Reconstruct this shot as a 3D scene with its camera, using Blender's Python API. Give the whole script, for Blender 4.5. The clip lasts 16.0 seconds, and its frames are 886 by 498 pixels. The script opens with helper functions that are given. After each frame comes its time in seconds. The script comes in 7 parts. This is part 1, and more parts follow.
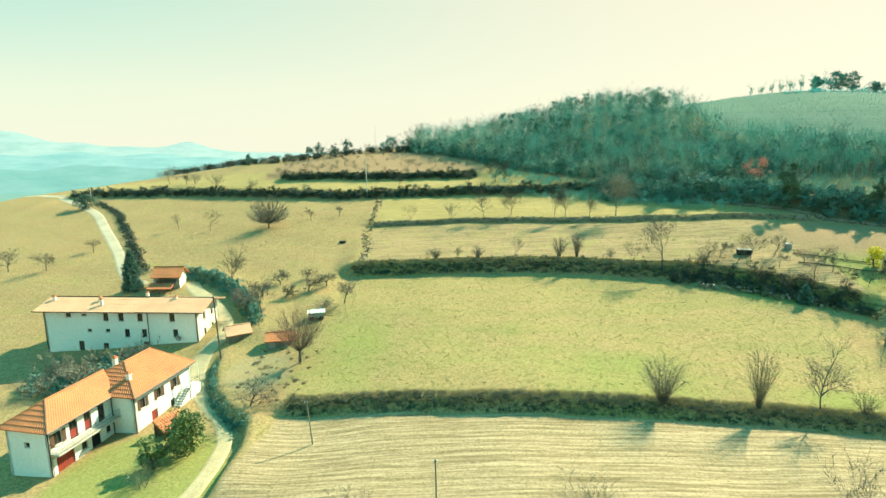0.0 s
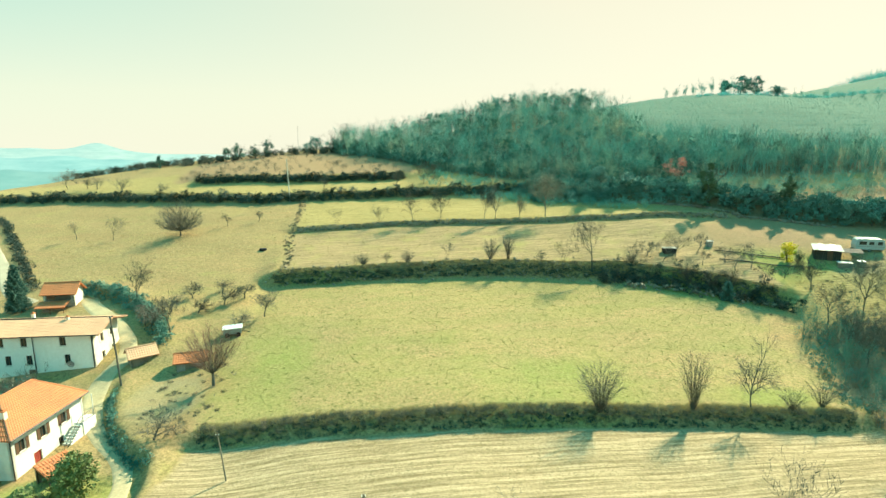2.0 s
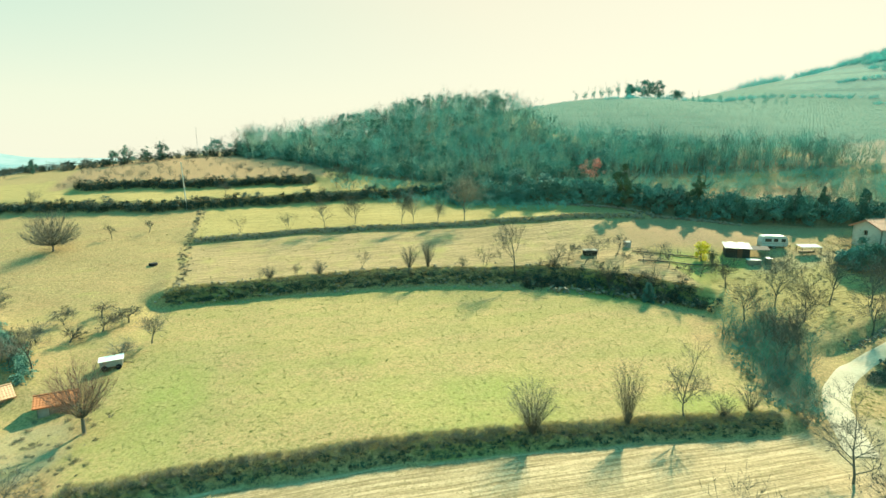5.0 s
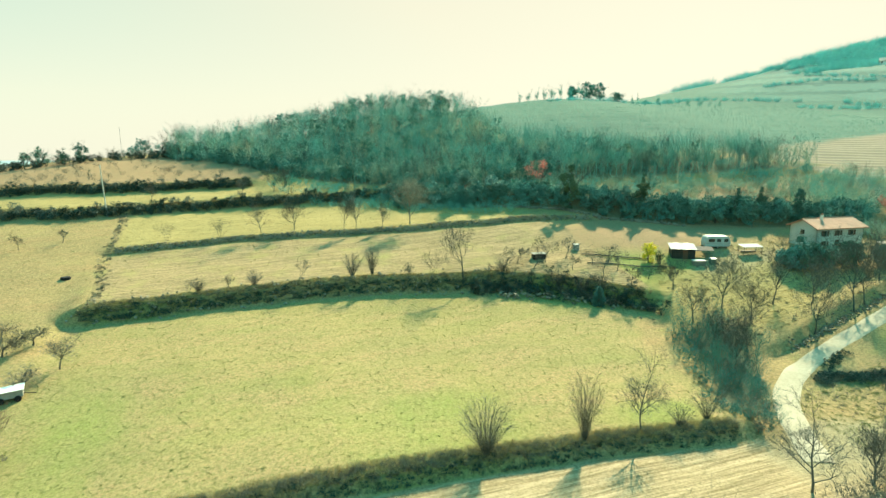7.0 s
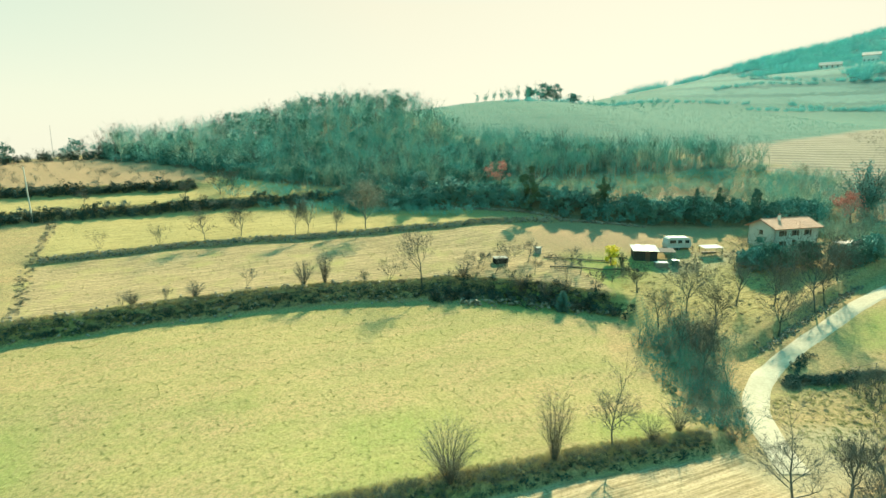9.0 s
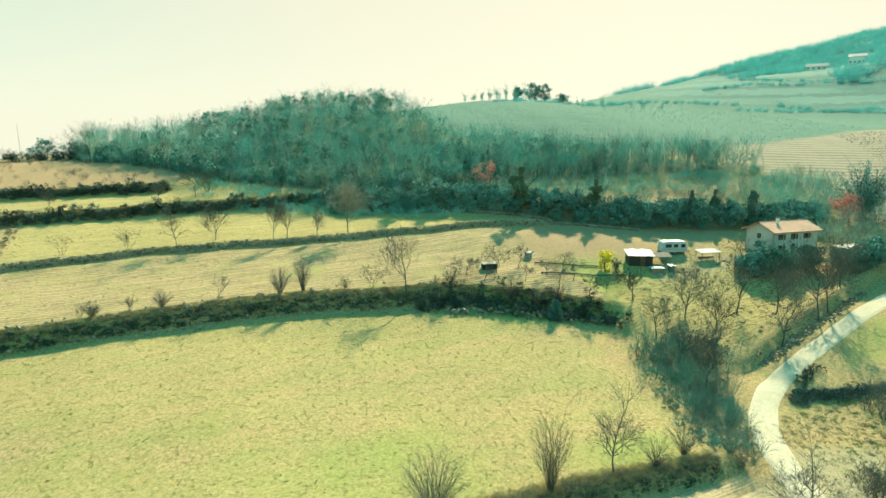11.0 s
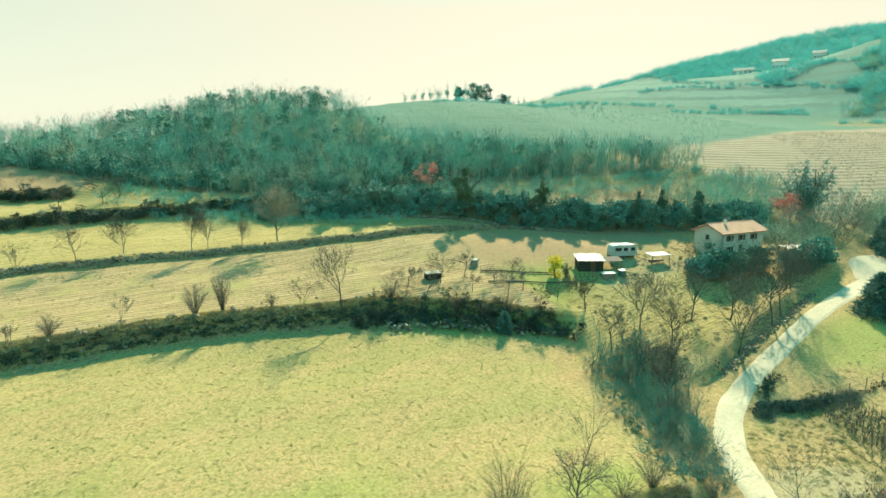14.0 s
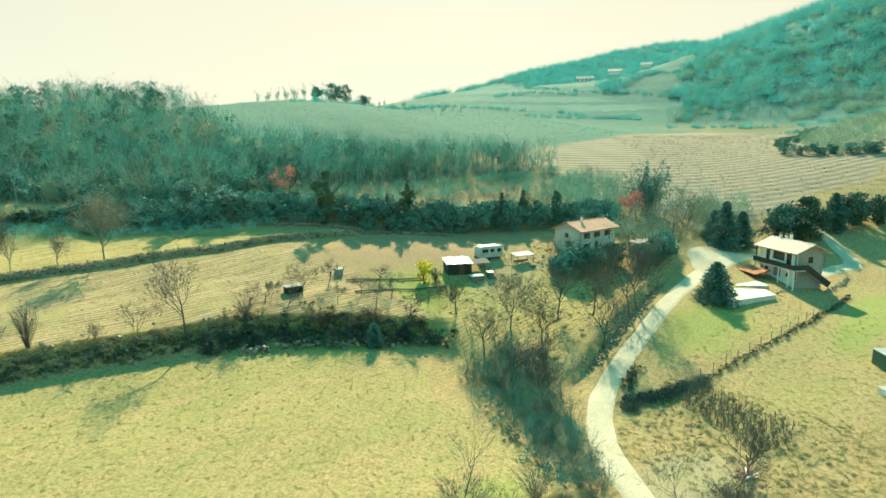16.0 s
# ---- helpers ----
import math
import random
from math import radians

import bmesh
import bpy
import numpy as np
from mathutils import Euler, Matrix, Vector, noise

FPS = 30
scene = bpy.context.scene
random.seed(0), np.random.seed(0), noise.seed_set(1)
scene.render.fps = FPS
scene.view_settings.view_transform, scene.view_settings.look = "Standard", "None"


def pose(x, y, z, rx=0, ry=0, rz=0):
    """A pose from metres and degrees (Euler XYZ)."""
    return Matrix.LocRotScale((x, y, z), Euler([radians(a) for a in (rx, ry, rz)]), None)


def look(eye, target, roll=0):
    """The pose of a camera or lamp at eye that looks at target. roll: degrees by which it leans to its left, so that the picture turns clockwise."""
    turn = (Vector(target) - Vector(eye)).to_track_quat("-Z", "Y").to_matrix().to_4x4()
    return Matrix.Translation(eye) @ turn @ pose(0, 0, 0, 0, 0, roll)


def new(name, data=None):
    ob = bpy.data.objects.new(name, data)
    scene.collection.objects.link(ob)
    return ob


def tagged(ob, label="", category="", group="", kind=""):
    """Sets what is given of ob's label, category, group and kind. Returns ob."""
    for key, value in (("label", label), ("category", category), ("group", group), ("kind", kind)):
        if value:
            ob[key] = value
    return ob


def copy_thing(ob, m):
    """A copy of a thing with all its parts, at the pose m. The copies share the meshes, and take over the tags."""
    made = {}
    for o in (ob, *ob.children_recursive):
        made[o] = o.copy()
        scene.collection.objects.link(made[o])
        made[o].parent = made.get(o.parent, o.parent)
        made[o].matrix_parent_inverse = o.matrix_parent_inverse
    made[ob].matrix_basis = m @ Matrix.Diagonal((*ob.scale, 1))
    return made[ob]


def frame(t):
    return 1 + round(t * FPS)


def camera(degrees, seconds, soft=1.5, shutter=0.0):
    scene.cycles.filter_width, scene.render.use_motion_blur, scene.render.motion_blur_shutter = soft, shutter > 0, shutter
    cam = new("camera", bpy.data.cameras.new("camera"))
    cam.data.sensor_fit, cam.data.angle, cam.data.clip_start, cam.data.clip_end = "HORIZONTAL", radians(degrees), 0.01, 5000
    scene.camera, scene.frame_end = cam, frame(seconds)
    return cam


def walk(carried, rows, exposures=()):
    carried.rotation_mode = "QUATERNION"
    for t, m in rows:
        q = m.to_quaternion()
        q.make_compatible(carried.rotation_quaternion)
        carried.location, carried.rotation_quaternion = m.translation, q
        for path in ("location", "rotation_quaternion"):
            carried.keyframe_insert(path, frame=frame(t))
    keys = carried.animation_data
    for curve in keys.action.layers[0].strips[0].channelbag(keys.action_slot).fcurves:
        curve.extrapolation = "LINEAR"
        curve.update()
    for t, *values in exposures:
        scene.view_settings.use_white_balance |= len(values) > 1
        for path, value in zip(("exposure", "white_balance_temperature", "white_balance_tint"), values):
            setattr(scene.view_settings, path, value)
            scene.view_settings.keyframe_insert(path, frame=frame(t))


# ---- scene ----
# camera: seconds, place in metres, turn to the left, tilt up, lean to the right in degrees
cam = camera(76.6, 16.0)
ROWS = [
    (0.0, -0.00, 0.00, 33.00, -0.00, -11.11, 0.07),
    (0.5, 0.16, 1.12, 32.97, -2.01, -11.11, 0.04),
    (1.0, 0.29, 2.24, 32.94, -3.86, -11.08, 0.03),
    (1.5, 0.43, 3.34, 32.92, -5.56, -11.05, 0.07),
    (2.0, 0.58, 4.44, 32.88, -7.18, -11.02, 0.08),
    (2.5, 0.75, 5.54, 32.83, -8.59, -10.98, 0.11),
    (3.0, 0.94, 6.66, 32.76, -9.75, -10.95, 0.11),
    (3.5, 1.14, 7.76, 32.69, -10.92, -10.91, 0.14),
    (4.0, 1.38, 8.85, 32.60, -12.39, -10.86, 0.11),
    (6.5, 3.05, 14.37, 32.51, -20.09, -10.68, 0.14),
    (7.0, 3.51, 15.44, 32.47, -21.22, -10.64, 0.10),
    (7.5, 3.97, 16.51, 32.43, -22.57, -10.61, 0.06),
    (8.0, 4.45, 17.60, 32.36, -23.89, -10.59, 0.06),
    (8.5, 4.96, 18.72, 32.29, -24.83, -10.56, 0.08),
    (9.0, 5.48, 19.85, 32.21, -25.48, -10.51, 0.04),
    (11.5, 8.74, 25.53, 31.90, -27.59, -10.34, -0.01),
    (12.0, 9.42, 26.62, 31.84, -28.93, -10.33, 0.01),
    (12.5, 10.10, 27.72, 31.77, -30.20, -10.29, 0.02),
    (13.0, 10.81, 28.80, 31.72, -31.10, -10.25, 0.03),
    (13.5, 11.52, 29.87, 31.66, -31.67, -10.21, 0.08),
    (14.0, 12.27, 30.89, 31.61, -32.49, -10.18, 0.09),
    (14.5, 13.05, 31.85, 31.57, -34.83, -10.16, 0.10),
    (15.0, 13.87, 32.77, 31.51, -38.70, -10.10, 0.14),
    (15.5, 14.69, 33.70, 31.45, -42.95, -10.02, 0.17),
    (16.0, 15.49, 34.66, 31.38, -46.24, -9.94, 0.19),
]
walk(cam, [(t, pose(x, y, z, 90 + tilt, lean, turn)) for t, x, y, z, turn, tilt, lean in ROWS])

# ---- world and sun ----
SUN_AZ, SUN_EL = radians(48), radians(39)      # azimuth from +y towards +x
SUN_WAY = Vector((math.sin(SUN_AZ) * math.cos(SUN_EL), math.cos(SUN_AZ) * math.cos(SUN_EL), math.sin(SUN_EL)))
world = bpy.data.worlds.new("winter_sky")
scene.world = world
world.use_nodes = True
wn, wl = world.node_tree.nodes, world.node_tree.links
wn.clear()
w_out, w_bg = wn.new("ShaderNodeOutputWorld"), wn.new("ShaderNodeBackground")
w_sky = wn.new("ShaderNodeTexSky")
w_sky.sky_type, w_sky.sun_disc = 'NISHITA', False
w_sky.sun_elevation, w_sky.sun_rotation = SUN_EL, SUN_AZ
w_sky.dust_density = 2.0
w_co = wn.new("ShaderNodeTexCoord")
w_sep = wn.new("ShaderNodeSeparateXYZ")
wl.new(w_co.outputs["Generated"], w_sep.inputs[0])
# haze: pale cream at the horizon under the sun, mint away from it, teal overhead
w_up = wn.new("ShaderNodeMapRange")
w_up.inputs["From Min"].default_value, w_up.inputs["From Max"].default_value = 0.0, 0.75
wl.new(w_sep.outputs["Z"], w_up.inputs["Value"])
w_dot = wn.new("ShaderNodeVectorMath")
w_dot.operation = 'DOT_PRODUCT'
w_dot.inputs[1].default_value = SUN_WAY
wl.new(w_co.outputs["Generated"], w_dot.inputs[0])
w_near = wn.new("ShaderNodeMapRange")
w_near.inputs["From Min"].default_value, w_near.inputs["From Max"].default_value = 0.05, 0.80
wl.new(w_dot.outputs["Value"], w_near.inputs["Value"])


def ramp_node(nodes, stops):
    r = nodes.new("ShaderNodeValToRGB")
    els = r.color_ramp.elements
    els[0].position, els[0].color = stops[0][0], (*stops[0][1], 1)
    els[1].position, els[1].color = stops[-1][0], (*stops[-1][1], 1)
    for p, c in stops[1:-1]:
        e = els.new(p)
        e.color = (*c, 1)
    return r


w_far_ramp = ramp_node(wn, [(0.0, (0.97, 0.99, 0.77)), (0.10, (0.86, 0.97, 0.74)), (0.28, (0.42, 0.83, 0.70)), (0.5, (0.22, 1.02, 1.04)), (1.0, (0.14, 1.06, 1.18))])
w_near_ramp = ramp_node(wn, [(0.0, (1.0, 0.975, 0.74)), (0.30, (0.93, 0.90, 0.66)), (0.55, (0.32, 1.0, 0.96)), (1.0, (0.14, 1.06, 1.18))])
wl.new(w_up.outputs[0], w_far_ramp.inputs[0])
wl.new(w_up.outputs[0], w_near_ramp.inputs[0])
w_mix = wn.new("ShaderNodeMix")
w_mix.data_type = 'RGBA'
wl.new(w_near.outputs[0], w_mix.inputs[0])
wl.new(w_far_ramp.outputs[0], w_mix.inputs[6])
wl.new(w_near_ramp.outputs[0], w_mix.inputs[7])
w_add = wn.new("ShaderNodeMix")
w_add.data_type, w_add.blend_type = 'RGBA', 'ADD'
w_add.inputs[0].default_value = 0.01
wl.new(w_mix.outputs[2], w_add.inputs[6])
wl.new(w_sky.outputs[0], w_add.inputs[7])
wl.new(w_add.outputs[2], w_bg.inputs["Color"])
w_bg.inputs["Strength"].default_value = 0.325
scene.view_settings.exposure = 1.55
wl.new(w_bg.outputs[0], w_out.inputs[0])
sun = new("sun", bpy.data.lights.new("sun", 'SUN'))
sun.data.energy, sun.data.angle, sun.data.color = 4.8, radians(0.53), (0.86, 0.805, 0.54)
sun.matrix_world = look(SUN_WAY * 300, (0, 0, 0))

# ---- materials ----


def mat(name, col, col2=None, rough=0.85, scale=3.0, bump=0.0, bump_scale=20.0, metal=0.0, vary=0.0, detail=4.0, spec=0.3):
    """Two-scale noise colour with fine relief."""
    m = bpy.data.materials.new(name)
    m.use_nodes = True
    n, l = m.node_tree.nodes, m.node_tree.links
    b = n["Principled BSDF"]
    b.inputs["Roughness"].default_value, b.inputs["Metallic"].default_value = rough, metal
    b.inputs["Specular IOR Level"].default_value = spec
    co = n.new("ShaderNodeTexCoord")
    col2 = col2 or tuple(c * 0.75 for c in col)
    a, f = n.new("ShaderNodeTexNoise"), n.new("ShaderNodeTexNoise")
    a.inputs["Scale"].default_value, a.inputs["Detail"].default_value = scale * 0.25, 3
    f.inputs["Scale"].default_value, f.inputs["Detail"].default_value = scale * 3.0, detail
    l.new(co.outputs["Object"], a.inputs["Vector"])
    l.new(co.outputs["Object"], f.inputs["Vector"])
    s = n.new("ShaderNodeMath")
    s.operation = 'ADD'
    l.new(a.outputs[0], s.inputs[0])
    l.new(f.outputs[0], s.inputs[1])
    r = n.new("ShaderNodeMapRange")
    r.inputs["From Min"].default_value, r.inputs["From Max"].default_value = 0.7, 1.3
    l.new(s.outputs[0], r.inputs["Value"])
    mx = n.new("ShaderNodeMix")
    mx.data_type = 'RGBA'
    mx.inputs[6].default_value, mx.inputs[7].default_value = (*col, 1), (*col2, 1)
    l.new(r.outputs[0], mx.inputs[0])
    out = mx.outputs[2]
    if vary:
        info, hsv = n.new("ShaderNodeObjectInfo"), n.new("ShaderNodeHueSaturation")
        v = n.new("ShaderNodeMapRange")
        v.inputs["To Min"].default_value, v.inputs["To Max"].default_value = 1 - vary, 1 + vary
        l.new(info.outputs["Random"], v.inputs["Value"])
        l.new(v.outputs[0], hsv.inputs["Value"])
        l.new(out, hsv.inputs["Color"])
        out = hsv.outputs[0]
    l.new(out, b.inputs["Base Color"])
    if bump:
        t, bp = n.new("ShaderNodeTexNoise"), n.new("ShaderNodeBump")
        t.inputs["Scale"].default_value, t.inputs["Detail"].default_value = bump_scale, 5
        bp.inputs["Strength"].default_value = bump
        l.new(co.outputs["Object"], t.inputs["Vector"])
        l.new(t.outputs[0], bp.inputs["Height"])
        l.new(bp.outputs[0], b.inputs["Normal"])
    return m


M_BARK = mat("bark", (0.105, 0.105, 0.085), (0.065, 0.07, 0.056), scale=4, bump=0.4, bump_scale=12, vary=0.2)
M_TWIG = mat("twigs", (0.135, 0.128, 0.098), (0.08, 0.08, 0.064), scale=1, vary=0.2)
M_PALE = mat("pale_bark", (0.24, 0.22, 0.16), (0.14, 0.135, 0.10), scale=1, vary=0.2)
M_RED = mat("reddish_twigs", (0.23, 0.115, 0.08), (0.13, 0.075, 0.055), scale=1)
M_IVY = mat("ivy_leaves", (0.125, 0.265, 0.20), (0.078, 0.18, 0.142), scale=2, rough=0.85)
# yellower copy of the ivy, with warm rim sunlight painted into it
M_IVYL = mat("painted_sunlit_ivy_leaves", (0.12, 0.16, 0.065), (0.05, 0.10, 0.065), scale=1.2, rough=0.85)
M_CONE = mat("conifer_needles", (0.075, 0.155, 0.112), (0.05, 0.11, 0.082), scale=2)
M_BUSH = mat("evergreen_leaves", (0.075, 0.145, 0.095), (0.045, 0.095, 0.065), scale=1.5, rough=0.7)
M_LAUREL = mat("laurel_leaves", (0.17, 0.21, 0.06), (0.08, 0.12, 0.04), scale=1.5, rough=0.6)
# ivy green raised to teal, with the hill's haze in the colour
M_WOODI = mat("hazed_ivy_on_hill_trees", (0.12, 0.27, 0.20), (0.075, 0.18, 0.135), scale=1)
M_TRACK = mat("worn_earth_track", (0.44, 0.36, 0.22), (0.28, 0.23, 0.13), scale=1.4, rough=0.95, bump=0.3, bump_scale=8)
M_PINK = mat("dry_russet_leaves", (0.72, 0.30, 0.23), (0.48, 0.18, 0.14), scale=2)
M_BRAM = mat("bramble", (0.062, 0.088, 0.064), (0.038, 0.06, 0.048), scale=1, vary=0.15)
M_STRAW = mat("dead_grass", (0.52, 0.42, 0.20), (0.33, 0.26, 0.12), scale=2)
M_GRASS = mat("green_grass", (0.26, 0.27, 0.085), (0.17, 0.19, 0.06), scale=2)
# both hill wood colours are lifted towards teal to include haze
M_WOODS = mat("hazed_hill_woods", (0.20, 0.46, 0.37), (0.12, 0.30, 0.245), scale=0.5)
M_WOODP = mat("hazed_pale_hill_woods", (0.46, 0.50, 0.34), (0.28, 0.36, 0.26), scale=0.5)
M_TAR = mat("tarred_boards", (0.055, 0.05, 0.04), (0.03, 0.028, 0.024), scale=4, rough=0.85)
M_VAN = mat("weathered_white_panel", (0.46, 0.48, 0.44), (0.35, 0.37, 0.34), scale=1.5, rough=0.5)
M_SHEET = mat("whitened_sheet", (0.50, 0.49, 0.45), (0.30, 0.29, 0.26), scale=2, rough=0.8)
M_YEL = mat("yellow_blossom", (0.90, 0.76, 0.05), (0.70, 0.60, 0.05), scale=3)
M_STONE = mat("field_stone", (0.33, 0.28, 0.20), (0.19, 0.165, 0.125), scale=2, bump=0.5, bump_scale=6, vary=0.25)
M_PLASTER = mat("white_plaster", (0.80, 0.79, 0.72), (0.70, 0.68, 0.60), scale=0.8, rough=0.9, bump=0.08, bump_scale=30)
M_CREAM = mat("cream_plaster", (0.78, 0.74, 0.62), (0.66, 0.62, 0.50), scale=0.8, rough=0.9, bump=0.08, bump_scale=30)
M_GREYPL = mat("grey_and_shaded_plaster", (0.33, 0.32, 0.28), (0.22, 0.21, 0.18), scale=0.8, rough=0.9)
M_TILE = mat("terracotta_tiles", (0.55, 0.19, 0.075), (0.36, 0.13, 0.06), scale=1.6, rough=0.8, vary=0.14)
M_TILEP = mat("pale_clay_tiles", (0.58, 0.33, 0.20), (0.46, 0.26, 0.16), scale=1.6, rough=0.8, vary=0.12)
M_SLATE = mat("pale_sheet_roof", (0.52, 0.40, 0.33), (0.40, 0.31, 0.26), scale=1, rough=0.8)
M_REDDOOR = mat("red_painted_wood", (0.33, 0.05, 0.035), (0.22, 0.04, 0.03), scale=3, rough=0.6)
M_BROWN = mat("brown_wood", (0.14, 0.075, 0.04), (0.08, 0.045, 0.03), scale=4, rough=0.7)
M_GREYWOOD = mat("weathered_wood", (0.26, 0.22, 0.16), (0.15, 0.13, 0.10), scale=4, rough=0.85)
M_DARK = mat("dark_opening", (0.02, 0.02, 0.02), (0.012, 0.012, 0.012), rough=0.9)
M_METAL = mat("galvanised_metal", (0.42, 0.42, 0.40), (0.28, 0.27, 0.25), rough=0.45, metal=0.6)
M_IRON = mat("dark_iron", (0.05, 0.05, 0.05), (0.03, 0.03, 0.03), rough=0.5, metal=0.7)
M_CONC = mat("concrete", (0.55, 0.52, 0.44), (0.42, 0.40, 0.34), scale=1.5, rough=0.9, bump=0.1, bump_scale=20)
M_WHITE = mat("white_enamel", (0.80, 0.80, 0.77), (0.70, 0.70, 0.66), rough=0.35, spec=0.5)
M_TILEF = mat("faded_red_tiles", (0.50, 0.25, 0.16), (0.36, 0.19, 0.13), scale=1.6, rough=0.8)
M_ROAD = mat("pale_gravel", (0.44, 0.37, 0.265), (0.31, 0.26, 0.18), scale=1.0, rough=0.95, bump=0.25, bump_scale=8)
M_GLASS = bpy.data.materials.new("window_glass")
M_GLASS.use_nodes = True
_g = M_GLASS.node_tree.nodes["Principled BSDF"]
_g.inputs["Base Color"].default_value, _g.inputs["Roughness"].default_value = (0.02, 0.03, 0.03, 1), 0.05

# ---- the lie of the land ----
GX = np.array([-160, -110, -70, -35, 0, 35, 70, 105, 150, 210, 300, 420, 600.0])
GY = np.array([0, 45, 70, 95, 125, 160, 205, 260, 350.0])
LAND = np.array([
    np.array([-18, -13, -6, -2.5, 1, 2, 1.5, 2, 7.5, 24, 60, 137, 126]),
    np.array([-12.5, -8.5, -4, -2, 1, 1, 1.5, 6, 9.5, 28.5, 53, 131, 125]),
    np.array([-9, -6, -4, -1, 3.5, 3.5, 3, 9, 14.5, 29.5, 49, 125, 124]),
    np.array([-6, -2, 0, 3.5, 6, 6.5, 9, 13.5, 20, 30.5, 46, 118, 122]),
    np.array([0, 3.5, 6, 9, 10.5, 13, 17.5, 20.5, 27, 35, 46, 109, 121]),
    np.array([5, 8.5, 12, 16.5, 18.5, 20.5, 25.5, 30, 36, 39.5, 47.5, 99, 121]),
    np.array([11, 16, 21.5, 26.5, 28.5, 33.5, 39, 42.5, 46.5, 46, 53, 90, 125]),
    np.array([10, 18, 23.5, 26, 30, 34.5, 40.5, 47, 53, 53.5, 62.5, 87, 130]),
    np.array([-4, -1, 2, 5.5, 10, 17.5, 26.5, 34.5, 42.5, 52, 68, 90, 134]),
])


def sstep(a, b, v):
    v = np.clip((v - a) / (b - a), 0, 1)
    return v * v * (3 - 2 * v)


def _weights(g, v):
    """Index and the four cubic weights on an uneven axis."""
    v = np.clip(v, g[0], g[-1])
    i = np.clip(np.searchsorted(g, v) - 1, 0, len(g) - 2)
    h = g[i + 1] - g[i]
    t = (v - g[i]) / h
    im, ip = np.maximum(i - 1, 0), np.minimum(i + 2, len(g) - 1)
    h00, h10, h01, h11 = 2*t**3 - 3*t**2 + 1, t**3 - 2*t**2 + t, -2*t**3 + 3*t**2, t**3 - t**2
    d0, d1 = g[i + 1] - g[im], g[ip] - g[i]
    return (im, i, i + 1, ip), (-h10 * h / d0, h00 - h11 * h / d1, h01 + h10 * h / d0, h11 * h / d1)


# banks: (line as x, y pairs; rise; width; reach)
BANK_LOW = ([-19, 1, 20, 32, 46, 54], [63.4, 61.2, 60.0, 59.1, 57.6, 56.4])
BANK_MID = ([-18, 5, 25, 40, 46, 53, 61, 68], [109.6, 109.2, 107.4, 103.6, 102.2, 98.6, 93.4, 87.4])
WALL_TOP = ([-17, 7, 20, 40, 56, 67, 79], [136.6, 136.6, 134.6, 129.4, 125, 123.5, 119.8])
BANK_UP = ([-132, -91, -30, 9, 34, 41], [200, 187, 161.5, 159.2, 155.7, 154])
BANK_HIGH = ([-52, -23, 10], [183.4, 175, 172])
BANK_LANE = ([76, 84, 92, 100, 108, 118], [69.3, 70.6, 71.4, 72.0, 72.9, 74.2])
BANK_TRACK = ([44, 60, 71, 77, 83, 89, 95, 103, 109, 121, 131], [150, 136.5, 130.6, 126.4, 122, 118, 113.8, 109, 105.4, 98, 91.5])
BANKS = [(BANK_TRACK, 2.4, 2.6, 11), (BANK_LANE, 1.5, 0.9, 5), (BANK_LOW, 1.5, 1.3, 9), (BANK_MID, 2.5, 1.8, 14), (WALL_TOP, 0.8, 0.7, 12), (BANK_UP, 1.8, 1.5, 14), (BANK_HIGH, 1.6, 1.5, 14)]


# banks that run up the hill: (line as y, x pairs; rise to the east; width; reach)
BANK_FARM = ([50, 56, 61, 66, 70, 75, 80], [-22.6, -22.4, -23.4, -28.0, -30.8, -32.8, -34.0])
BANK_BARN = ([87, 93, 98.5, 105, 110, 116], [-32.0, -33.2, -36.4, -41.4, -46.8, -55])
SIDE_BANKS = [(BANK_FARM, 1.5, 1.1, 5), (BANK_BARN, 1.6, 1.3, 5)]


def line_y(line, x):
    return np.interp(x, line[0], line[1])


def ground_z(x, y):
    x, y = np.asarray(x, float), np.asarray(y, float)
    xi, xw = _weights(GX, x)
    yi, yw = _weights(GY, y)
    z = sum(yw[b] * sum(xw[a] * LAND[yi[b], xi[a]] for a in range(4)) for b in range(4))
    for line, rise, width, reach in BANKS:
        d = y - line_y(line, x)
        win = sstep(line[0][0] - 5, line[0][0], x) * (1 - sstep(line[0][-1], line[0][-1] + 6, x))
        z = z + win * rise * (sstep(-width / 2, width / 2, d) - 0.5) * np.exp(-(d / reach) ** 2)
    for line, rise, width, reach in SIDE_BANKS:
        d = x - line_y(line, y)
        win = sstep(line[0][0] - 4, line[0][0], y) * (1 - sstep(line[0][-1] - 2, line[0][-1] + 3, y))
        z = z + win * rise * (sstep(-width / 2, width / 2, d) - 0.5) * np.exp(-(d / reach) ** 2)
    # the crown of the wooded mound, and gentle unevenness
    z = z + 4.2 * np.exp(-((x - 56) / 22) ** 2 - ((y - 213) / 20) ** 2)
    z = z + 0.12 * np.sin(x * 0.31 + y * 0.17) * np.sin(y * 0.23 - x * 0.11)
    far = sstep(250, 420, np.hypot(x - 30, y))
    z = z + far * 5 * np.sin(x * 0.021 + 1.3) * np.sin(y * 0.027 + 0.4)
    out = np.maximum(np.maximum(GX[0] - x, x - GX[-1]), np.maximum(GY[0] - y, y - GY[-1]))
    return z - 0.25 * np.clip(out, 0, 400)


def gz(x, y):
    return float(ground_z(x, y))


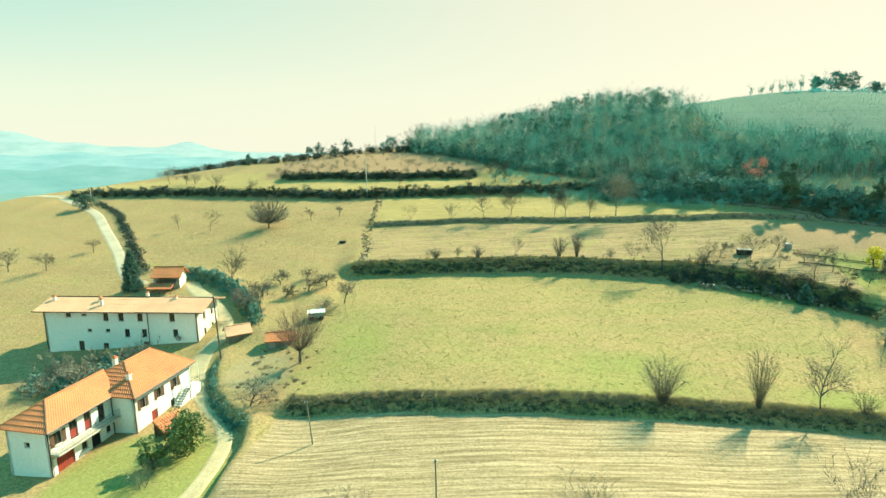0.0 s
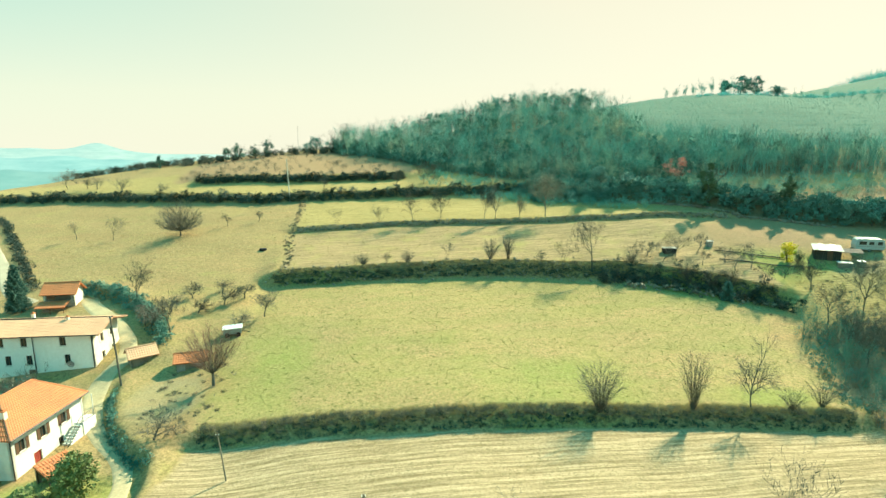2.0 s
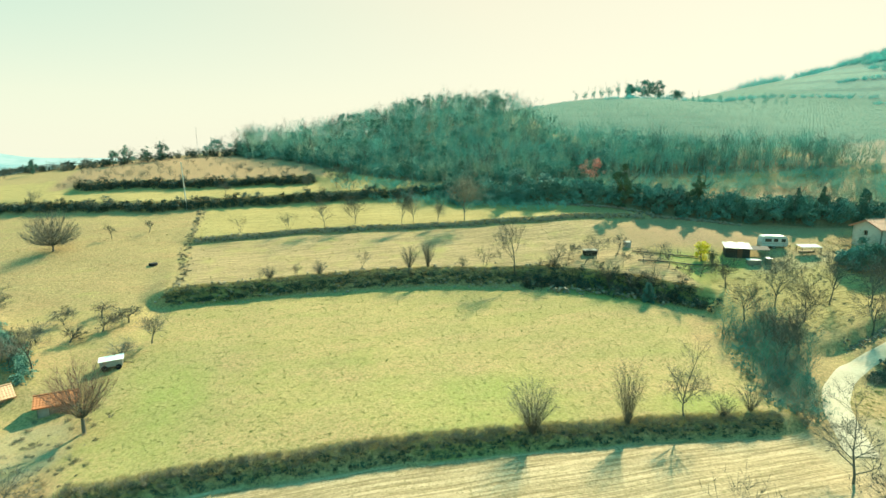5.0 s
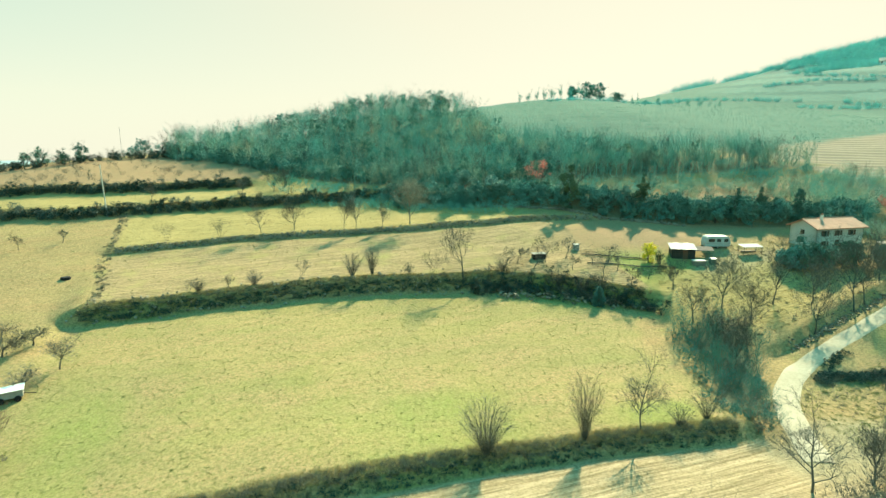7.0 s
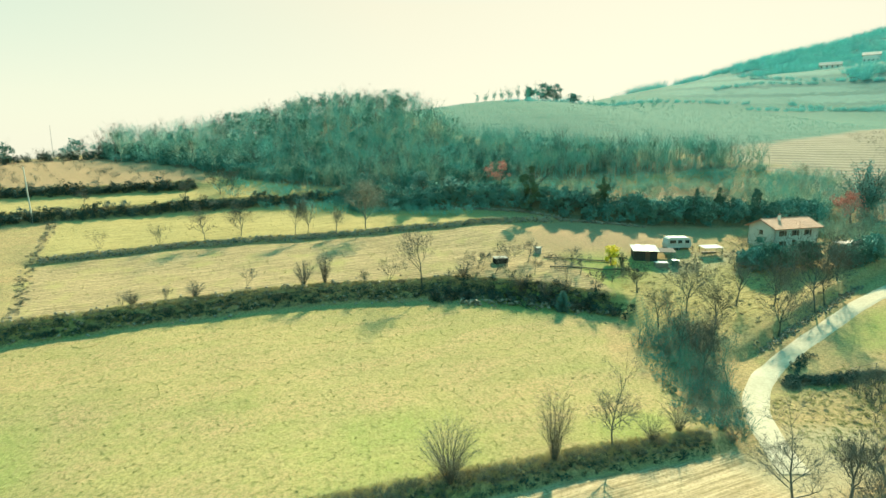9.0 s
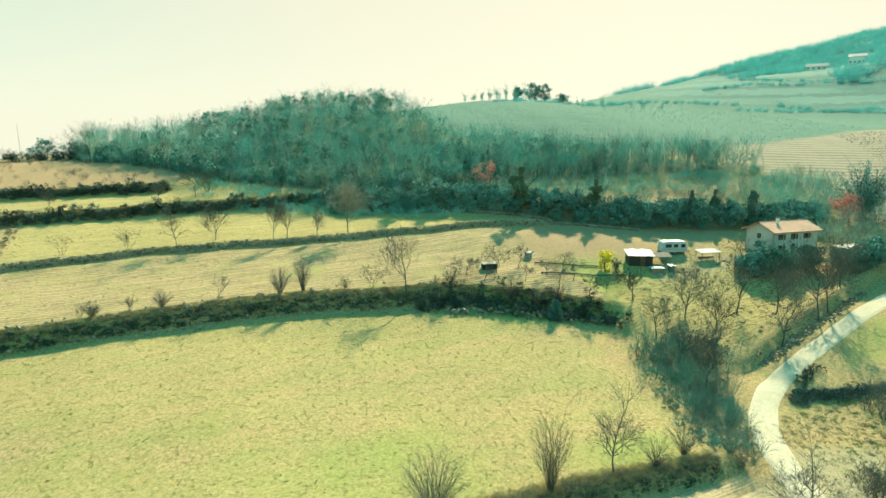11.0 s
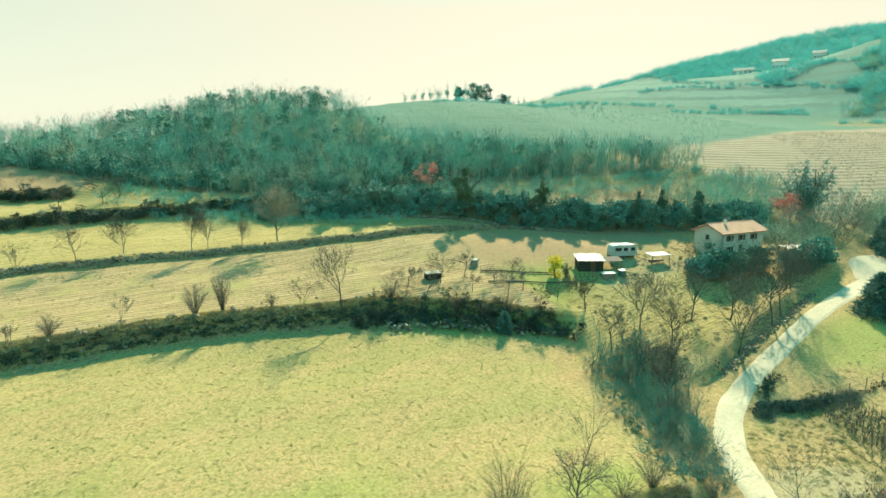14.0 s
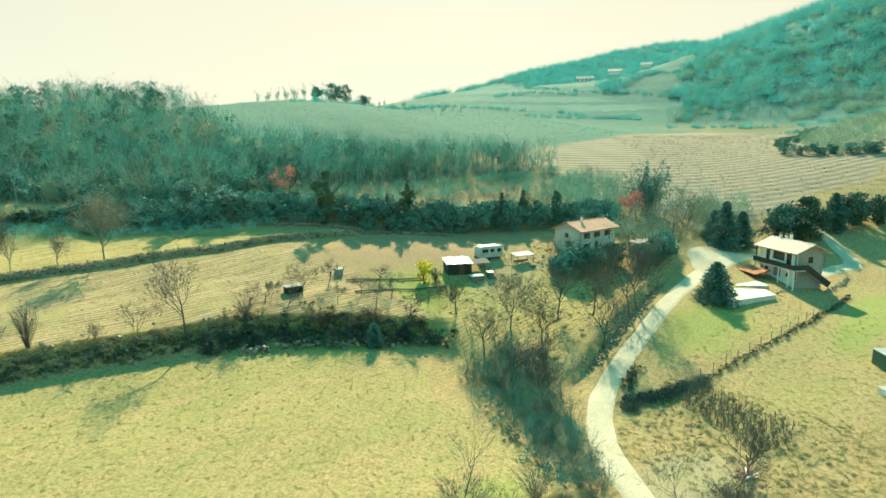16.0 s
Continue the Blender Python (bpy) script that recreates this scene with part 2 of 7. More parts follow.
def spread(lo, hi, fine_lo, fine_hi, fine, grow):
    v = list(np.arange(fine_lo, fine_hi, fine))
    s, p = fine, v[-1]
    while p < hi:
        s *= grow
        p += s
        v.append(p)
    s, p = fine, v[0]
    low = []
    while p > lo:
        s *= grow
        p -= s
        low.append(p)
    return np.array(low[::-1] + v)


def blob(x, y, cx, cy, rx, ry, soft=0.35):
    return 1 - sstep(1 - soft, 1 + soft, np.hypot((x - cx) / rx, (y - cy) / ry))


def side(v, lo, hi, soft=1.0):
    return sstep(lo - soft, lo + soft, v) * (1 - sstep(hi - soft, hi + soft, v))


def wood_mask(x, y):
    """Where the wooded hill stands."""
    low = np.interp(x, [-25, 0, 15, 38, 60, 85, 120, 150, 175], [214, 196, 178, 160, 144, 143, 132, 121, 112])
    high = np.interp(x, [-25, 0, 30, 60, 78, 84, 88, 98, 106, 118, 131, 144, 155, 165], [224, 236, 246, 243, 238, 214, 171, 166, 159, 150, 142, 133, 121, 114])
    return sstep(-2, 3, y - low) * sstep(-3, 3, high - y) * side(x, -14, 164, 5)


def build_ground():
    xs = spread(-2600, 2600, -112, 150, 0.62, 1.055)
    ys = spread(-900, 2800, 36, 166, 0.62, 1.055)
    X, Y = np.meshgrid(xs, ys)
    X, Y = X.ravel(), Y.ravel()
    Z = ground_z(X, Y)
    nx, ny = len(xs), len(ys)
    i, j = np.meshgrid(np.arange(nx - 1), np.arange(ny - 1))
    a = (j * nx + i).ravel()
    me = bpy.data.meshes.new("ground")
    me.from_pydata(np.stack([X, Y, Z], -1), [], np.stack([a, a + 1, a + nx + 1, a + nx], -1))
    me.shade_smooth()
    wob = 0.8 * np.sin(X * 0.4) * np.sin(Y * 0.37 + 1)
    lo, mid, top, up, high = (line_y(b, X) for b in (BANK_LOW, BANK_MID, WALL_TOP, BANK_UP, BANK_HIGH))
    west = -18.5 + 2.0 * np.sin(Y * 0.06) + wob
    east = np.interp(Y, [30, 50, 60, 75, 85, 100], [60, 55, 60, 57, 64, 70])
    layers = {
        "stubble": side(Y - lo, -60, -1.0, 0.4) * side(X, np.interp(Y, [30, 50, 60], [-22, -22, -20]), np.interp(Y, [30, 45, 56], [60, 58, 56]), 0.8),
        "lush": np.clip(side(Y - lo, 1.2, 90, 0.4) * side(Y - mid, -90, -1.5, 0.6) * side(X, west, east, 1.5)
                        + 0.55 * blob(X, Y, -30, 92, 14, 22) + 1.2 * blob(X, Y, -32, 53, 9, 10, 0.15) + 1.3 * blob(X, Y, 121, 44, 12, 3.2) + 1.1 * blob(X, Y, 108, 45, 7, 2)
                        + 0.8 * blob(X, Y, 100, 61, 14, 6) + 0.75 * blob(X, Y, 100, 46, 24, 8, 0.6) + 0.6 * blob(X, Y, 84, 82, 16, 10, 0.6) + 0.7 * blob(X, Y, 72, 91, 16, 6) + 0.7 * blob(X, Y, -6, 110, 12, 3), 0, 1.3),
        "green": np.clip(0.65 * blob(X, Y, 22, 66, 12, 8, 0.8) + 0.6 * blob(X, Y, -14, 75, 6, 14, 0.8) + 0.35 * blob(X, Y, 5, 80, 14, 6, 0.9) + 0.8 * blob(X, Y, 48, 61, 7, 3, 0.8) + blob(X, Y, -32, 53, 9, 9, 0.2) + blob(X, Y, 121, 44, 12, 3.2) + blob(X, Y, 108, 45, 7, 2) + 0.8 * blob(X, Y, 100, 61, 12, 5, 0.6) + 0.8 * blob(X, Y, -9, 112, 9, 3, 0.7) + 0.9 * blob(X, Y, 68, 97, 17, 8, 0.5) + 0.7 * blob(X, Y, 77, 89, 9, 5, 0.6) + 0.6 * blob(X, Y, 50, 105, 12, 3, 0.6), 0, 1),
        "terrace": side(Y - mid, 1.5, 200, 0.6) * side(Y - top, -90, -0.5, 0.3) * side(X, -17, 70, 1.5),
        "ridge": sstep(2, 12, Y - np.interp(X, [60, 84, 90, 110, 140, 175, 230, 300], [250, 214, 175, 156, 137, 130, 126, 110])) * side(X, 85, 430, 8) * (1 - wood_mask(X, Y)),
        "hazy_farhill": np.maximum(sstep(-15, 25, X - np.interp(Y, [0, 40, 120, 180, 260, 400], [240, 248, 276, 305, 318, 330])), sstep(120, 260, -X - 60) + sstep(300, 420, Y)).clip(0, 1),
        "hazy_farfield": np.clip(blob(X, Y, 415, 245, 60, 42, 0.5) + 0.8 * blob(X, Y, 320, 205, 14, 40, 0.4) + 0.7 * blob(X, Y, 300, 250, 40, 40, 0.5) + 0.8 * blob(X, Y, 400, 130, 16, 40, 0.5), 0, 1),
        "wedge": np.clip(blob(X, Y, 250, 68, 34, 13, 0.3) + 0.9 * blob(X, Y, 280, 118, 12, 34, 0.5), 0, 1),
        # last straw patch also brightens the slope below the shack in place of sunlight
        "straw": np.clip(side(Y - top, 0.5, 90, 0.3) * side(Y - up, -90, -1, 0.5) * side(X, -17, 66, 1.5) + side(Y - up, 1, 22, 0.5) * side(X, -140, 36, 2) + blob(X, Y, 85, 83, 17, 10, 0.5), 0, 1),
        "heath": np.clip(side(Y - high, 0.5, 40, 1) * side(X, -60, 14, 3) + blob(X, Y, 105, 112, 38, 14), 0, 1) * 0.9,
        "wood": np.clip(wood_mask(X, Y) + side(X - np.interp(Y, [56, 62, 70, 80, 88], [57.5, 61.0, 66.5, 71.0, 73]), -3.5, 4.5, 2) * side(Y, 59, 79, 3) * 0.8 + side(Y - line_y(BANK_TRACK, X), -1.5, 7, 1) * side(X, 44, 131, 3), 0, 1),
        "vine": np.clip(sstep(2, 12, Y - np.interp(X, [60, 84, 90, 110, 140, 150, 160, 175, 190, 230], [250, 214, 175, 156, 137, 108, 82, 66, 48, 44])) * side(X, 85, 275, 5)
                        + blob(X, Y, 175, 92, 34, 26), 0, 1) * (1 - wood_mask(X, Y)),
        "earth": np.clip(0.5 * blob(X, Y, 92, 92, 10, 4) + 0.7 * blob(X, Y, 62, 50, 9, 5) + 0.5 * blob(X, Y, -26, 74, 5, 6), 0, 1),
    }
    for key, val in layers.items():
        at = me.attributes.new(key, 'FLOAT', 'POINT')
        at.data.foreach_set("value", np.asarray(val, np.float32))
    me.materials.append(ground_material())
    return tagged(new("ground", me), "dry winter grass fields, green meadow and ploughed stubble on terraced hillsides", "ground", kind="structure")


def ground_material():
    m = bpy.data.materials.new("fields")
    m.use_nodes = True
    n, l = m.node_tree.nodes, m.node_tree.links
    b = n["Principled BSDF"]
    b.inputs["Roughness"].default_value, b.inputs["Specular IOR Level"].default_value = 0.95, 0.05
    co = n.new("ShaderNodeTexCoord")

    def noise_at(scale, detail=4, rough=0.6):
        t = n.new("ShaderNodeTexNoise")
        t.inputs["Scale"].default_value, t.inputs["Detail"].default_value, t.inputs["Roughness"].default_value = scale, detail, rough
        l.new(co.outputs["Object"], t.inputs["Vector"])
        return t.outputs[0]

    def ranged(v, lo, hi, to0=0.0, to1=1.0):
        r = n.new("ShaderNodeMapRange")
        for k, x in (("From Min", lo), ("From Max", hi), ("To Min", to0), ("To Max", to1)):
            r.inputs[k].default_value = x
        l.new(v, r.inputs["Value"])
        return r.outputs[0]

    def op(kind, a, c):
        o = n.new("ShaderNodeMath")
        o.operation = kind
        for k, x in ((0, a), (1, c)):
            if isinstance(x, (int, float)):
                o.inputs[k].default_value = x
            else:
                l.new(x, o.inputs[k])
        return o.outputs[0]

    def blend(f, a, c):
        x = n.new("ShaderNodeMix")
        x.data_type = 'RGBA'
        for k, v in ((0, f), (6, a), (7, c)):
            if isinstance(v, tuple):
                x.inputs[k].default_value = (*v, 1)
            elif isinstance(v, float):
                x.inputs[k].default_value = v
            else:
                l.new(v, x.inputs[k])
        return x.outputs[2]

    def attr(key):
        a = n.new("ShaderNodeAttribute")
        a.attribute_name = key
        return a.outputs["Fac"]

    def rows(angle, gap, wander):
        """Soft parallel rows across the ground."""
        mp = n.new("ShaderNodeMapping")
        mp.inputs["Rotation"].default_value[2] = radians(angle)
        l.new(co.outputs["Object"], mp.inputs["Vector"])
        w = n.new("ShaderNodeTexWave")
        w.wave_type, w.bands_direction = 'BANDS', 'Y'
        w.inputs["Scale"].default_value = 0.314159 / gap * 1.0
        w.inputs["Distortion"].default_value, w.inputs["Detail"].default_value, w.inputs["Detail Scale"].default_value = wander, 2.0, 0.6
        l.new(mp.outputs[0], w.inputs["Vector"])
        return w.outputs["Fac"]

    def streaks(angle, gap, length):
        """Broken streaks along one way of the ground."""
        mp = n.new("ShaderNodeMapping")
        mp.inputs["Rotation"].default_value[2] = radians(angle)
        mp.inputs["Scale"].default_value = (1.0 / length, 1.0 / gap, 1.0)
        l.new(co.outputs["Object"], mp.inputs["Vector"])
        t = n.new("ShaderNodeTexNoise")
        t.inputs["Scale"].default_value, t.inputs["Detail"].default_value, t.inputs["Roughness"].default_value = 1.0, 4, 0.7
        l.new(mp.outputs[0], t.inputs["Vector"])
        return t.outputs[0]

    big, mid, fine, tuft = noise_at(0.035), noise_at(0.22), noise_at(2.6, 6, 0.75), noise_at(8.0, 5, 0.8)
    s_wide = streaks(6, 4.5, 22.0)
    dry = blend(ranged(mid, 0.3, 0.7), (0.55, 0.375, 0.19), (0.45, 0.32, 0.155))
    s_low, s_mid = streaks(3, 0.32, 11.0), streaks(9, 0.7, 9.0)
    dry = blend(op('MULTIPLY', ranged(s_wide, 0.47, 0.66), 0.85), dry, (0.50, 0.30, 0.16))
    dry = blend(op('MULTIPLY', ranged(op('ADD', s_wide, op('MULTIPLY', mid, 0.7)), 0.78, 0.58), 0.8), dry, (0.42, 0.37, 0.13))
    dry = blend(op('MULTIPLY', ranged(s_mid, 0.52, 0.68), 0.5), dry, (0.33, 0.23, 0.12))
    dry = blend(ranged(fine, 0.45, 0.61), dry, (0.27, 0.20, 0.095))
    lush = blend(ranged(op('ADD', mid, op('MULTIPLY', big, 1.2)), 0.85, 1.35), (0.48, 0.35, 0.17), (0.40, 0.315, 0.13))
    lush = blend(op('MULTIPLY', ranged(s_mid, 0.5, 0.7), 0.35), lush, (0.30, 0.27, 0.12))
    lush = blend(op('MULTIPLY', ranged(s_wide, 0.46, 0.60), 0.8), lush, (0.52, 0.335, 0.175))
    lush = blend(op('MULTIPLY', ranged(op('ADD', s_wide, op('MULTIPLY', mid, 0.6)), 0.72, 0.56), 0.6), lush, (0.36, 0.33, 0.115))
    lush = blend(ranged(fine, 0.46, 0.60), lush, (0.27, 0.24, 0.095))
    r_stub, r_terr, r_vine = rows(3, 0.9, 5.0), rows(10, 0.7, 4.0), rows(38, 2.6, 0.5)
    stub = blend(ranged(op('ADD', op('MULTIPLY', r_stub, 0.16), op('ADD', op('MULTIPLY', s_low, 2.2), op('ADD', op('MULTIPLY', fine, 0.8), op('MULTIPLY', tuft, 0.5)))), 1.5, 2.2), (0.25, 0.18, 0.10), (0.66, 0.49, 0.31))
    terr = blend(ranged(op('ADD', op('MULTIPLY', r_terr, 0.35), op('ADD', op('MULTIPLY', fine, 1.4), op('MULTIPLY', s_mid, 1.6))), 1.35, 2.0), (0.22, 0.155, 0.085), (0.60, 0.41, 0.23))
    terr = blend(ranged(mid, 0.5, 0.75), terr, (0.42, 0.34, 0.14))
    straw = blend(ranged(op('ADD', op('MULTIPLY', r_terr, 0.4), op('ADD', op('MULTIPLY', fine, 1.4), op('MULTIPLY', s_mid, 1.6))), 1.35, 2.0), (0.33, 0.25, 0.10), (0.58, 0.43, 0.19))
    heath = blend(ranged(fine, 0.35, 0.7), (0.40, 0.23, 0.14), (0.46, 0.31, 0.18))
    wood = blend(ranged(fine, 0.35, 0.7), (0.12, 0.14, 0.095), (0.21, 0.205, 0.13))
    vine = blend(ranged(op('ADD', r_vine, op('MULTIPLY', fine, 0.6)), 0.5, 1.3), (0.27, 0.215, 0.165), (0.46, 0.35, 0.265))
    # the ridge and the far ground have teal distance haze mixed into their colours
    ridge = blend(ranged(op('ADD', r_vine, op('MULTIPLY', fine, 1.2)), 0.5, 1.6), (0.055, 0.165, 0.14), (0.09, 0.225, 0.185))
    hazy_farhill = blend(ranged(op('ADD', mid, op('MULTIPLY', big, 1.5)), 1.0, 1.5), (0.055, 0.19, 0.175), (0.085, 0.24, 0.22))
    zed = n.new("ShaderNodeSeparateXYZ")
    l.new(co.outputs["Object"], zed.inputs[0])
    step = ranged(op('SINE', op('ADD', op('MULTIPLY', zed.outputs["Z"], 0.95), op('MULTIPLY', mid, 5.0)), 0.0), 0.1, 0.8)
    hazy_farhill = blend(op('MULTIPLY', step, 0.55), hazy_farhill, (0.05, 0.15, 0.135))
    hazy_farfield = blend(step, (0.15, 0.30, 0.26), (0.07, 0.19, 0.175))
    wedge = blend(ranged(fine, 0.35, 0.7), (0.17, 0.20, 0.13), (0.27, 0.24, 0.15))
    green = blend(ranged(fine, 0.4, 0.7), (0.34, 0.345, 0.11), (0.24, 0.25, 0.08))
    earth = blend(ranged(fine, 0.35, 0.7), (0.36, 0.29, 0.18), (0.5, 0.42, 0.27))
    col = dry
    for key, c in (("lush", lush), ("green", green), ("terrace", terr), ("straw", straw), ("heath", heath), ("stubble", stub), ("vine", vine), ("ridge", ridge), ("hazy_farhill", hazy_farhill), ("hazy_farfield", hazy_farfield), ("wedge", wedge), ("earth", earth), ("wood", wood)):
        f = ranged(op('ADD', attr(key), op('MULTIPLY', op('SUBTRACT', mid, 0.5), 0.9)), 0.2, 0.8)
        f = op('MULTIPLY', f, ranged(attr(key), 0.0, 0.15))
        col = blend(f, col, c)
    speck = noise_at(3.6, 2, 0.6)
    col = blend(op('MULTIPLY', ranged(speck, 0.48, 0.34), 0.25), col, (0.60, 0.47, 0.25))
    col = blend(op('MULTIPLY', ranged(speck, 0.54, 0.66), ranged(noise_at(0.5), 0.35, 0.65, 0.2, 0.65)), col, (0.15, 0.14, 0.06))
    col = blend(op('MULTIPLY', ranged(noise_at(1.1, 4, 0.7), 0.5, 0.66), 0.3), col, (0.27, 0.21, 0.10))
    col = blend(op('MULTIPLY', ranged(tuft, 0.5, 0.66), 0.6), col, (0.15, 0.14, 0.07))
    tone = n.new("ShaderNodeHueSaturation")
    tone.inputs["Saturation"].default_value, tone.inputs["Value"].default_value = 1.02, 0.73
    l.new(col, tone.inputs["Color"])
    l.new(tone.outputs[0], b.inputs["Base Color"])
    h = op('ADD', op('MULTIPLY', tuft, 0.30), op('ADD', op('MULTIPLY', fine, 0.22), op('MULTIPLY', op('MULTIPLY', op('ADD', op('MULTIPLY', r_stub, 0.5), s_low), attr("stubble")), 0.14)))
    bp = n.new("ShaderNodeBump")
    bp.inputs["Strength"].default_value, bp.inputs["Distance"].default_value = 0.5, 0.3
    l.new(h, bp.inputs["Height"])
    l.new(bp.outputs[0], b.inputs["Normal"])
    return m


GROUND = build_ground()


def ribbon(name, pts, width, material, lift=0.06, label="", category="road", crown=0.0):
    """A strip of even width laid over the ground along a smooth line."""
    p = np.array(pts, float)
    s = np.r_[0, np.cumsum(np.hypot(*np.diff(p, axis=0).T))]
    w = width if isinstance(width, (list, tuple)) else [width] * len(p)
    t = np.arange(0, s[-1], 1.0)
    k = np.ones(7) / 7
    sx, sy, sw = (np.convolve(np.pad(np.interp(t, s, v), 3, mode="edge"), k, "valid") for v in (p[:, 0], p[:, 1], np.array(w, float)))
    d = np.stack([np.gradient(sx), np.gradient(sy)], -1)
    d /= np.linalg.norm(d, axis=1)[:, None]
    vs, fs, n = [], [], 9
    for i in range(len(t)):
        for j in range(n):
            o = (j / (n - 1) - 0.5) * sw[i] * (1 + (0.06 * math.sin(i * 0.9) if j in (0, n - 1) else 0))
            x, y = sx[i] - d[i, 1] * o, sy[i] + d[i, 0] * o
            vs.append((x, y, gz(x, y) + (lift if 0 < j < n - 1 else -0.1)))
    for i in range(len(t) - 1):
        for j in range(n - 1):
            a = i * n + j
            fs.append((a, a + 1, a + n + 1, a + n))
    me = bpy.data.meshes.new(name)
    me.from_pydata(vs, [], fs)
    me.shade_smooth()
    me.materials.append(material)
    return tagged(new(name, me), label, category, kind="structure")


ribbon("road", [(57, 49), (59.3, 52.7), (63.5, 58.2), (68.5, 62.1), (75.3, 65.0), (82.8, 66.4), (94.4, 67.6), (107, 68.6), (122, 68.4), (131, 66.8), (137, 62.5)],
       [3.4, 3.4, 3.4, 3.3, 3.2, 3.1, 3.0, 3.2, 4.2, 3.4, 2.6], M_ROAD, label="pale gravel lane curving past the villa", lift=0.09)
ribbon("road", [(-26, 40), (-25.1, 48.7), (-24.7, 51.1), (-24.6, 56.1), (-25.4, 60.6), (-28.5, 65.5), (-32.7, 70), (-35.5, 75.4), (-36.9, 79.5), (-36.9, 83), (-35.6, 86), (-36.2, 90), (-39.5, 96), (-43.6, 101), (-48.5, 106), (-52, 112)],
       [2.2, 2.2, 2.2, 2.1, 2.1, 2.1, 2.2, 2.6, 3.0, 3.2, 3.0, 2.8, 2.8, 3.0, 3.2, 3], M_TRACK, label="narrow pale gravel lane between the farmhouses", lift=0.09)
ribbon("road", [(-60, 110), (-67.9, 116.2), (-77.4, 131), (-89, 147), (-104, 168), (-119, 184), (-135, 199), (-160, 215)],
       [2.4, 2.6, 2.8, 2.9, 3.0, 3.0, 3.0, 3], M_ROAD, label="pale gravel track climbing between dry grass fields", lift=0.09)

ribbon("road", [(118, 68.6), (123, 70.4), (127, 72.6), (132, 70.2), (134.5, 67)], [3.0, 6.0, 6.5, 5.5, 3.0], M_ROAD, label="pale gravel apron where the lane meets the drive", lift=0.12)
ribbon("road", [(133, 54.5), (140, 53.2), (146.5, 50), (150, 52.5), (155, 56.5), (160, 60)], [2.4, 3.0, 3.6, 3.4, 2.6, 2.4], M_ROAD, label="pale gravel drive behind the villa", lift=0.1)

# ---- plants: tools ----


def part(name, me, material, parent=None, label=""):
    me.materials.append(material)
    ob = new(name, me)
    if parent:
        ob.parent = parent
    return tagged(ob, label)


def thing(name, label, category, group=""):
    return tagged(new(name), label, category, group)


class Wood:
    """Collects tapered limbs and thin twigs of one plant."""

    def __init__(self):
        self.v, self.f = [], []

    def tube(self, pts, radii, sides):
        base = len(self.v)
        for k, (p, r) in enumerate(zip(pts, radii)):
            d = (pts[min(k + 1, len(pts) - 1)] - pts[max(k - 1, 0)]).normalized()
            a = d.orthogonal().normalized()
            c = d.cross(a)
            for s in range(sides):
                g = 2 * math.pi * s / sides
                self.v.append(p + (a * math.cos(g) + c * math.sin(g)) * r)
        for k in range(len(pts) - 1):
            for s in range(sides):
                q, w = base + k * sides + s, base + k * sides + (s + 1) % sides
                self.f.append((q, w, w + sides, q + sides))

    def blade(self, p, d, length, width):
        a = d.orthogonal().normalized() * width
        b = len(self.v)
        self.v += [p - a, p + a, p + d * length]
        self.f.append((b, b + 1, b + 2))

    def leaf(self, p, d, e, size):
        b = len(self.v)
        self.v += [p - d * size, p - e * size * 0.6, p + d * size, p + e * size * 0.6]
        self.f.append((b, b + 1, b + 2, b + 3))

    def mesh(self, name):
        me = bpy.data.meshes.new(name)
        me.from_pydata([tuple(p) for p in self.v], [], self.f)
        return me


def rand_dir(rng, up=0.0):
    while True:
        v = Vector((rng.uniform(-1, 1), rng.uniform(-1, 1), rng.uniform(-1, 1) + up))
        if 0.1 < v.length < 1.8:
            return v.normalized()


def grow(rng, limbs, twigs, p, d, length, radius, depth, max_depth, twig, up, kids, tips=None, wid=0.15, cone=False):
    n = 4 if depth < 2 else 2
    pts, q = [p], p.copy()
    for k in range(n):
        d = (d + rand_dir(rng) * 0.22 + Vector((0, 0, up * 0.12))).normalized()
        q = q + d * (length / n)
        pts.append(q.copy())
    radii = [radius * (1 - 0.6 * k / n) for k in range(n + 1)]
    (limbs if depth < 2 else twigs).tube(pts, radii, 6 if depth == 0 else 4 if depth == 1 else 3)
    if tips is not None and depth >= max_depth - 1:
        tips.append(pts[-1])
    if depth >= max_depth:
        for k in range(twig):
            b = pts[rng.randrange(1, n + 1)]
            twigs.blade(b, (d + rand_dir(rng) * 0.9 + Vector((0, 0, up * 0.4))).normalized(), length * rng.uniform(0.5, 1.0), 0.014 + radius * wid)
        return
    for k in range(kids[min(depth, len(kids) - 1)]):
        i = rng.uniform(0.3 if depth else 0.24 if cone else 0.42, 1.0) * n
        reach = rng.uniform(0.62, 0.78) - 0.48 * i / n if cone else rng.uniform(0.5, 0.75)
        a = int(min(i, n - 1))
        b = pts[a].lerp(pts[a + 1], i - a)
        out = rand_dir(rng)
        out = (out - d * out.dot(d)).normalized()
        nd = (d * rng.uniform(0.5, 0.9) + out * rng.uniform(0.55, 0.95) + Vector((0, 0, up * 0.25))).normalized()
        grow(rng, limbs, twigs, b, nd, length * reach, radii[a] * 0.6, depth + 1, max_depth, twig, up, kids, tips, wid)
    if depth or cone:
        grow(rng, limbs, twigs, pts[-1], d, length * 0.6, radii[-1], depth + 1, max_depth, twig, up, kids, tips, wid)


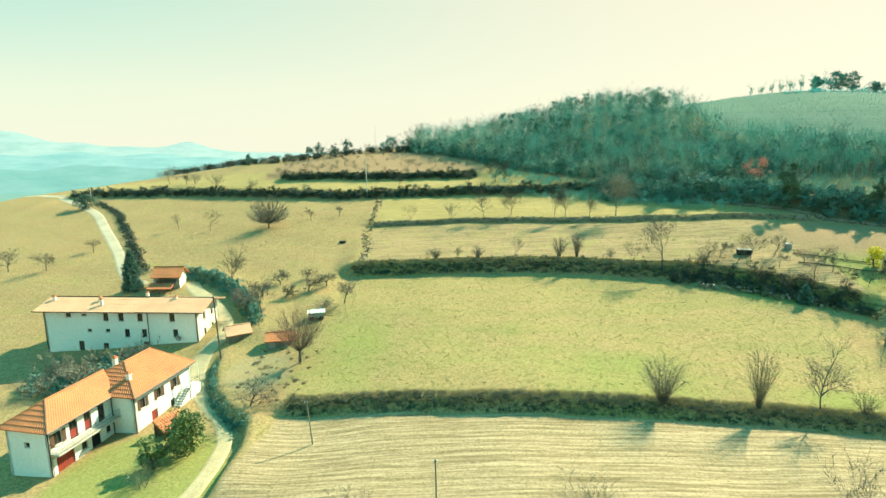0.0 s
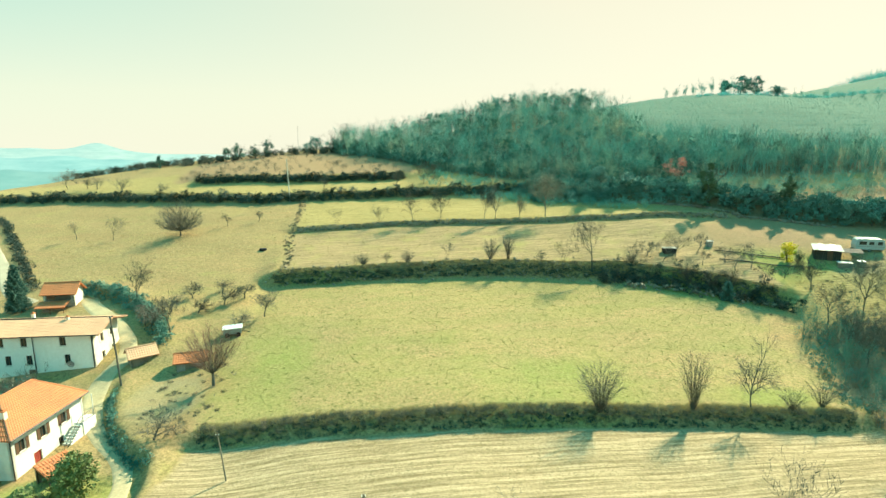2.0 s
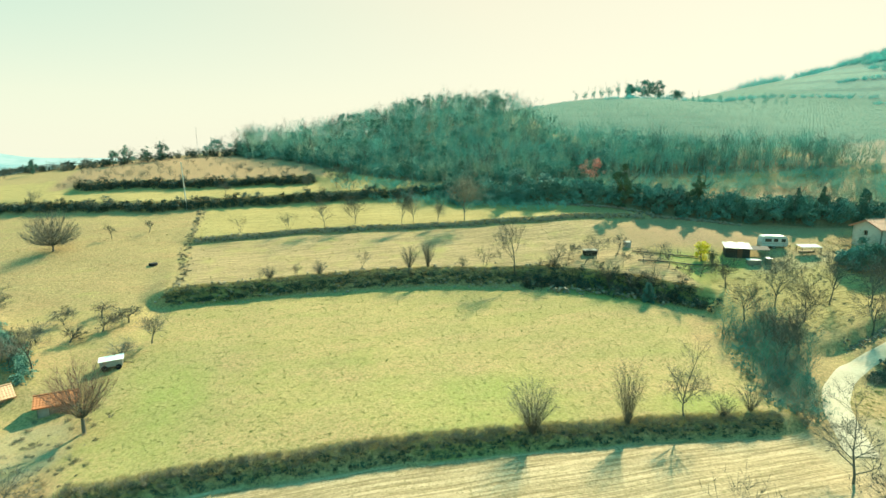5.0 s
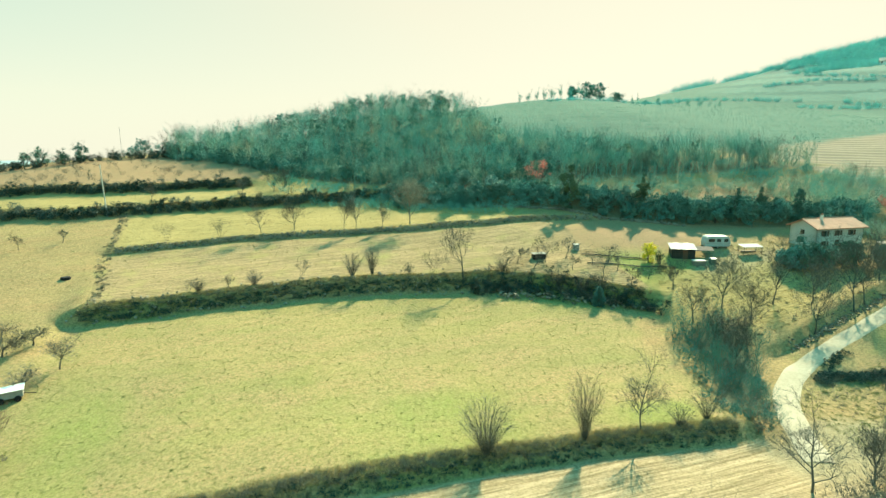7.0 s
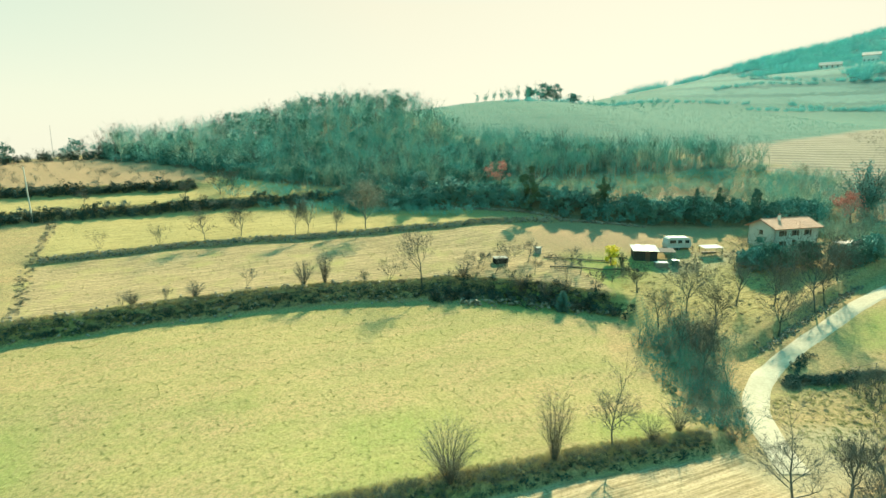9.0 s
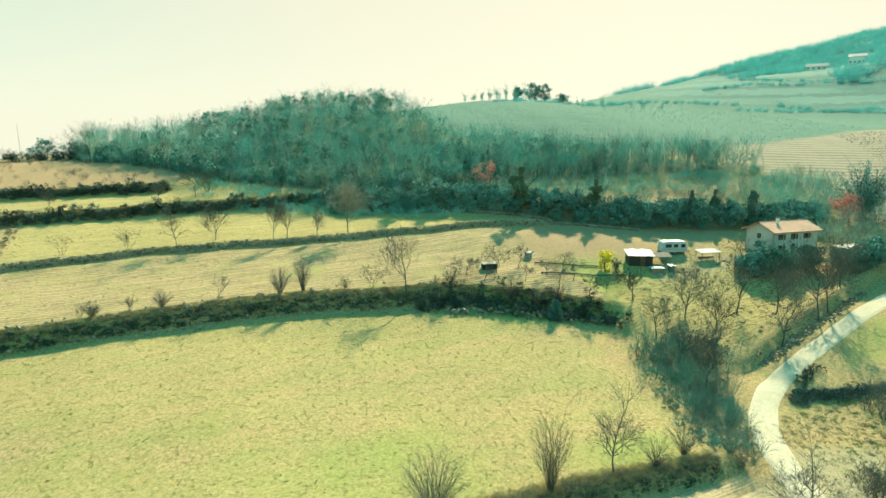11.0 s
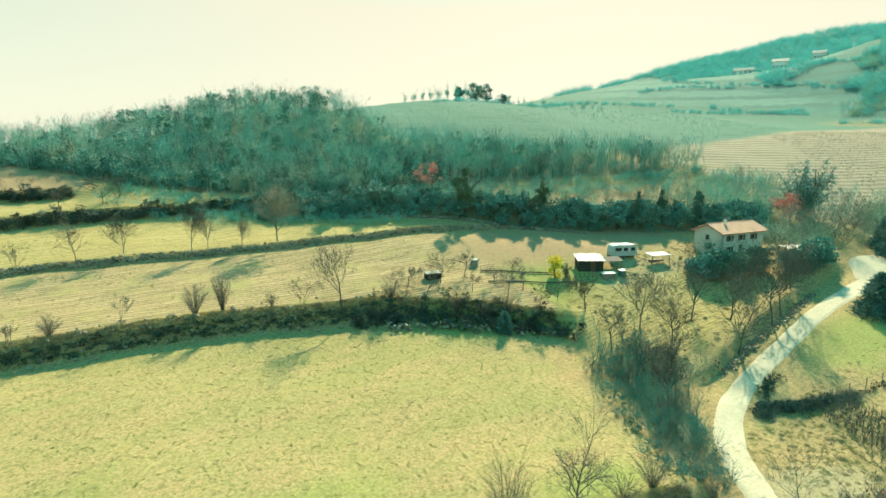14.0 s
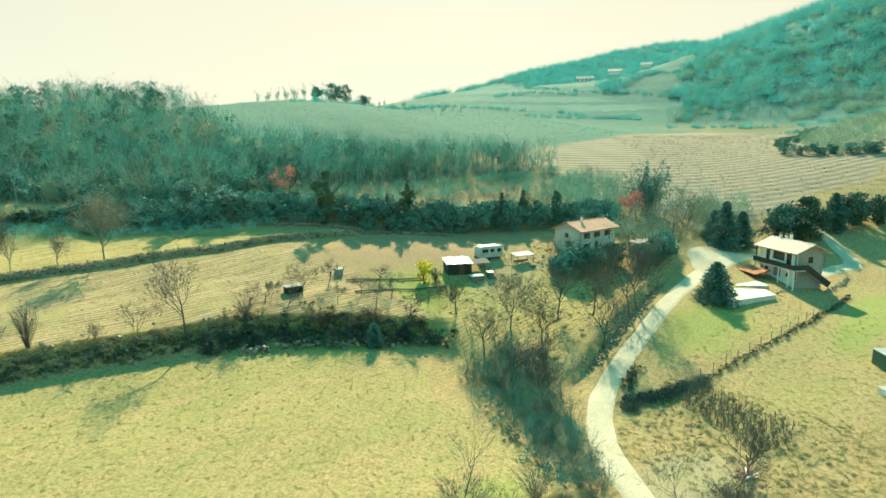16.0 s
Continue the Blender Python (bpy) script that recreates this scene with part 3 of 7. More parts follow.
def tree_meshes(seed, height=9.0, stems=1, kids=(7, 4, 3), twig=5, up=0.6, max_depth=3, trunk=0.4, radius=0.16, lean=0.0, spread=1.0, tips=None, wid=0.15, cone=False):
    rng = random.Random(seed)
    limbs, twigs = Wood(), Wood()
    for s in range(stems):
        if stems == 1:
            d = Vector((lean, lean * 0.4, 1)).normalized()
            grow(rng, limbs, twigs, Vector((0, 0, -0.3)), d, height * (0.42 + trunk * 0.35), radius, 0, max_depth, twig, up, kids, tips, wid, cone)
        else:
            g = 2 * math.pi * s / stems + rng.uniform(-0.3, 0.3)
            o = rng.uniform(0.05, 0.5)
            d = Vector((math.cos(g) * o * 1.5, math.sin(g) * o * 1.5, 1)).normalized()
            grow(rng, limbs, twigs, Vector((math.cos(g) * 0.25, math.sin(g) * 0.25, -0.2)), d, height * rng.uniform(0.5, 0.7), radius, 1, max_depth, twig, up, kids, tips, wid)
    k = height / max(p.z for p in limbs.v + twigs.v)
    for w in (limbs, twigs):
        w.v = [Vector((p.x * k * spread, p.y * k * spread, p.z * k)) for p in w.v]
    if tips is not None:
        tips[:] = [Vector((p.x * k * spread, p.y * k * spread, p.z * k)) for p in tips]
    return limbs, twigs


def leaf_cloud(rng, centres, radius, per, size, flat=0.8):
    w = Wood()
    for c in centres:
        r = radius * rng.uniform(0.6, 1.3)
        for _ in range(per):
            o = rand_dir(rng)
            p = c + Vector((o.x, o.y, o.z * flat)) * r * rng.uniform(0.45, 1.05)
            d = rand_dir(rng)
            w.leaf(p, d, d.orthogonal().normalized(), size * rng.uniform(0.6, 1.4))
    return w


def place(x, y, turn=0.0, sink=0.0):
    return pose(x, y, gz(x, y) - sink, 0, 0, turn)


def bare_tree(x, y, label, name="bare_tree", category="tree", group="", material=None, twigs_mat=None, **kw):
    a, b = tree_meshes(**kw)
    t = thing(name, label, category, group)
    part("trunk", a.mesh("trunk"), material or M_BARK, t)
    part("crown", b.mesh("crown"), twigs_mat or M_TWIG, t)
    t.matrix_basis = place(x, y, kw.get("seed", 0) * 47 % 360)
    return t


def fan_mesh(seed, stems, height, open_angle, radius=0.03, trunk=0.0, twig=8, wide=0.008):
    """Many slender stems rising from one stool into an even dome."""
    rng = random.Random(seed)
    limbs, twigs = Wood(), Wood()
    if trunk:
        limbs.tube([Vector((0, 0, -0.4)), Vector((0.03, 0, trunk * 0.5)), Vector((0, 0.03, trunk + 0.15))], [0.24, 0.19, 0.16], 8)
    for k in range(stems):
        f = math.sqrt((k + rng.uniform(0.2, 0.8)) / stems)
        th, az = open_angle * f, k * 2.39996 + rng.uniform(-0.25, 0.25)
        o = Vector((math.cos(az), math.sin(az), 0))
        size = (height - trunk) * (1.0 - 0.30 * f * f) * rng.uniform(0.82, 1.04)
        q, pts, n = o * 0.14 * f + Vector((0, 0, trunk - 0.1)), [], 5
        for i in range(n + 1):
            pts.append(q.copy())
            t = th * (0.55 + 0.75 * i / n) if not trunk else th * (1.15 - 0.35 * i / n)
            q = q + (o * math.sin(t) + Vector((0, 0, math.cos(t))) + rand_dir(rng) * 0.20).normalized() * size / n
        limbs.tube(pts, [radius * (1 - 0.75 * i / n) for i in range(n + 1)], 3)
        for j in range(twig):
            i = rng.uniform(1.2, n)
            a = min(int(i), n - 1)
            b = pts[a].lerp(pts[a + 1], i - a)
            d = ((pts[a + 1] - pts[a]).normalized() + rand_dir(rng) * 0.75).normalized()
            twigs.blade(b, d, size * rng.uniform(0.14, 0.32), wide)
    return limbs, twigs


def fan_shrub(x, y, label, group="", material=None, twigs_mat=None, **kw):
    a, b = fan_mesh(**kw)
    t = thing("bare_tree", label, "tree", group)
    part("trunk", a.mesh("trunk"), material or M_BARK, t)
    part("crown", b.mesh("crown"), twigs_mat or M_TWIG, t)
    t.matrix_basis = place(x, y)
    return t


def leafy_tree(x, y, label, seed, height, width, leaf, name="ivy_clad_tree", category="tree", group="", per=52, size=0.17, low=0.15, n=50, lobes=4):
    """A trunk and a few limbs under an uneven crown of many leaves."""
    rng = random.Random(seed)
    t = thing(name, label, category, group)
    limbs, twigs = Wood(), Wood()
    grow(rng, limbs, twigs, Vector((0, 0, -0.3)), Vector((0.03, 0.02, 1)).normalized(), height * 0.62, 0.13 + height * 0.01, 0, 2, 3, 0.6, (6, 3))
    limbs.v += twigs.v
    base = len(limbs.v) - len(twigs.v)
    limbs.f += [tuple(i + base for i in f) for f in twigs.f]
    part("trunk", limbs.mesh("trunk"), M_BARK, t)
    cs = []
    lob = [(rng.uniform(0.35, 0.85), rng.uniform(0, 6.3), rng.uniform(0.2, 0.55)) for _ in range(lobes)]
    for k in range(n):
        if rng.random() < 0.5:
            f = rng.uniform(low, 0.97)
            r = width * 0.5 * math.sin(math.pi * min(1, max(0.08, (f - low) / (1.02 - low)) ** 0.7)) * rng.uniform(0.3, 1.0)
            g = rng.uniform(0, 6.3)
            cs.append(Vector((math.cos(g) * r, math.sin(g) * r, height * f)))
        else:
            h, g, o = lob[k % lobes]
            c = Vector((math.cos(g) * width * o, math.sin(g) * width * o, height * h))
            cs.append(c + rand_dir(rng) * width * 0.22)
    part("crown", leaf_cloud(rng, cs, width * 0.15 + 0.15, per, size).mesh("crown"), leaf, t)
    t.matrix_basis = place(x, y, seed * 31 % 360)
    return t


def conifer(x, y, label, seed, height, width, name="conifer", group=""):
    rng = random.Random(seed)
    t = thing(name, label, "tree", group)
    tr = Wood()
    tr.tube([Vector((0, 0, -0.3)), Vector((0, 0, height * 0.5)), Vector((0, 0, height * 0.97))], [0.16, 0.1, 0.02], 6)
    part("trunk", tr.mesh("trunk"), M_BARK, t)
    w = Wood()
    layers = int(height * 3.2)
    for k in range(layers):
        f = k / layers
        z = height * (0.06 + 0.92 * f)
        r = width * 0.5 * (1 - f) ** 0.65 * rng.uniform(0.7, 1.2) + 0.15
        for s in range(int(9 + 9 * (1 - f))):
            g = rng.uniform(0, 6.3)
            o = Vector((math.cos(g), math.sin(g), 0))
            q = Vector((0, 0, z))
            for seg in range(5):
                a = q + o * r * (seg / 5) + Vector((0, 0, -0.25 * r * (seg / 5) ** 1.5))
                for _ in range(3):
                    d = (o * rng.uniform(0.3, 1) + rand_dir(rng) * 0.8 + Vector((0, 0, -0.2))).normalized()
                    w.blade(a, d, r * 0.34 + 0.22, 0.10)
    part("crown", w.mesh("crown"), M_CONE, t)
    t.matrix_basis = place(x, y)
    return t


def scatter_mesh(name, templates, spots, material, label, category):
    """Many plants too alike to count, as one object: spots are x, y, turn, scale, template."""
    vs, fs, base = [], [], 0
    for x, y, turn, sc, k in spots:
        v, f = templates[k]
        c, s = math.cos(turn), math.sin(turn)
        p = np.empty_like(v)
        p[:, 0], p[:, 1], p[:, 2] = (v[:, 0] * c - v[:, 1] * s) * sc + x, (v[:, 0] * s + v[:, 1] * c) * sc + y, v[:, 2] * sc + gz(x, y)
        vs.append(p)
        fs.append(f + base)
        base += len(v)
    V, F = np.concatenate(vs).astype(np.float32), np.concatenate(fs).astype(np.int32)
    me = bpy.data.meshes.new(name)
    me.vertices.add(len(V))
    me.vertices.foreach_set("co", V.ravel())
    me.loops.add(F.size)
    me.loops.foreach_set("vertex_index", F.ravel())
    me.polygons.add(len(F))
    me.polygons.foreach_set("loop_start", np.arange(0, F.size, 3, dtype=np.int32))
    me.update(calc_edges=True)
    me.materials.append(material)
    return tagged(new(name, me), label, category, kind="stuff")


def as_tris(*woods):
    v, f, b = [], [], 0
    for w in woods:
        v += [tuple(p) for p in w.v]
        for q in w.f:
            f.append((q[0] + b, q[1] + b, q[2] + b))
            if len(q) == 4:
                f.append((q[0] + b, q[2] + b, q[3] + b))
        b = len(v)
    return np.array(v, float), np.array(f, int)

# ---- trees and shrubs, field by field ----
LOW, TERR, ORCH, LANE = "trees on the low bank", "trees along the terrace wall", "orchard trees", "trees by the lane"
fan_shrub(25.2, 59.9, "round bare multi-stemmed hazel on the hedge bank", LOW, seed=3, stems=120, height=6.6, open_angle=0.72, radius=0.017, twig=16, wide=0.009)
fan_shrub(35.9, 59.2, "upright bare multi-stemmed shrub on the hedge bank", LOW, seed=5, stems=80, height=7.6, open_angle=0.38, radius=0.017, twig=16, wide=0.009)
fan_shrub(51.5, 58.6, "low bare bushy shrub on the hedge bank", LOW, seed=6, stems=70, height=4.0, open_angle=0.9, radius=0.014, twig=14, wide=0.009)
fan_shrub(47.5, 58.4, "low bare bushy shrub on the hedge bank", LOW, seed=7, stems=60, height=3.4, open_angle=0.9, radius=0.014, twig=14, wide=0.009)
bare_tree(42.9, 59.0, "tall slender bare tree on the hedge bank", group=LOW, seed=8, height=10.4, kids=(10, 6, 4), twig=7, radius=0.2, trunk=1.0, up=0.45, spread=0.8, wid=0.1, cone=True)
bare_tree(-24.0, 64.5, "low leaning bare tree beside the farm lane", group=ORCH, seed=11, height=4.3, kids=(8, 5, 3), twig=6, radius=0.13, trunk=0.3, lean=-0.3, spread=1.3, up=0.1)
fan_shrub(-20.4, 75.4, "bare tree with reddish twigs beside the shed", ORCH, M_BARK, M_RED, seed=12, stems=95, height=8.6, open_angle=0.85, radius=0.026, trunk=1.8, twig=20, wide=0.014)
fan_shrub(-43.6, 138.8, "broad bare round-crowned tree alone in the dry field", "", M_BARK, M_TWIG, seed=13, stems=130, height=8.6, open_angle=1.25, radius=0.04, trunk=1.3, twig=20, wide=0.022)
for k, (x, y, h, sp) in enumerate([(10, 137.6, 10.6, .7), (16.7, 137.2, 10.4, .7), (26.8, 134.3, 11.6, .45), (29.3, 133.6, 11.4, .45), (34.8, 132.2, 7.0, .5)]):
    bare_tree(x, y, "bare young tree on the dry-stone wall", group=TERR, seed=20 + k, height=h, kids=(13, 5, 3), twig=7, radius=0.13, trunk=0.8, up=0.6, spread=sp + 0.3, wid=0.2, cone=True, material=M_PALE)
bare_tree(40.6, 130.9, "taller pale bare tree on the dry-stone wall", group=TERR, seed=27, height=16.5, kids=(18, 6, 4), twig=8, radius=0.22, trunk=0.8, up=0.7, spread=1.0, wid=0.15, cone=True, material=M_PALE, twigs_mat=M_PALE)
bare_tree(-8, 138.5, "small bare shrub on the dry-stone wall", group=TERR, seed=28, height=4.2, stems=5, kids=(4, 3, 3), twig=7, radius=0.04, up=0.9)
bare_tree(2, 138.0, "small bare shrub on the dry-stone wall", group=TERR, seed=29, height=4.5, stems=5, kids=(4, 3, 3), twig=7, radius=0.04, up=0.9)
bare_tree(41.4, 103.3, "slender bare tree on the middle hedge bank", group="trees on the middle bank", seed=33, height=11.0, kids=(6, 5, 4), twig=8, radius=0.2, trunk=0.6, up=0.6, spread=1.05, wid=0.10)
for k, (x, y, h, st) in enumerate([(14.5, 110.1, 4.2, 2), (36.8, 106.5, 4.4, 3), (3, 111, 2.6, 4), (-3, 111.5, 2.4, 4), (32.5, 106.3, 2.8, 5)]):
    bare_tree(x, y, "small bare shrub tree on the middle hedge bank", group="trees on the middle bank", seed=40 + k, height=h, stems=st, kids=(4, 4, 3), twig=7, radius=0.05, up=0.7)
for k, (x, y, h, o) in enumerate([(23.0, 108.9, 4.6, 0.6), (26.4, 108.6, 5.6, 0.35), (56.4, 96.4, 4.6, 0.7), (59.4, 93.6, 5.2, 0.6), (62.4, 92.2, 4.4, 0.7), (48.5, 102.0, 3.8, 0.8), (7.0, 110.4, 2.8, 0.9), (-1.5, 110.8, 2.4, 0.9)]):
    fan_shrub(x, y, "bare many-stemmed shrub on the middle hedge bank", "trees on the middle bank", seed=700 + k, stems=52, height=h, open_angle=o, radius=0.022, twig=14, wide=0.014)
for k, (x, y, h) in enumerate([(-59.8, 142.2, 6.2), (-69.8, 146.3, 5.0), (-34, 143, 3.6), (-27, 144, 3.0)]):
    bare_tree(x, y, "small bare fruit tree in the dry field", group="trees in the west field", seed=50 + k, height=h, kids=(6, 4, 2), twig=7, radius=0.08, trunk=0.4)
for k, (x, y, h, s) in enumerate([(-40.6, 104.6, 8.6, 1), (-30.8, 91.2, 7.2, 1), (-34.5, 94, 5.5, 1.1), (-17.4, 95.0, 5.2, 1.1), (-31.2, 104.5, 3.4, 1.3), (-25.0, 100.6, 3.2, 1.4), (-26.5, 105.5, 3.2, 1.2), (-28.6, 98.2, 2.8, 1.4), (-22.2, 103, 2.8, 1.4), (-37, 98, 4.6, 1.0), (-20.4, 91, 3.6, 1.2), (-33, 99, 3.4, 1.3)]):
    bare_tree(x, y, "old gnarled bare orchard tree in rough grass", group=ORCH, seed=60 + k, height=h, kids=(8, 5, 3), twig=7, radius=0.11, trunk=0.3, up=0.15 if h < 5 else 0.6, spread=s)
for k, (x, y, h) in enumerate([(-97.5, 122.4, 6.0), (-88.6, 122.0, 4.6), (-84, 132, 4.0), (-62, 94, 4.2), (-66, 96, 3.6)]):
    bare_tree(x, y, "bare pruned fruit tree on the dry slope", group="trees west of the track", seed=80 + k, height=h, kids=(6, 5, 3), twig=7, radius=0.12, trunk=0.25, up=0.3, spread=1.15)
bare_tree(-30.5, 51.0, "small bare yellowish shrub on the lawn", seed=90, height=3.4, stems=6, kids=(5, 4, 3), twig=7, radius=0.04, up=0.2, spread=1.3, twigs_mat=M_PALE, material=M_PALE)
for k, (x, y, h) in enumerate([(-8.2, 41.5, 4.4), (12.4, 41.5, 5.6), (34.5, 41.5, 7.2), (-16.2, 41.5, 4.2)]):
    bare_tree(x, y, "bare shrubby sapling in the stubble field", group="saplings in the stubble", seed=92 + k, height=h, stems=4, kids=(6, 5, 3), twig=6, radius=0.05, up=0.5, spread=1.1, wid=0.1)
for k, (x, y, h, t) in enumerate([(52.0, 46.6, 11.0, .6), (58.2, 45.2, 8.4, .5), (55.4, 41.5, 8.0, .5), (62.8, 44.6, 6.2, .4), (69.0, 47.3, 5.6, .5), (48.5, 39.5, 9.0, .5)]):
    bare_tree(x, y, "spreading bare walnut tree beside the gravel lane", group=LANE, seed=100 + k, height=h, kids=(9, 6, 4) if k < 2 else (8, 5, 3), twig=7, radius=0.19, trunk=t + 0.2, up=0.6, spread=1.15, wid=0.15, cone=k < 2)
for k, (x, y, h) in enumerate([(74.4, 88.4, 6.4), (76.5, 79.8, 11.9), (84.8, 77.7, 10.8), (84.3, 70.1, 12.1), (93.9, 70.8, 14.0), (97.0, 71.2, 10.6), (70.5, 79.9, 7.2), (78.1, 76.0, 9.0), (88.8, 74.2, 9.5), (103.5, 73.5, 9.5), (68.5, 74.0, 8.5), (71.5, 70.5, 8.0), (65.5, 67.5, 7.5)]):
    bare_tree(x, y, "tall bare roadside tree with a leaning trunk", group=LANE, seed=120 + k, height=h, kids=(10, 5, 4), twig=8, radius=0.2, trunk=0.9, up=0.7, lean=0.14 * ((k % 3) - 1), spread=1.0, wid=0.12)
for k, (x, y, h) in enumerate([(129, 78, 7.0), (134, 80.5, 8.0), (139, 80, 9.0), (144.5, 83, 8.5), (119, 83.5, 7.0), (124, 82, 7.5), (131, 85, 6.5), (147, 79, 7.0), (101, 88.5, 6.0), (104.5, 84.5, 6.5), (140, 76, 6.5)]):
    bare_tree(x, y, "grey bare tree among the thickets round the old house", group="bare trees round the old house", seed=600 + k, height=h, stems=3, kids=(6, 5, 4), twig=7, radius=0.08, up=0.5, wid=0.35, twigs_mat=M_PALE)
for k, (x, y, h) in enumerate([(62.5, 103.5, 4.4), (57.6, 102.8, 5.2), (65.5, 99.5, 4.2), (60.5, 98.5, 3.6), (68.5, 96.0, 3.8), (64.2, 94.4, 5.2), (70.6, 101.2, 3.2), (52.5, 104.2, 3.4), (72.5, 92.5, 4.0), (54.2, 101.2, 4.0), (49.8, 103.6, 4.6), (67, 90.5, 3.8)]):
    bare_tree(x, y, "small bare fruit tree in the kitchen garden", group="garden fruit trees", seed=140 + k, height=h, kids=(6, 4, 3), twig=7, radius=0.07, trunk=0.3, up=0.3, spread=1.15)
for k, (x, y, h) in enumerate([(7.7, 165.0, 4.6), (-74.4, 184, 5.2), (-95, 196, 6.5), (-84, 191, 5.0), (-88, 193, 4.5), (-101, 214, 4.5), (15, 163, 7.0), (18, 166, 6.0), (-13, 166, 4.0), (-60, 176, 3.5)]):
    bare_tree(x, y, "bare tree on the upper hedge bank", group="trees on the upper banks", seed=160 + k, height=h, stems=1 + 3 * (k % 2), kids=(8, 5, 3), twig=7, radius=0.09, trunk=0.3, up=0.4)
for k, (x, y, h, w) in enumerate([(-46.3, 213, 6.0, 4.2), (-50.5, 214, 5.0, 3.2), (-39.7, 210.5, 5.2, 3.0), (-35.9, 211.7, 6.0, 3.6), (-76, 222, 5.0, 2.0), (-19.5, 216, 6.0, 6.0), (-14, 217, 5, 6), (-8, 216, 4.5, 5), (-23, 219, 3.0, 6)]):
    leafy_tree(x, y, "dark evergreen tree on the ridge against the sky", 180 + k, h, w, M_IVY, name="evergreen_tree", group="trees on the ridge", per=22, size=0.2, low=0.12, n=34)
for k, (x, y, h) in enumerate([(-58, 214, 4), (-66, 218, 4.5), (-28, 215, 4), (-84, 222, 4.2), (-3, 214, 5), (4, 212, 5.5), (10, 210, 6), (-108, 226, 5)]):
    bare_tree(x, y, "bare tree on the ridge against the sky", group="trees on the ridge", seed=195 + k, height=h, stems=4, kids=(5, 4, 3), twig=7, radius=0.05, up=0.8)

# evergreens
conifer(-62.0, 108.4, "dark green spruce behind the farmhouse", 1, 8.6, 3.8)
conifer(106.4, 62.8, "dense dark cypress beside the patio", 2, 6.4, 6.4)
conifer(60.3, 90.2, "small dark conifer on the hedge bank", 3, 3.6, 1.9)
for k, (x, y, h, w) in enumerate([(133.5, 70.5, 9.6, 6.6), (137.5, 68.5, 7.4, 5.6), (160.5, 57, 8.5, 5.5), (136.5, 73.5, 6.5, 5)]):
    conifer(x, y, "tall dark spruce behind the villa", 5 + k, h, w, group="spruces behind the villa")
for k, (x, y, h, w) in enumerate([(143, 64, 6.5, 6), (148.5, 62.5, 6.5, 6), (153.5, 59.5, 6.8, 6), (158, 62, 6.5, 6), (147, 60.5, 5.5, 5), (141, 61.5, 5, 4), (163, 57, 6.5, 6.5), (166.5, 54, 6.8, 6.0), (169, 50.5, 6.0, 5.0), (151, 64.5, 6.0, 6.0)]):
    leafy_tree(x, y, "broad dark evergreen tree behind the villa", 210 + k, h, w, M_BUSH, name="evergreen_tree", group="evergreens behind the villa", per=60, size=0.2, low=0.05, n=70)
for k, (x, y, h, w) in enumerate([(-28.6, 56.5, 4.6, 3.4), (-29.8, 59.0, 4.0, 3.0), (-31.0, 54.2, 3.2, 2.4)]):
    leafy_tree(x, y, "dense laurel bush beside the near farmhouse", 220 + k, h, w, M_LAUREL, name="laurel_bush", category="bush", group="laurels by the house", per=60, size=0.14, low=0.02, n=60)
leafy_tree(-114, 178, "dark evergreen bush beside the track", 225, 5, 6, M_BUSH, name="evergreen_bush", category="bush", low=0.05)
# ivy-clad trees along the foot of the wood
for k, (x, y, h, w) in enumerate([(77.4, 125.2, 10.0, 3.4), (83.4, 120.6, 6.7, 3.6), (87.6, 118.8, 6.0, 2.6), (91.3, 117.2, 7.5, 2.2), (95.8, 112.9, 5.7, 4.2), (103.5, 107.8, 4.6, 3.6), (109.2, 104.6, 6.0, 5.0), (107.6, 106.0, 7.0, 1.5), (112.2, 104.0, 6.2, 1.4), (118.2, 99.8, 7.0, 1.5), (121.6, 97.0, 4.2, 6.5), (99.6, 110.2, 4.8, 3.8), (115, 101.6, 4.4, 4.0), (127.5, 93.5, 4.0, 5.0), (62.5, 136.0, 5.0, 4.0), (57.5, 139.5, 6.0, 4.4), (69.5, 131.0, 4.2, 4.0)]):
    leafy_tree(x, y, "ivy-clad tree at the foot of the wooded hill", 230 + k, h, w, M_IVYL if k in (0, 3) else M_IVY, group="ivy-clad trees below the wood", low=0.02, n=64)


def splayed_ivy_tree(x, y):
    t = thing("ivy_clad_tree", "tall ivy-covered tree with splayed limbs", "tree", "ivy-clad trees below the wood")
    tips = []
    a, b = tree_meshes(seed=250, height=15.0, stems=10, kids=(5, 4, 3), twig=4, max_depth=2, radius=0.14, up=0.6, spread=1.25, tips=tips)
    part("trunk", a.mesh("trunk"), M_BARK, t)
    part("bough", b.mesh("bough"), M_TWIG, t)
    rng = random.Random(251)
    cs = [p * f for p in tips for f in (0.15, 0.3, 0.45, 0.58, 0.7, 0.82, 0.93)]
    part("crown", leaf_cloud(rng, cs, 0.75, 20, 0.2).mesh("crown"), M_IVY, t)
    t.matrix_basis = place(x, y)


splayed_ivy_tree(141.5, 90.5)
for k, (x, y, h, w) in enumerate([(101, 83.0, 4.0, 6.0), (106, 80.6, 4.0, 6.0), (111.5, 76.0, 4.0, 6.0), (116, 75.6, 3.0, 5.0), (121, 77.5, 3.4, 4.5), (97.5, 84.5, 3.6, 4.5)]):
    leafy_tree(x, y, "dark ivy thicket beside the lane", 260 + k, h, w, M_IVY, name="ivy_thicket", category="bush", group="ivy thickets by the lane", low=0.02, n=80, per=60, size=0.18)
leafy_tree(134.4, 89.2, "small tree with dry russet leaves behind the old house", 270, 7.0, 5.4, M_PINK, name="russet_tree", per=34, size=0.16)
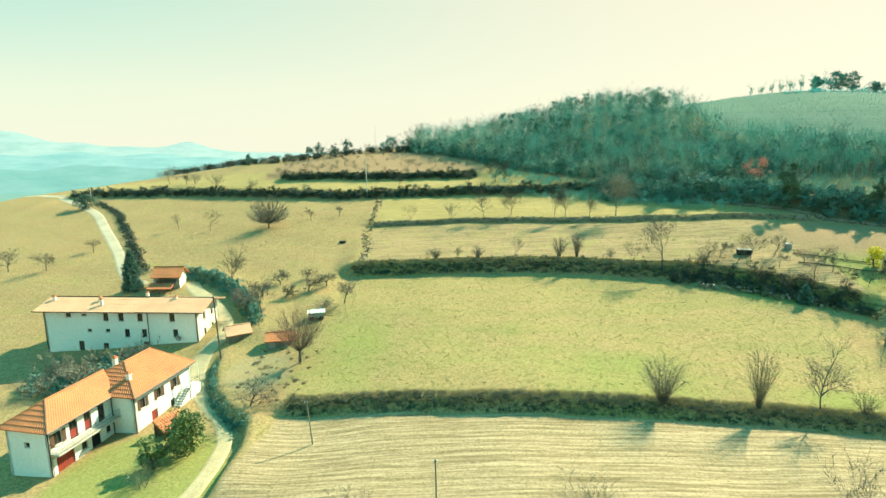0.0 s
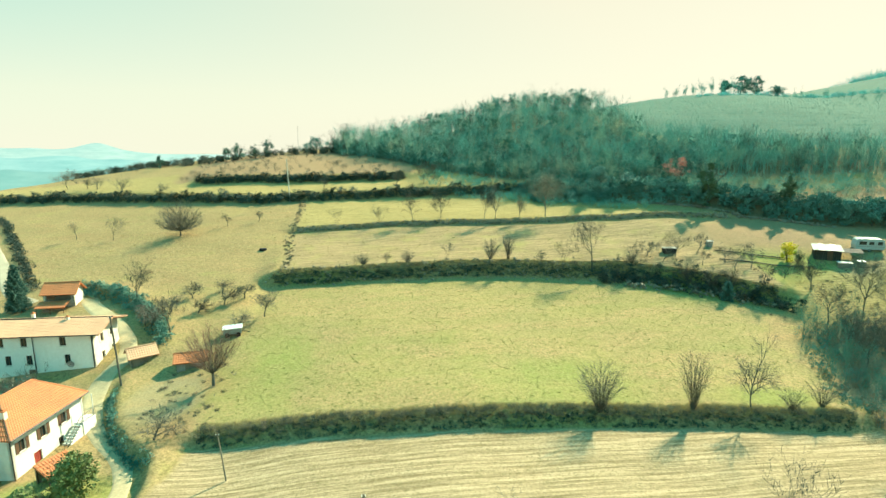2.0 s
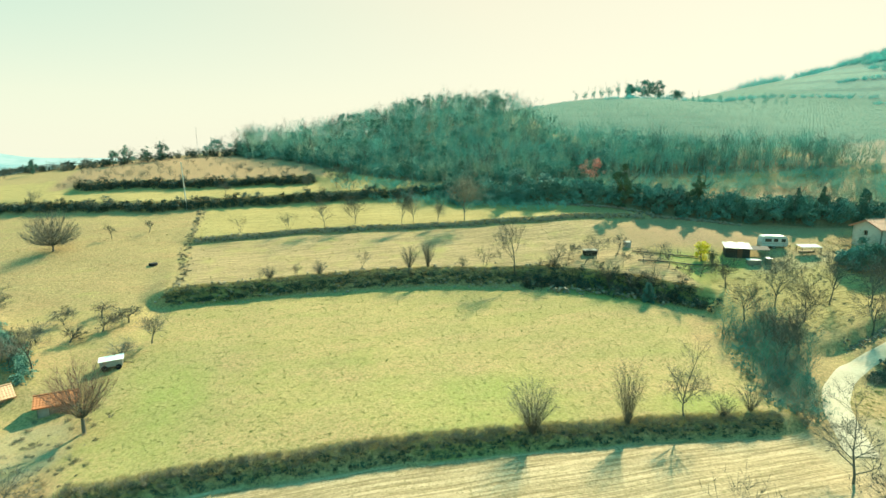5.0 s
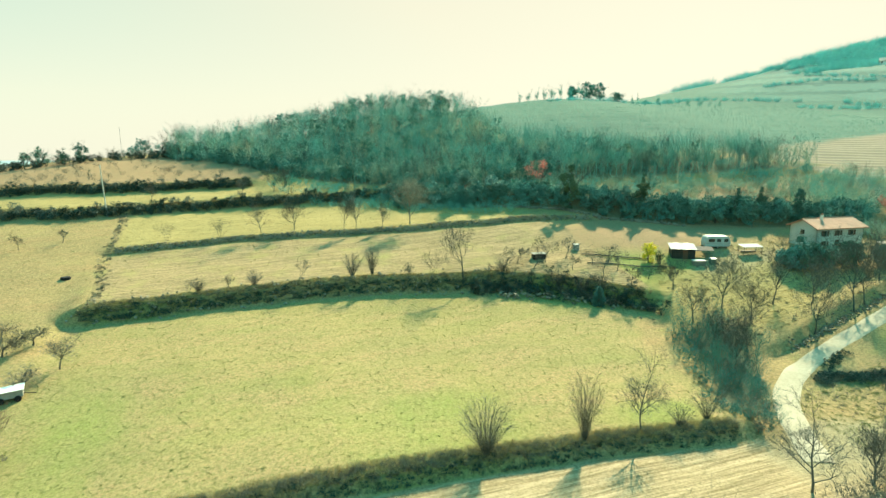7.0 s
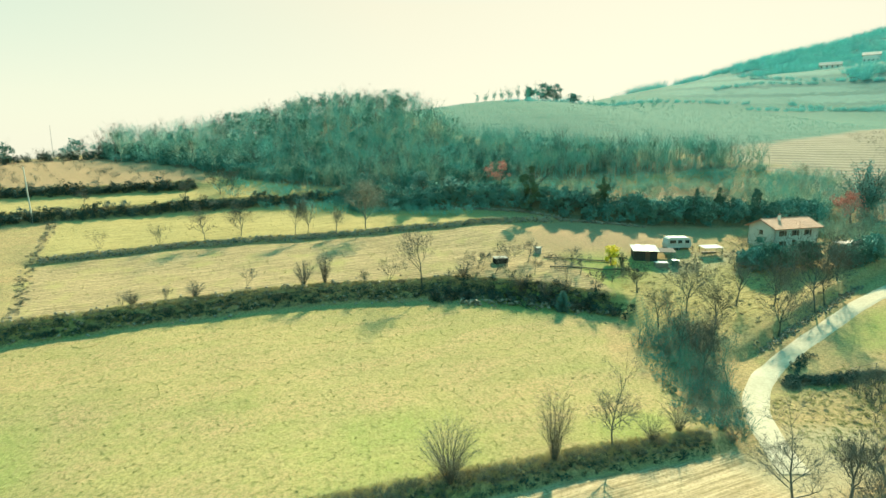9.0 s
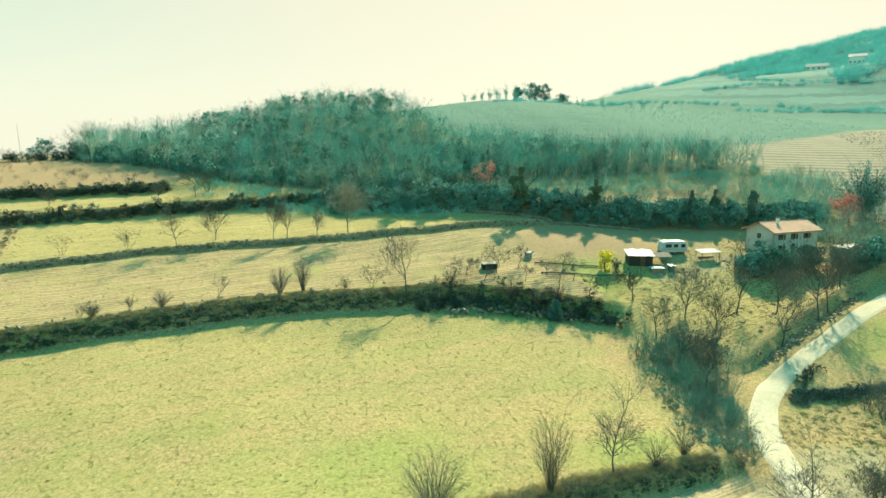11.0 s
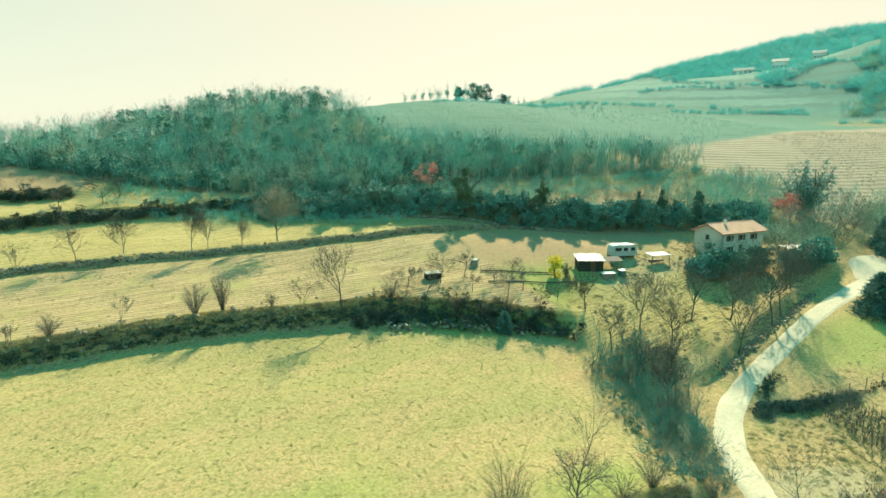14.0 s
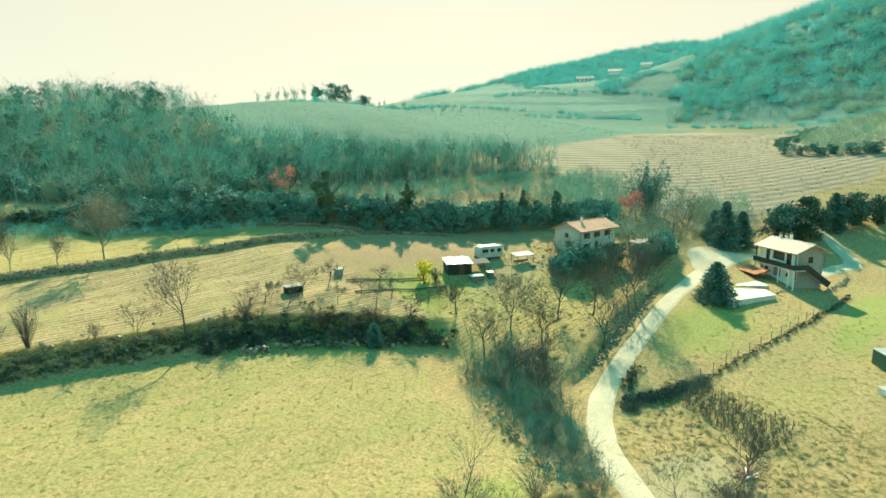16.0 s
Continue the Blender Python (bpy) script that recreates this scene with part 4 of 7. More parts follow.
leafy_tree(79.0, 140.5, "small tree with pale russet leaves in the wood", 271, 6.0, 5.0, M_PINK, name="russet_tree", per=22, size=0.15, n=40)
leafy_tree(76.9, 97.6, "forsythia bush in yellow blossom beside the shack", 272, 3.6, 2.6, M_YEL, name="forsythia_bush", category="bush", per=40, size=0.12, low=0.05, n=44)
leafy_tree(78.4, 96.8, "dark clipped evergreen beside the shack", 273, 2.6, 1.6, M_BUSH, name="evergreen_bush", category="bush", per=26, size=0.1, low=0.02, n=30)

# ---- hedges, brambles and the woods: uncounted plants ----
RNG = random.Random(77)
T_WOOD = [as_tris(*tree_meshes(seed=320 + k, height=9.0, kids=(6, 3), twig=7, up=0.8, max_depth=2, trunk=0.8, radius=0.12, wid=0.3, spread=0.75)) for k in range(8)]
T_SHRUB = [as_tris(*tree_meshes(seed=340 + k, height=2.6, stems=6, kids=(3, 3, 2), twig=6, up=0.5, max_depth=2, radius=0.03, wid=0.4, spread=1.1)) for k in range(6)]


def leaf_template(seed, height, width, n, per, size, low=0.2):
    rng = random.Random(seed)
    cs = [Vector((rng.uniform(-1, 1) * width * 0.35, rng.uniform(-1, 1) * width * 0.35, height * rng.uniform(low, 0.95))) for _ in range(n)]
    return as_tris(leaf_cloud(rng, cs, width * 0.2, per, size))


T_IVY = [leaf_template(360 + k, 8.0, 3.0, 14, 16, 0.26) for k in range(3)]
T_PINE = [leaf_template(370 + k, 9.5, 4.0, 10, 18, 0.26, 0.6) for k in range(3)]
T_SCRUB = [leaf_template(375 + k, 2.8, 3.4, 16, 22, 0.17, 0.05) for k in range(4)]
T_BRAM = [leaf_template(380 + k, 0.9, 1.6, 7, 14, 0.10, 0.1) for k in range(4)]


def tuft_template(seed, n, height, width, blade):
    rng = random.Random(seed)
    w = Wood()
    for _ in range(n):
        p = Vector((rng.uniform(-1, 1) * width, rng.uniform(-1, 1) * width, -0.05))
        w.blade(p, (Vector((0, 0, 1)) + rand_dir(rng) * 0.75).normalized(), height * rng.uniform(0.5, 1.2), blade)
    return as_tris(w)


T_TWIG = [tuft_template(390 + k, 60, 1.0, 0.5, 0.02) for k in range(4)]
T_GRASS = [tuft_template(400 + k, 30, 0.4, 0.40, 0.018) for k in range(4)]


def along(line, step, lo, hi, jitter=0.3, x0=None, x1=None):
    """Spots beside a bank line, from lo to hi metres behind it."""
    x = line[0][0] if x0 is None else x0
    end = line[0][-1] if x1 is None else x1
    while x < end:
        yield x + RNG.uniform(-jitter, jitter), float(line_y(line, x)) + RNG.uniform(lo, hi)
        x += step


def spots(pairs, kinds, lo=0.7, hi=1.3):
    return [(x, y, RNG.uniform(0, 6.28), RNG.uniform(lo, hi), RNG.randrange(kinds)) for x, y in pairs]


for line, label, thick in ((BANK_LOW, "dark bramble hedge along the low bank", 0.55), (BANK_MID, "dark bramble hedge along the middle bank", 0.8), (BANK_UP, "dark bramble hedge along the upper bank", 0.95), (BANK_HIGH, "dark bramble hedge on the high bank", 1.2)):
    k = 1.0 if line in (BANK_LOW, BANK_MID) else 1.6
    scatter_mesh("hedge", T_BRAM, spots(along(line, 0.22 * k, -0.6, 0.3), 4, 0.35 * thick, 1.1 * thick), M_BRAM, label, "hedge")
    scatter_mesh("hedge_twigs", T_TWIG, spots(along(line, 0.14 * k, -0.6, 0.3), 4, 0.3 * thick, 1.0 * thick), M_BRAM, "bare bramble stems on the hedge bank", "hedge")
    if line in (BANK_UP, BANK_HIGH):
        scatter_mesh("hedge", T_SCRUB, spots(along(line, 0.75, -0.9, 0.3), 4, 0.5, 0.85), M_BRAM, "dense dark shrubs along the hedge bank", "hedge")
    scatter_mesh("bank_grass", T_GRASS, spots(along(line, 0.05 * k, 0.2, 1.6), 4, 0.5, 1.3), M_STRAW, "dead grass tufts along the hedge bank", "grass")


THICK_MID = ([44, 48, 55, 62, 69], [101.6, 100.6, 96.6, 91.8, 86.0])
scatter_mesh("hedge", T_SCRUB, spots([(x + RNG.gauss(0, 0.8), float(np.interp(x, *THICK_MID)) + RNG.gauss(-0.2, 1.0)) for x in np.arange(42, 69, 0.32)], 4, 0.3, 0.62), M_BRAM, "broad dark bramble thicket below the kitchen garden", "hedge")
scatter_mesh("hedge_twigs", T_SHRUB, spots([(x + RNG.gauss(0, 0.8), float(np.interp(x, *THICK_MID)) + RNG.gauss(0, 1.2)) for x in np.arange(42, 70, 0.5)], 6, 0.4, 0.9), M_TWIG, "bare shrubs standing over the bramble thicket", "hedge")
scatter_mesh("hedge_twigs", T_TWIG, spots(along(BANK_LOW, 0.12, 0.0, 0.9), 4, 0.35, 0.8), M_PALE, "pale dry stems along the crest of the low bank", "hedge")
scatter_mesh("hedge_twigs", T_TWIG, spots(along(BANK_MID, 0.2, 0.0, 1.0), 4, 0.35, 0.8), M_PALE, "pale dry stems along the crest of the middle bank", "hedge")
scatter_mesh("wall_brambles", T_BRAM, spots(along(WALL_TOP, 0.3, -0.5, 0.3), 4, 0.25, 0.6), M_BRAM, "dark brambles along the dry-stone wall", "hedge")
scatter_mesh("wall_grass", T_GRASS, spots(along(WALL_TOP, 0.12, -0.6, 1.0), 4, 0.6, 1.3), M_STRAW, "dead grass along the dry-stone wall", "grass")


def inside(n, test, x0, x1, y0, y1):
    out = []
    while len(out) < n:
        x, y = RNG.uniform(x0, x1), RNG.uniform(y0, y1)
        if test(x, y):
            out.append((x, y))
    return out


def wooded(x, y):
    return float(wood_mask(x, y)) > RNG.uniform(0.35, 0.9)


# the wooded hill
scatter_mesh("woodland", T_WOOD, spots(inside(820, wooded, -26, 174, 105, 236), 8, 0.65, 1.25), M_WOODS, "dense bare winter trees covering the hill", "woodland")
scatter_mesh("woodland", T_WOOD, spots(inside(150, wooded, -26, 174, 105, 236), 8, 0.7, 1.3), M_TWIG, "darker bare trees among the wood on the hill", "woodland")
scatter_mesh("woodland", T_WOOD, spots(inside(380, wooded, -26, 174, 105, 236), 8, 0.6, 1.1), M_WOODP, "paler bare trees among the wood on the hill", "woodland")
scatter_mesh("woodland", T_WOOD, spots(inside(300, wooded, 84, 166, 108, 176), 8, 0.6, 1.05), M_WOODS, "tall bare trees in the belt below the vineyard ridge", "woodland")
scatter_mesh("woodland", T_WOOD, spots(inside(90, wooded, 84, 166, 108, 176), 8, 0.6, 1.0), M_TWIG, "dark bare trees in the belt below the vineyard ridge", "woodland")
scatter_mesh("woodland_ivy", T_IVY, spots(inside(26, wooded, 90, 160, 108, 170), 3, 0.6, 1.0), M_WOODI, "ivy-clad trees in the belt below the vineyard ridge", "woodland")
scatter_mesh("woodland_undergrowth", T_SHRUB, spots(inside(150, lambda x, y: wooded(x, y) and y < 190, -10, 172, 108, 190), 6, 1.2, 2.4), M_WOODP, "pale round shrubs on the lower slope of the hill", "woodland")
scatter_mesh("woodland_undergrowth", T_SHRUB, spots(inside(900, wooded, -26, 174, 105, 236), 6, 0.7, 1.6), M_WOODS, "bare undergrowth below the trees of the hill", "woodland")
scatter_mesh("woodland_ivy", T_IVY, spots(inside(150, lambda x, y: wooded(x, y) and (x < 75 or RNG.random() < 0.25), -10, 172, 108, 230), 3, 0.5, 1.0), M_WOODI, "ivy-clad trees among the bare wood", "woodland")
scatter_mesh("woodland_pines", T_PINE, spots(inside(60, lambda x, y: wooded(x, y) and 20 < x < 95, 10, 110, 170, 236), 3, 0.6, 1.0), M_WOODI, "scattered pines on the crest of the hill", "woodland")
# added scrub darkens the lower slope, where the trees above shade it
scatter_mesh("woodland_shade_scrub", T_SCRUB, spots(inside(420, lambda x, y: wooded(x, y) and y < 26 + float(np.interp(x, [-25, 0, 15, 38, 60, 85], [214, 196, 178, 160, 144, 143])), -22, 88, 140, 225), 4, 0.7, 1.5), M_WOODI, "added dark scrub standing in for shade low in the wood", "woodland")
SKYLINE = [(-118, 247), (-100, 240), (-84, 235), (-63, 222), (-50, 215.5), (-39, 213), (-27, 213), (-14, 212), (-2, 211)]
# heath strip under the hill and the brake along the upper track
scatter_mesh("scrub", T_SHRUB, spots(inside(420, lambda x, y: -9 < y - np.interp(x, [15, 38, 60, 85, 120, 150], [170, 152, 138, 137, 126, 114]) < 5, 15, 150, 98, 176), 6, 0.5, 1.2), M_WOODS, "bare scrub at the foot of the wood", "scrub")
TRACK_SIDE = ([42, 49, 60, 71, 77, 83, 89, 95, 103, 109, 121, 129], [150, 143, 136, 130.2, 126, 121.6, 117.6, 113.4, 108.6, 105, 97.6, 92])
scatter_mesh("scrub", T_SCRUB, spots([(x + RNG.gauss(0, 0.9), float(np.interp(x, *TRACK_SIDE)) + RNG.gauss(1.2, 1.1)) for x in np.arange(40, 131, 0.26)], 4, 0.6, 1.2), M_IVY, "dark evergreen scrub along the upper track", "scrub")
scatter_mesh("scrub", T_WOOD, spots(inside(230, lambda x, y: 3 < y - float(np.interp(x, *TRACK_SIDE)) < 24, 40, 158, 92, 176), 8, 0.25, 0.6), M_PALE, "thin bare saplings above the upper track", "scrub")
scatter_mesh("scrub", T_SHRUB, spots(inside(380, lambda x, y: 2 < y - float(np.interp(x, *TRACK_SIDE)) < 24, 40, 158, 92, 176), 6, 0.5, 1.3), M_WOODP, "pale dry shrubs above the upper track", "scrub")
scatter_mesh("scrub", T_WOOD, spots(inside(80, lambda x, y: 90 + (x - 128) * 0.5 < y < 118 - (x - 128) * 0.6, 126, 152, 90, 118), 8, 0.3, 0.65), M_WOODS, "bare bushy trees beside the vineyard slope", "scrub")
scatter_mesh("scrub", T_WOOD, spots(inside(95, lambda x, y: y < 106 - (x - 130) * 0.75 and y > 82 - (x - 126) * 0.3, 122, 158, 72, 106), 8, 0.4, 0.85), M_WOODS, "bare trees crowding round the ivy-covered tree", "scrub")
scatter_mesh("scrub", T_SHRUB, spots(inside(110, lambda x, y: y < 106 - (x - 130) * 0.75 and y > 80 - (x - 126) * 0.3, 122, 160, 70, 106), 6, 0.9, 2.0), M_WOODP, "pale bare shrubs round the ivy-covered tree", "scrub")
scatter_mesh("heath_scrub", T_SHRUB, spots(inside(150, lambda x, y: y > float(line_y(BANK_HIGH, x)) + 2, -58, 12, 176, 205), 6, 0.35, 0.8), M_PALE, "pale dry scrub on the high pasture", "scrub")
# thicket beside the stream and the lane


def in_thicket(x, y):
    w = np.interp(y, [56, 62, 70, 80, 88], [3.5, 6.5, 8.0, 7.5, 3])
    c = np.interp(y, [56, 62, 70, 80, 88], [57.5, 60.5, 66.0, 70.0, 71])
    return abs(x - c) < w * 0.8


T_FAN = [as_tris(*fan_mesh(600 + k, 24, 3.2, 1.0, 0.013, 0.0, 9, 0.010)) for k in range(5)]
scatter_mesh("thicket", T_WOOD, spots(inside(44, in_thicket, 52, 80, 60, 82), 8, 0.35, 0.85), M_WOODI, "bare saplings crowding beside the lane", "thicket")
scatter_mesh("thicket_shrubs", T_FAN, spots(inside(44, in_thicket, 52, 80, 56, 81), 5, 0.6, 1.3), M_PALE, "pale bare shrubs arching over the thicket", "thicket")
scatter_mesh("thicket_shrubs", T_FAN, spots(inside(40, in_thicket, 52, 80, 56, 81), 5, 0.5, 1.1), M_WOODI, "tangled bare shrubs beside the lane", "thicket")
scatter_mesh("thicket_brambles", T_BRAM, spots(inside(100, in_thicket, 52, 80, 56, 80), 4, 0.6, 1.2), M_IVY, "dark evergreen brambles beside the lane", "thicket")
# rough grass on the slopes
scatter_mesh("slope_tufts", T_GRASS, spots(inside(2200, lambda x, y: not in_thicket(x, y), 68, 112, 72, 96), 4, 0.3, 0.8), M_STRAW, "dead grass tufts on the slope below the shack", "grass")
scatter_mesh("slope_twigs", T_TWIG, spots(inside(240, lambda x, y: not in_thicket(x, y) and y > 71 + (x - 66) * 0.03, 64, 108, 71, 94), 4, 0.25, 0.6), M_PALE, "low bare brambles on the slope below the shack", "scrub")


def along_line(pts, step, width):
    p = np.array(pts, float)
    s = np.r_[0, np.cumsum(np.hypot(*np.diff(p, axis=0).T))]
    return [(float(np.interp(d, s, p[:, 0])) + RNG.gauss(0, width), float(np.interp(d, s, p[:, 1])) + RNG.gauss(0, width)) for d in np.arange(0, s[-1], step)]


scatter_mesh("ridge_scrub", T_SCRUB, spots(along_line(SKYLINE, 0.7, 1.5), 4, 0.4, 0.9), M_BRAM, "dark scrub along the grassy ridge", "scrub")
scatter_mesh("ridge_scrub", T_SHRUB, spots(along_line(SKYLINE, 1.6, 1.8), 6, 0.7, 1.5), M_PALE, "pale bare shrubs along the grassy ridge", "scrub")

# ---- buildings: tools ----


def poly(name, v, f, material, parent, label="", smooth=False):
    me = bpy.data.meshes.new(name)
    me.from_pydata([tuple(p) for p in v], [], f)
    if smooth:
        me.shade_smooth()
    return part(name, me, material, parent, label)


def block(name, lo, hi, material, parent, label="", bevel=0.02):
    bm = bmesh.new()
    bmesh.ops.create_cube(bm, size=1.0)
    size = [b - a for a, b in zip(lo, hi)]
    for q in bm.verts:
        q.co = Vector([(a + b) / 2 + c * s for a, b, c, s in zip(lo, hi, q.co, size)])
    if bevel:
        bmesh.ops.bevel(bm, geom=bm.edges[:], offset=min(bevel, min(abs(s) for s in size) * 0.3), segments=1, affect='EDGES')
    me = bpy.data.meshes.new(name)
    bm.to_mesh(me)
    bm.free()
    return part(name, me, material, parent, label)


def rod(name, pts, radius, material, parent, sides=6, label=""):
    w = Wood()
    pts = [Vector(p) for p in pts]
    w.tube(pts, [radius] * len(pts) if not isinstance(radius, (list, tuple)) else radius, sides)
    n = len(w.v)
    w.f += [tuple(range(sides))[::-1], tuple(range(n - sides, n))]
    return part(name, w.mesh(name), material, parent, label)


def wall(parent, p0, p1, z0, z1, openings=(), material=None, thick=0.32, gable=None):
    """A wall from p0 to p1 (outside on the right of the way), with openings as (s0, s1, z0, z1). gable: peak height."""
    p0, p1 = Vector((*p0, 0)), Vector((*p1, 0))
    u = (p1 - p0).normalized()
    n = Vector((u.y, -u.x, 0))
    L = (p1 - p0).length
    ss = sorted({0, L, *[o[k] for o in openings for k in (0, 1)]})
    zs = sorted({z0, z1, *[o[k] for o in openings for k in (2, 3)]})

    def solid(i, j):
        if not (0 <= i < len(ss) - 1 and 0 <= j < len(zs) - 1):
            return False
        s, z = (ss[i] + ss[i + 1]) / 2, (zs[j] + zs[j + 1]) / 2
        return not any(o[0] < s < o[1] and o[2] < z < o[3] for o in openings)

    v, f = [], []

    def quad(*c):
        b = len(v)
        v.extend(c)
        f.append(tuple(range(b, b + len(c))))

    def at(s, z, d):
        return p0 + u * s - n * d + Vector((0, 0, z))

    for i in range(len(ss) - 1):
        for j in range(len(zs) - 1):
            if not solid(i, j):
                continue
            a, b, c, d = ss[i], ss[i + 1], zs[j], zs[j + 1]
            quad(at(a, c, 0), at(b, c, 0), at(b, d, 0), at(a, d, 0))
            quad(at(b, c, thick), at(a, c, thick), at(a, d, thick), at(b, d, thick))
            if not solid(i - 1, j):
                quad(at(a, c, thick), at(a, c, 0), at(a, d, 0), at(a, d, thick))
            if not solid(i + 1, j):
                quad(at(b, c, 0), at(b, c, thick), at(b, d, thick), at(b, d, 0))
            if not solid(i, j - 1):
                quad(at(a, c, thick), at(b, c, thick), at(b, c, 0), at(a, c, 0))
            if not solid(i, j + 1):
                quad(at(a, d, 0), at(b, d, 0), at(b, d, thick), at(a, d, thick))
    if gable:
        m, top = L / 2, gable
        quad(at(0, z1, 0), at(L, z1, 0), at(m, top, 0))
        quad(at(L, z1, thick), at(0, z1, thick), at(m, top, thick))
    ob = poly("wall", v, f, material or M_PLASTER, parent)
    return ob, (lambda s, z, d=0.0: at(s, z, d)), u, n


def slab(name, corners, thick, material, parent, label=""):
    """A flat slab with the given upper corners."""
    c = [Vector(p) for p in corners]
    n = (c[1] - c[0]).cross(c[-1] - c[0]).normalized()
    if n.z < 0:
        c.reverse()
        n = -n
    k = len(c)
    v = c + [p - n * thick for p in c]
    f = [tuple(range(k)), tuple(range(2 * k - 1, k - 1, -1))] + [(i, k + i, k + (i + 1) % k, (i + 1) % k) for i in range(k)]
    return poly(name, v, f, material, parent, label)


def tiled(parent, eave0, eave1, top1, top0, material, course=0.36, lap=0.05, label=""):
    """A roof slope of lapped tile courses with scalloped lower edges, between an eave and a ridge (or an apex)."""
    e0, e1, t1, t0 = (Vector(p) for p in (eave0, eave1, top1, top0))
    rise = ((t0 + t1) / 2 - (e0 + e1) / 2)
    n = (e1 - e0).cross(rise).normalized()
    if n.z < 0:
        n = -n
    rows = max(3, int(rise.length / course))
    v, f = [], []
    for r in range(rows):
        a, b = r / rows, (r + 1) / rows
        l0, l1, h0, h1 = e0.lerp(t0, a), e1.lerp(t1, a), e0.lerp(t0, b), e1.lerp(t1, b)
        cols = max(1, int((l1 - l0).length / 0.30))
        for c in range(cols):
            g0, g1 = c / cols, (c + 1) / cols
            base = len(v)
            gm = (g0 + g1) / 2
            low = [l0.lerp(l1, g) for g in (g0, gm, g1)]
            high = [h0.lerp(h1, g) for g in (g0, gm, g1)]
            up = (0.3, 1.0, 0.3)
            v += [p + n * (lap * k + 0.01) for p, k in zip(low, up)] + [p + n * (lap * k * 0.35) for p, k in zip(high, up)] + [p - n * 0.03 for p in low]
            f += [(base, base + 1, base + 4, base + 3), (base + 1, base + 2, base + 5, base + 4), (base + 6, base + 7, base + 1, base), (base + 7, base + 8, base + 2, base + 1)]
    v2 = [p - n * 0.04 for p in (e0, e1, t1, t0)]
    v3 = [p - n * 0.16 for p in (e0, e1, t1, t0)]
    base = len(v)
    v += v2 + v3
    f += [(base + 7, base + 6, base + 5, base + 4)] + [(base + i, base + 4 + i, base + 4 + (i + 1) % 4, base + (i + 1) % 4) for i in range(4)]
    return poly("roof", v, f, material, parent, label)


def window(parent, at, u, n, s0, s1, z0, z1, shutters=None, door=False, name="window"):
    """Frame, sill and pane set into a wall opening; shutters fold back on the wall."""
    w = new(name)
    w.parent = parent
    d = 0.14

    def bar(nm, a, b, c, e, dep0, dep1, m, lab=""):
        q = [at(a, c, dep0), at(b, c, dep0), at(b, e, dep0), at(a, e, dep0), at(a, c, dep1), at(b, c, dep1), at(b, e, dep1), at(a, e, dep1)]
        return poly(nm, q, [(0, 1, 2, 3), (7, 6, 5, 4), (0, 4, 5, 1), (1, 5, 6, 2), (2, 6, 7, 3), (3, 7, 4, 0)], m, w, lab)

    t = 0.07
    frame_m = M_BROWN
    v, f = [], []
    for a, b, c, e in ((s0, s0 + t, z0, z1), (s1 - t, s1, z0, z1), (s0 + t, s1 - t, z1 - t, z1), (s0 + t, s1 - t, z0, z0 + t), ((s0 + s1) / 2 - t / 2, (s0 + s1) / 2 + t / 2, z0 + t, z1 - t)):
        base = len(v)
        v += [at(a, c, d), at(b, c, d), at(b, e, d), at(a, e, d), at(a, c, d + 0.06), at(b, c, d + 0.06), at(b, e, d + 0.06), at(a, e, d + 0.06)]
        f += [tuple(base + i for i in q) for q in ((0, 1, 2, 3), (7, 6, 5, 4), (0, 4, 5, 1), (1, 5, 6, 2), (2, 6, 7, 3), (3, 7, 4, 0))]
    poly("frame", v, f, frame_m, w)
    poly("pane", [at(s0 + t, z0 + t, d + 0.03), at(s1 - t, z0 + t, d + 0.03), at(s1 - t, z1 - t, d + 0.03), at(s0 + t, z1 - t, d + 0.03)], [(0, 1, 2, 3)], M_GLASS, w)
    if not door:
        bar("sill", s0 - 0.08, s1 + 0.08, z0 - 0.07, z0 - 0.005, -0.07, 0.1, M_CONC)
    if shutters:
        half = (s1 - s0) / 2
        bar("shutter", s0 - half, s0 - 0.02, z0, z1, -0.045, -0.005, shutters)
        bar("shutter", s1 + 0.02, s1 + half, z0, z1, -0.045, -0.005, shutters)
    return w


def door(parent, at, s0, s1, z0, z1, material, name="door", planks=4):
    """A planked leaf set back in its opening."""
    d = new(name)
    d.parent = parent
    step = (s1 - s0) / planks
    for k in range(planks):
        a, b = s0 + k * step + 0.012, s0 + (k + 1) * step - 0.012
        q = [at(a, z0, 0.12), at(b, z0, 0.12), at(b, z1, 0.12), at(a, z1, 0.12), at(a, z0, 0.17), at(b, z0, 0.17), at(b, z1, 0.17), at(a, z1, 0.17)]
        poly("board", q, [(0, 1, 2, 3), (7, 6, 5, 4), (0, 4, 5, 1), (1, 5, 6, 2), (2, 6, 7, 3), (3, 7, 4, 0)], material, d)
    a, b = s0, s1
    q = [at(a, z0, 0.175), at(b, z0, 0.175), at(b, z1, 0.175), at(a, z1, 0.175)]
    poly("backing", q, [(0, 1, 2, 3)], M_DARK, d)
    h = at(s1 - 0.12, z0 + 1.0, 0.09)
    rod("handle", [h - Vector((0, 0, 0.08)), h + Vector((0, 0, 0.08))], 0.018, M_IRON, d, 5)
    return d


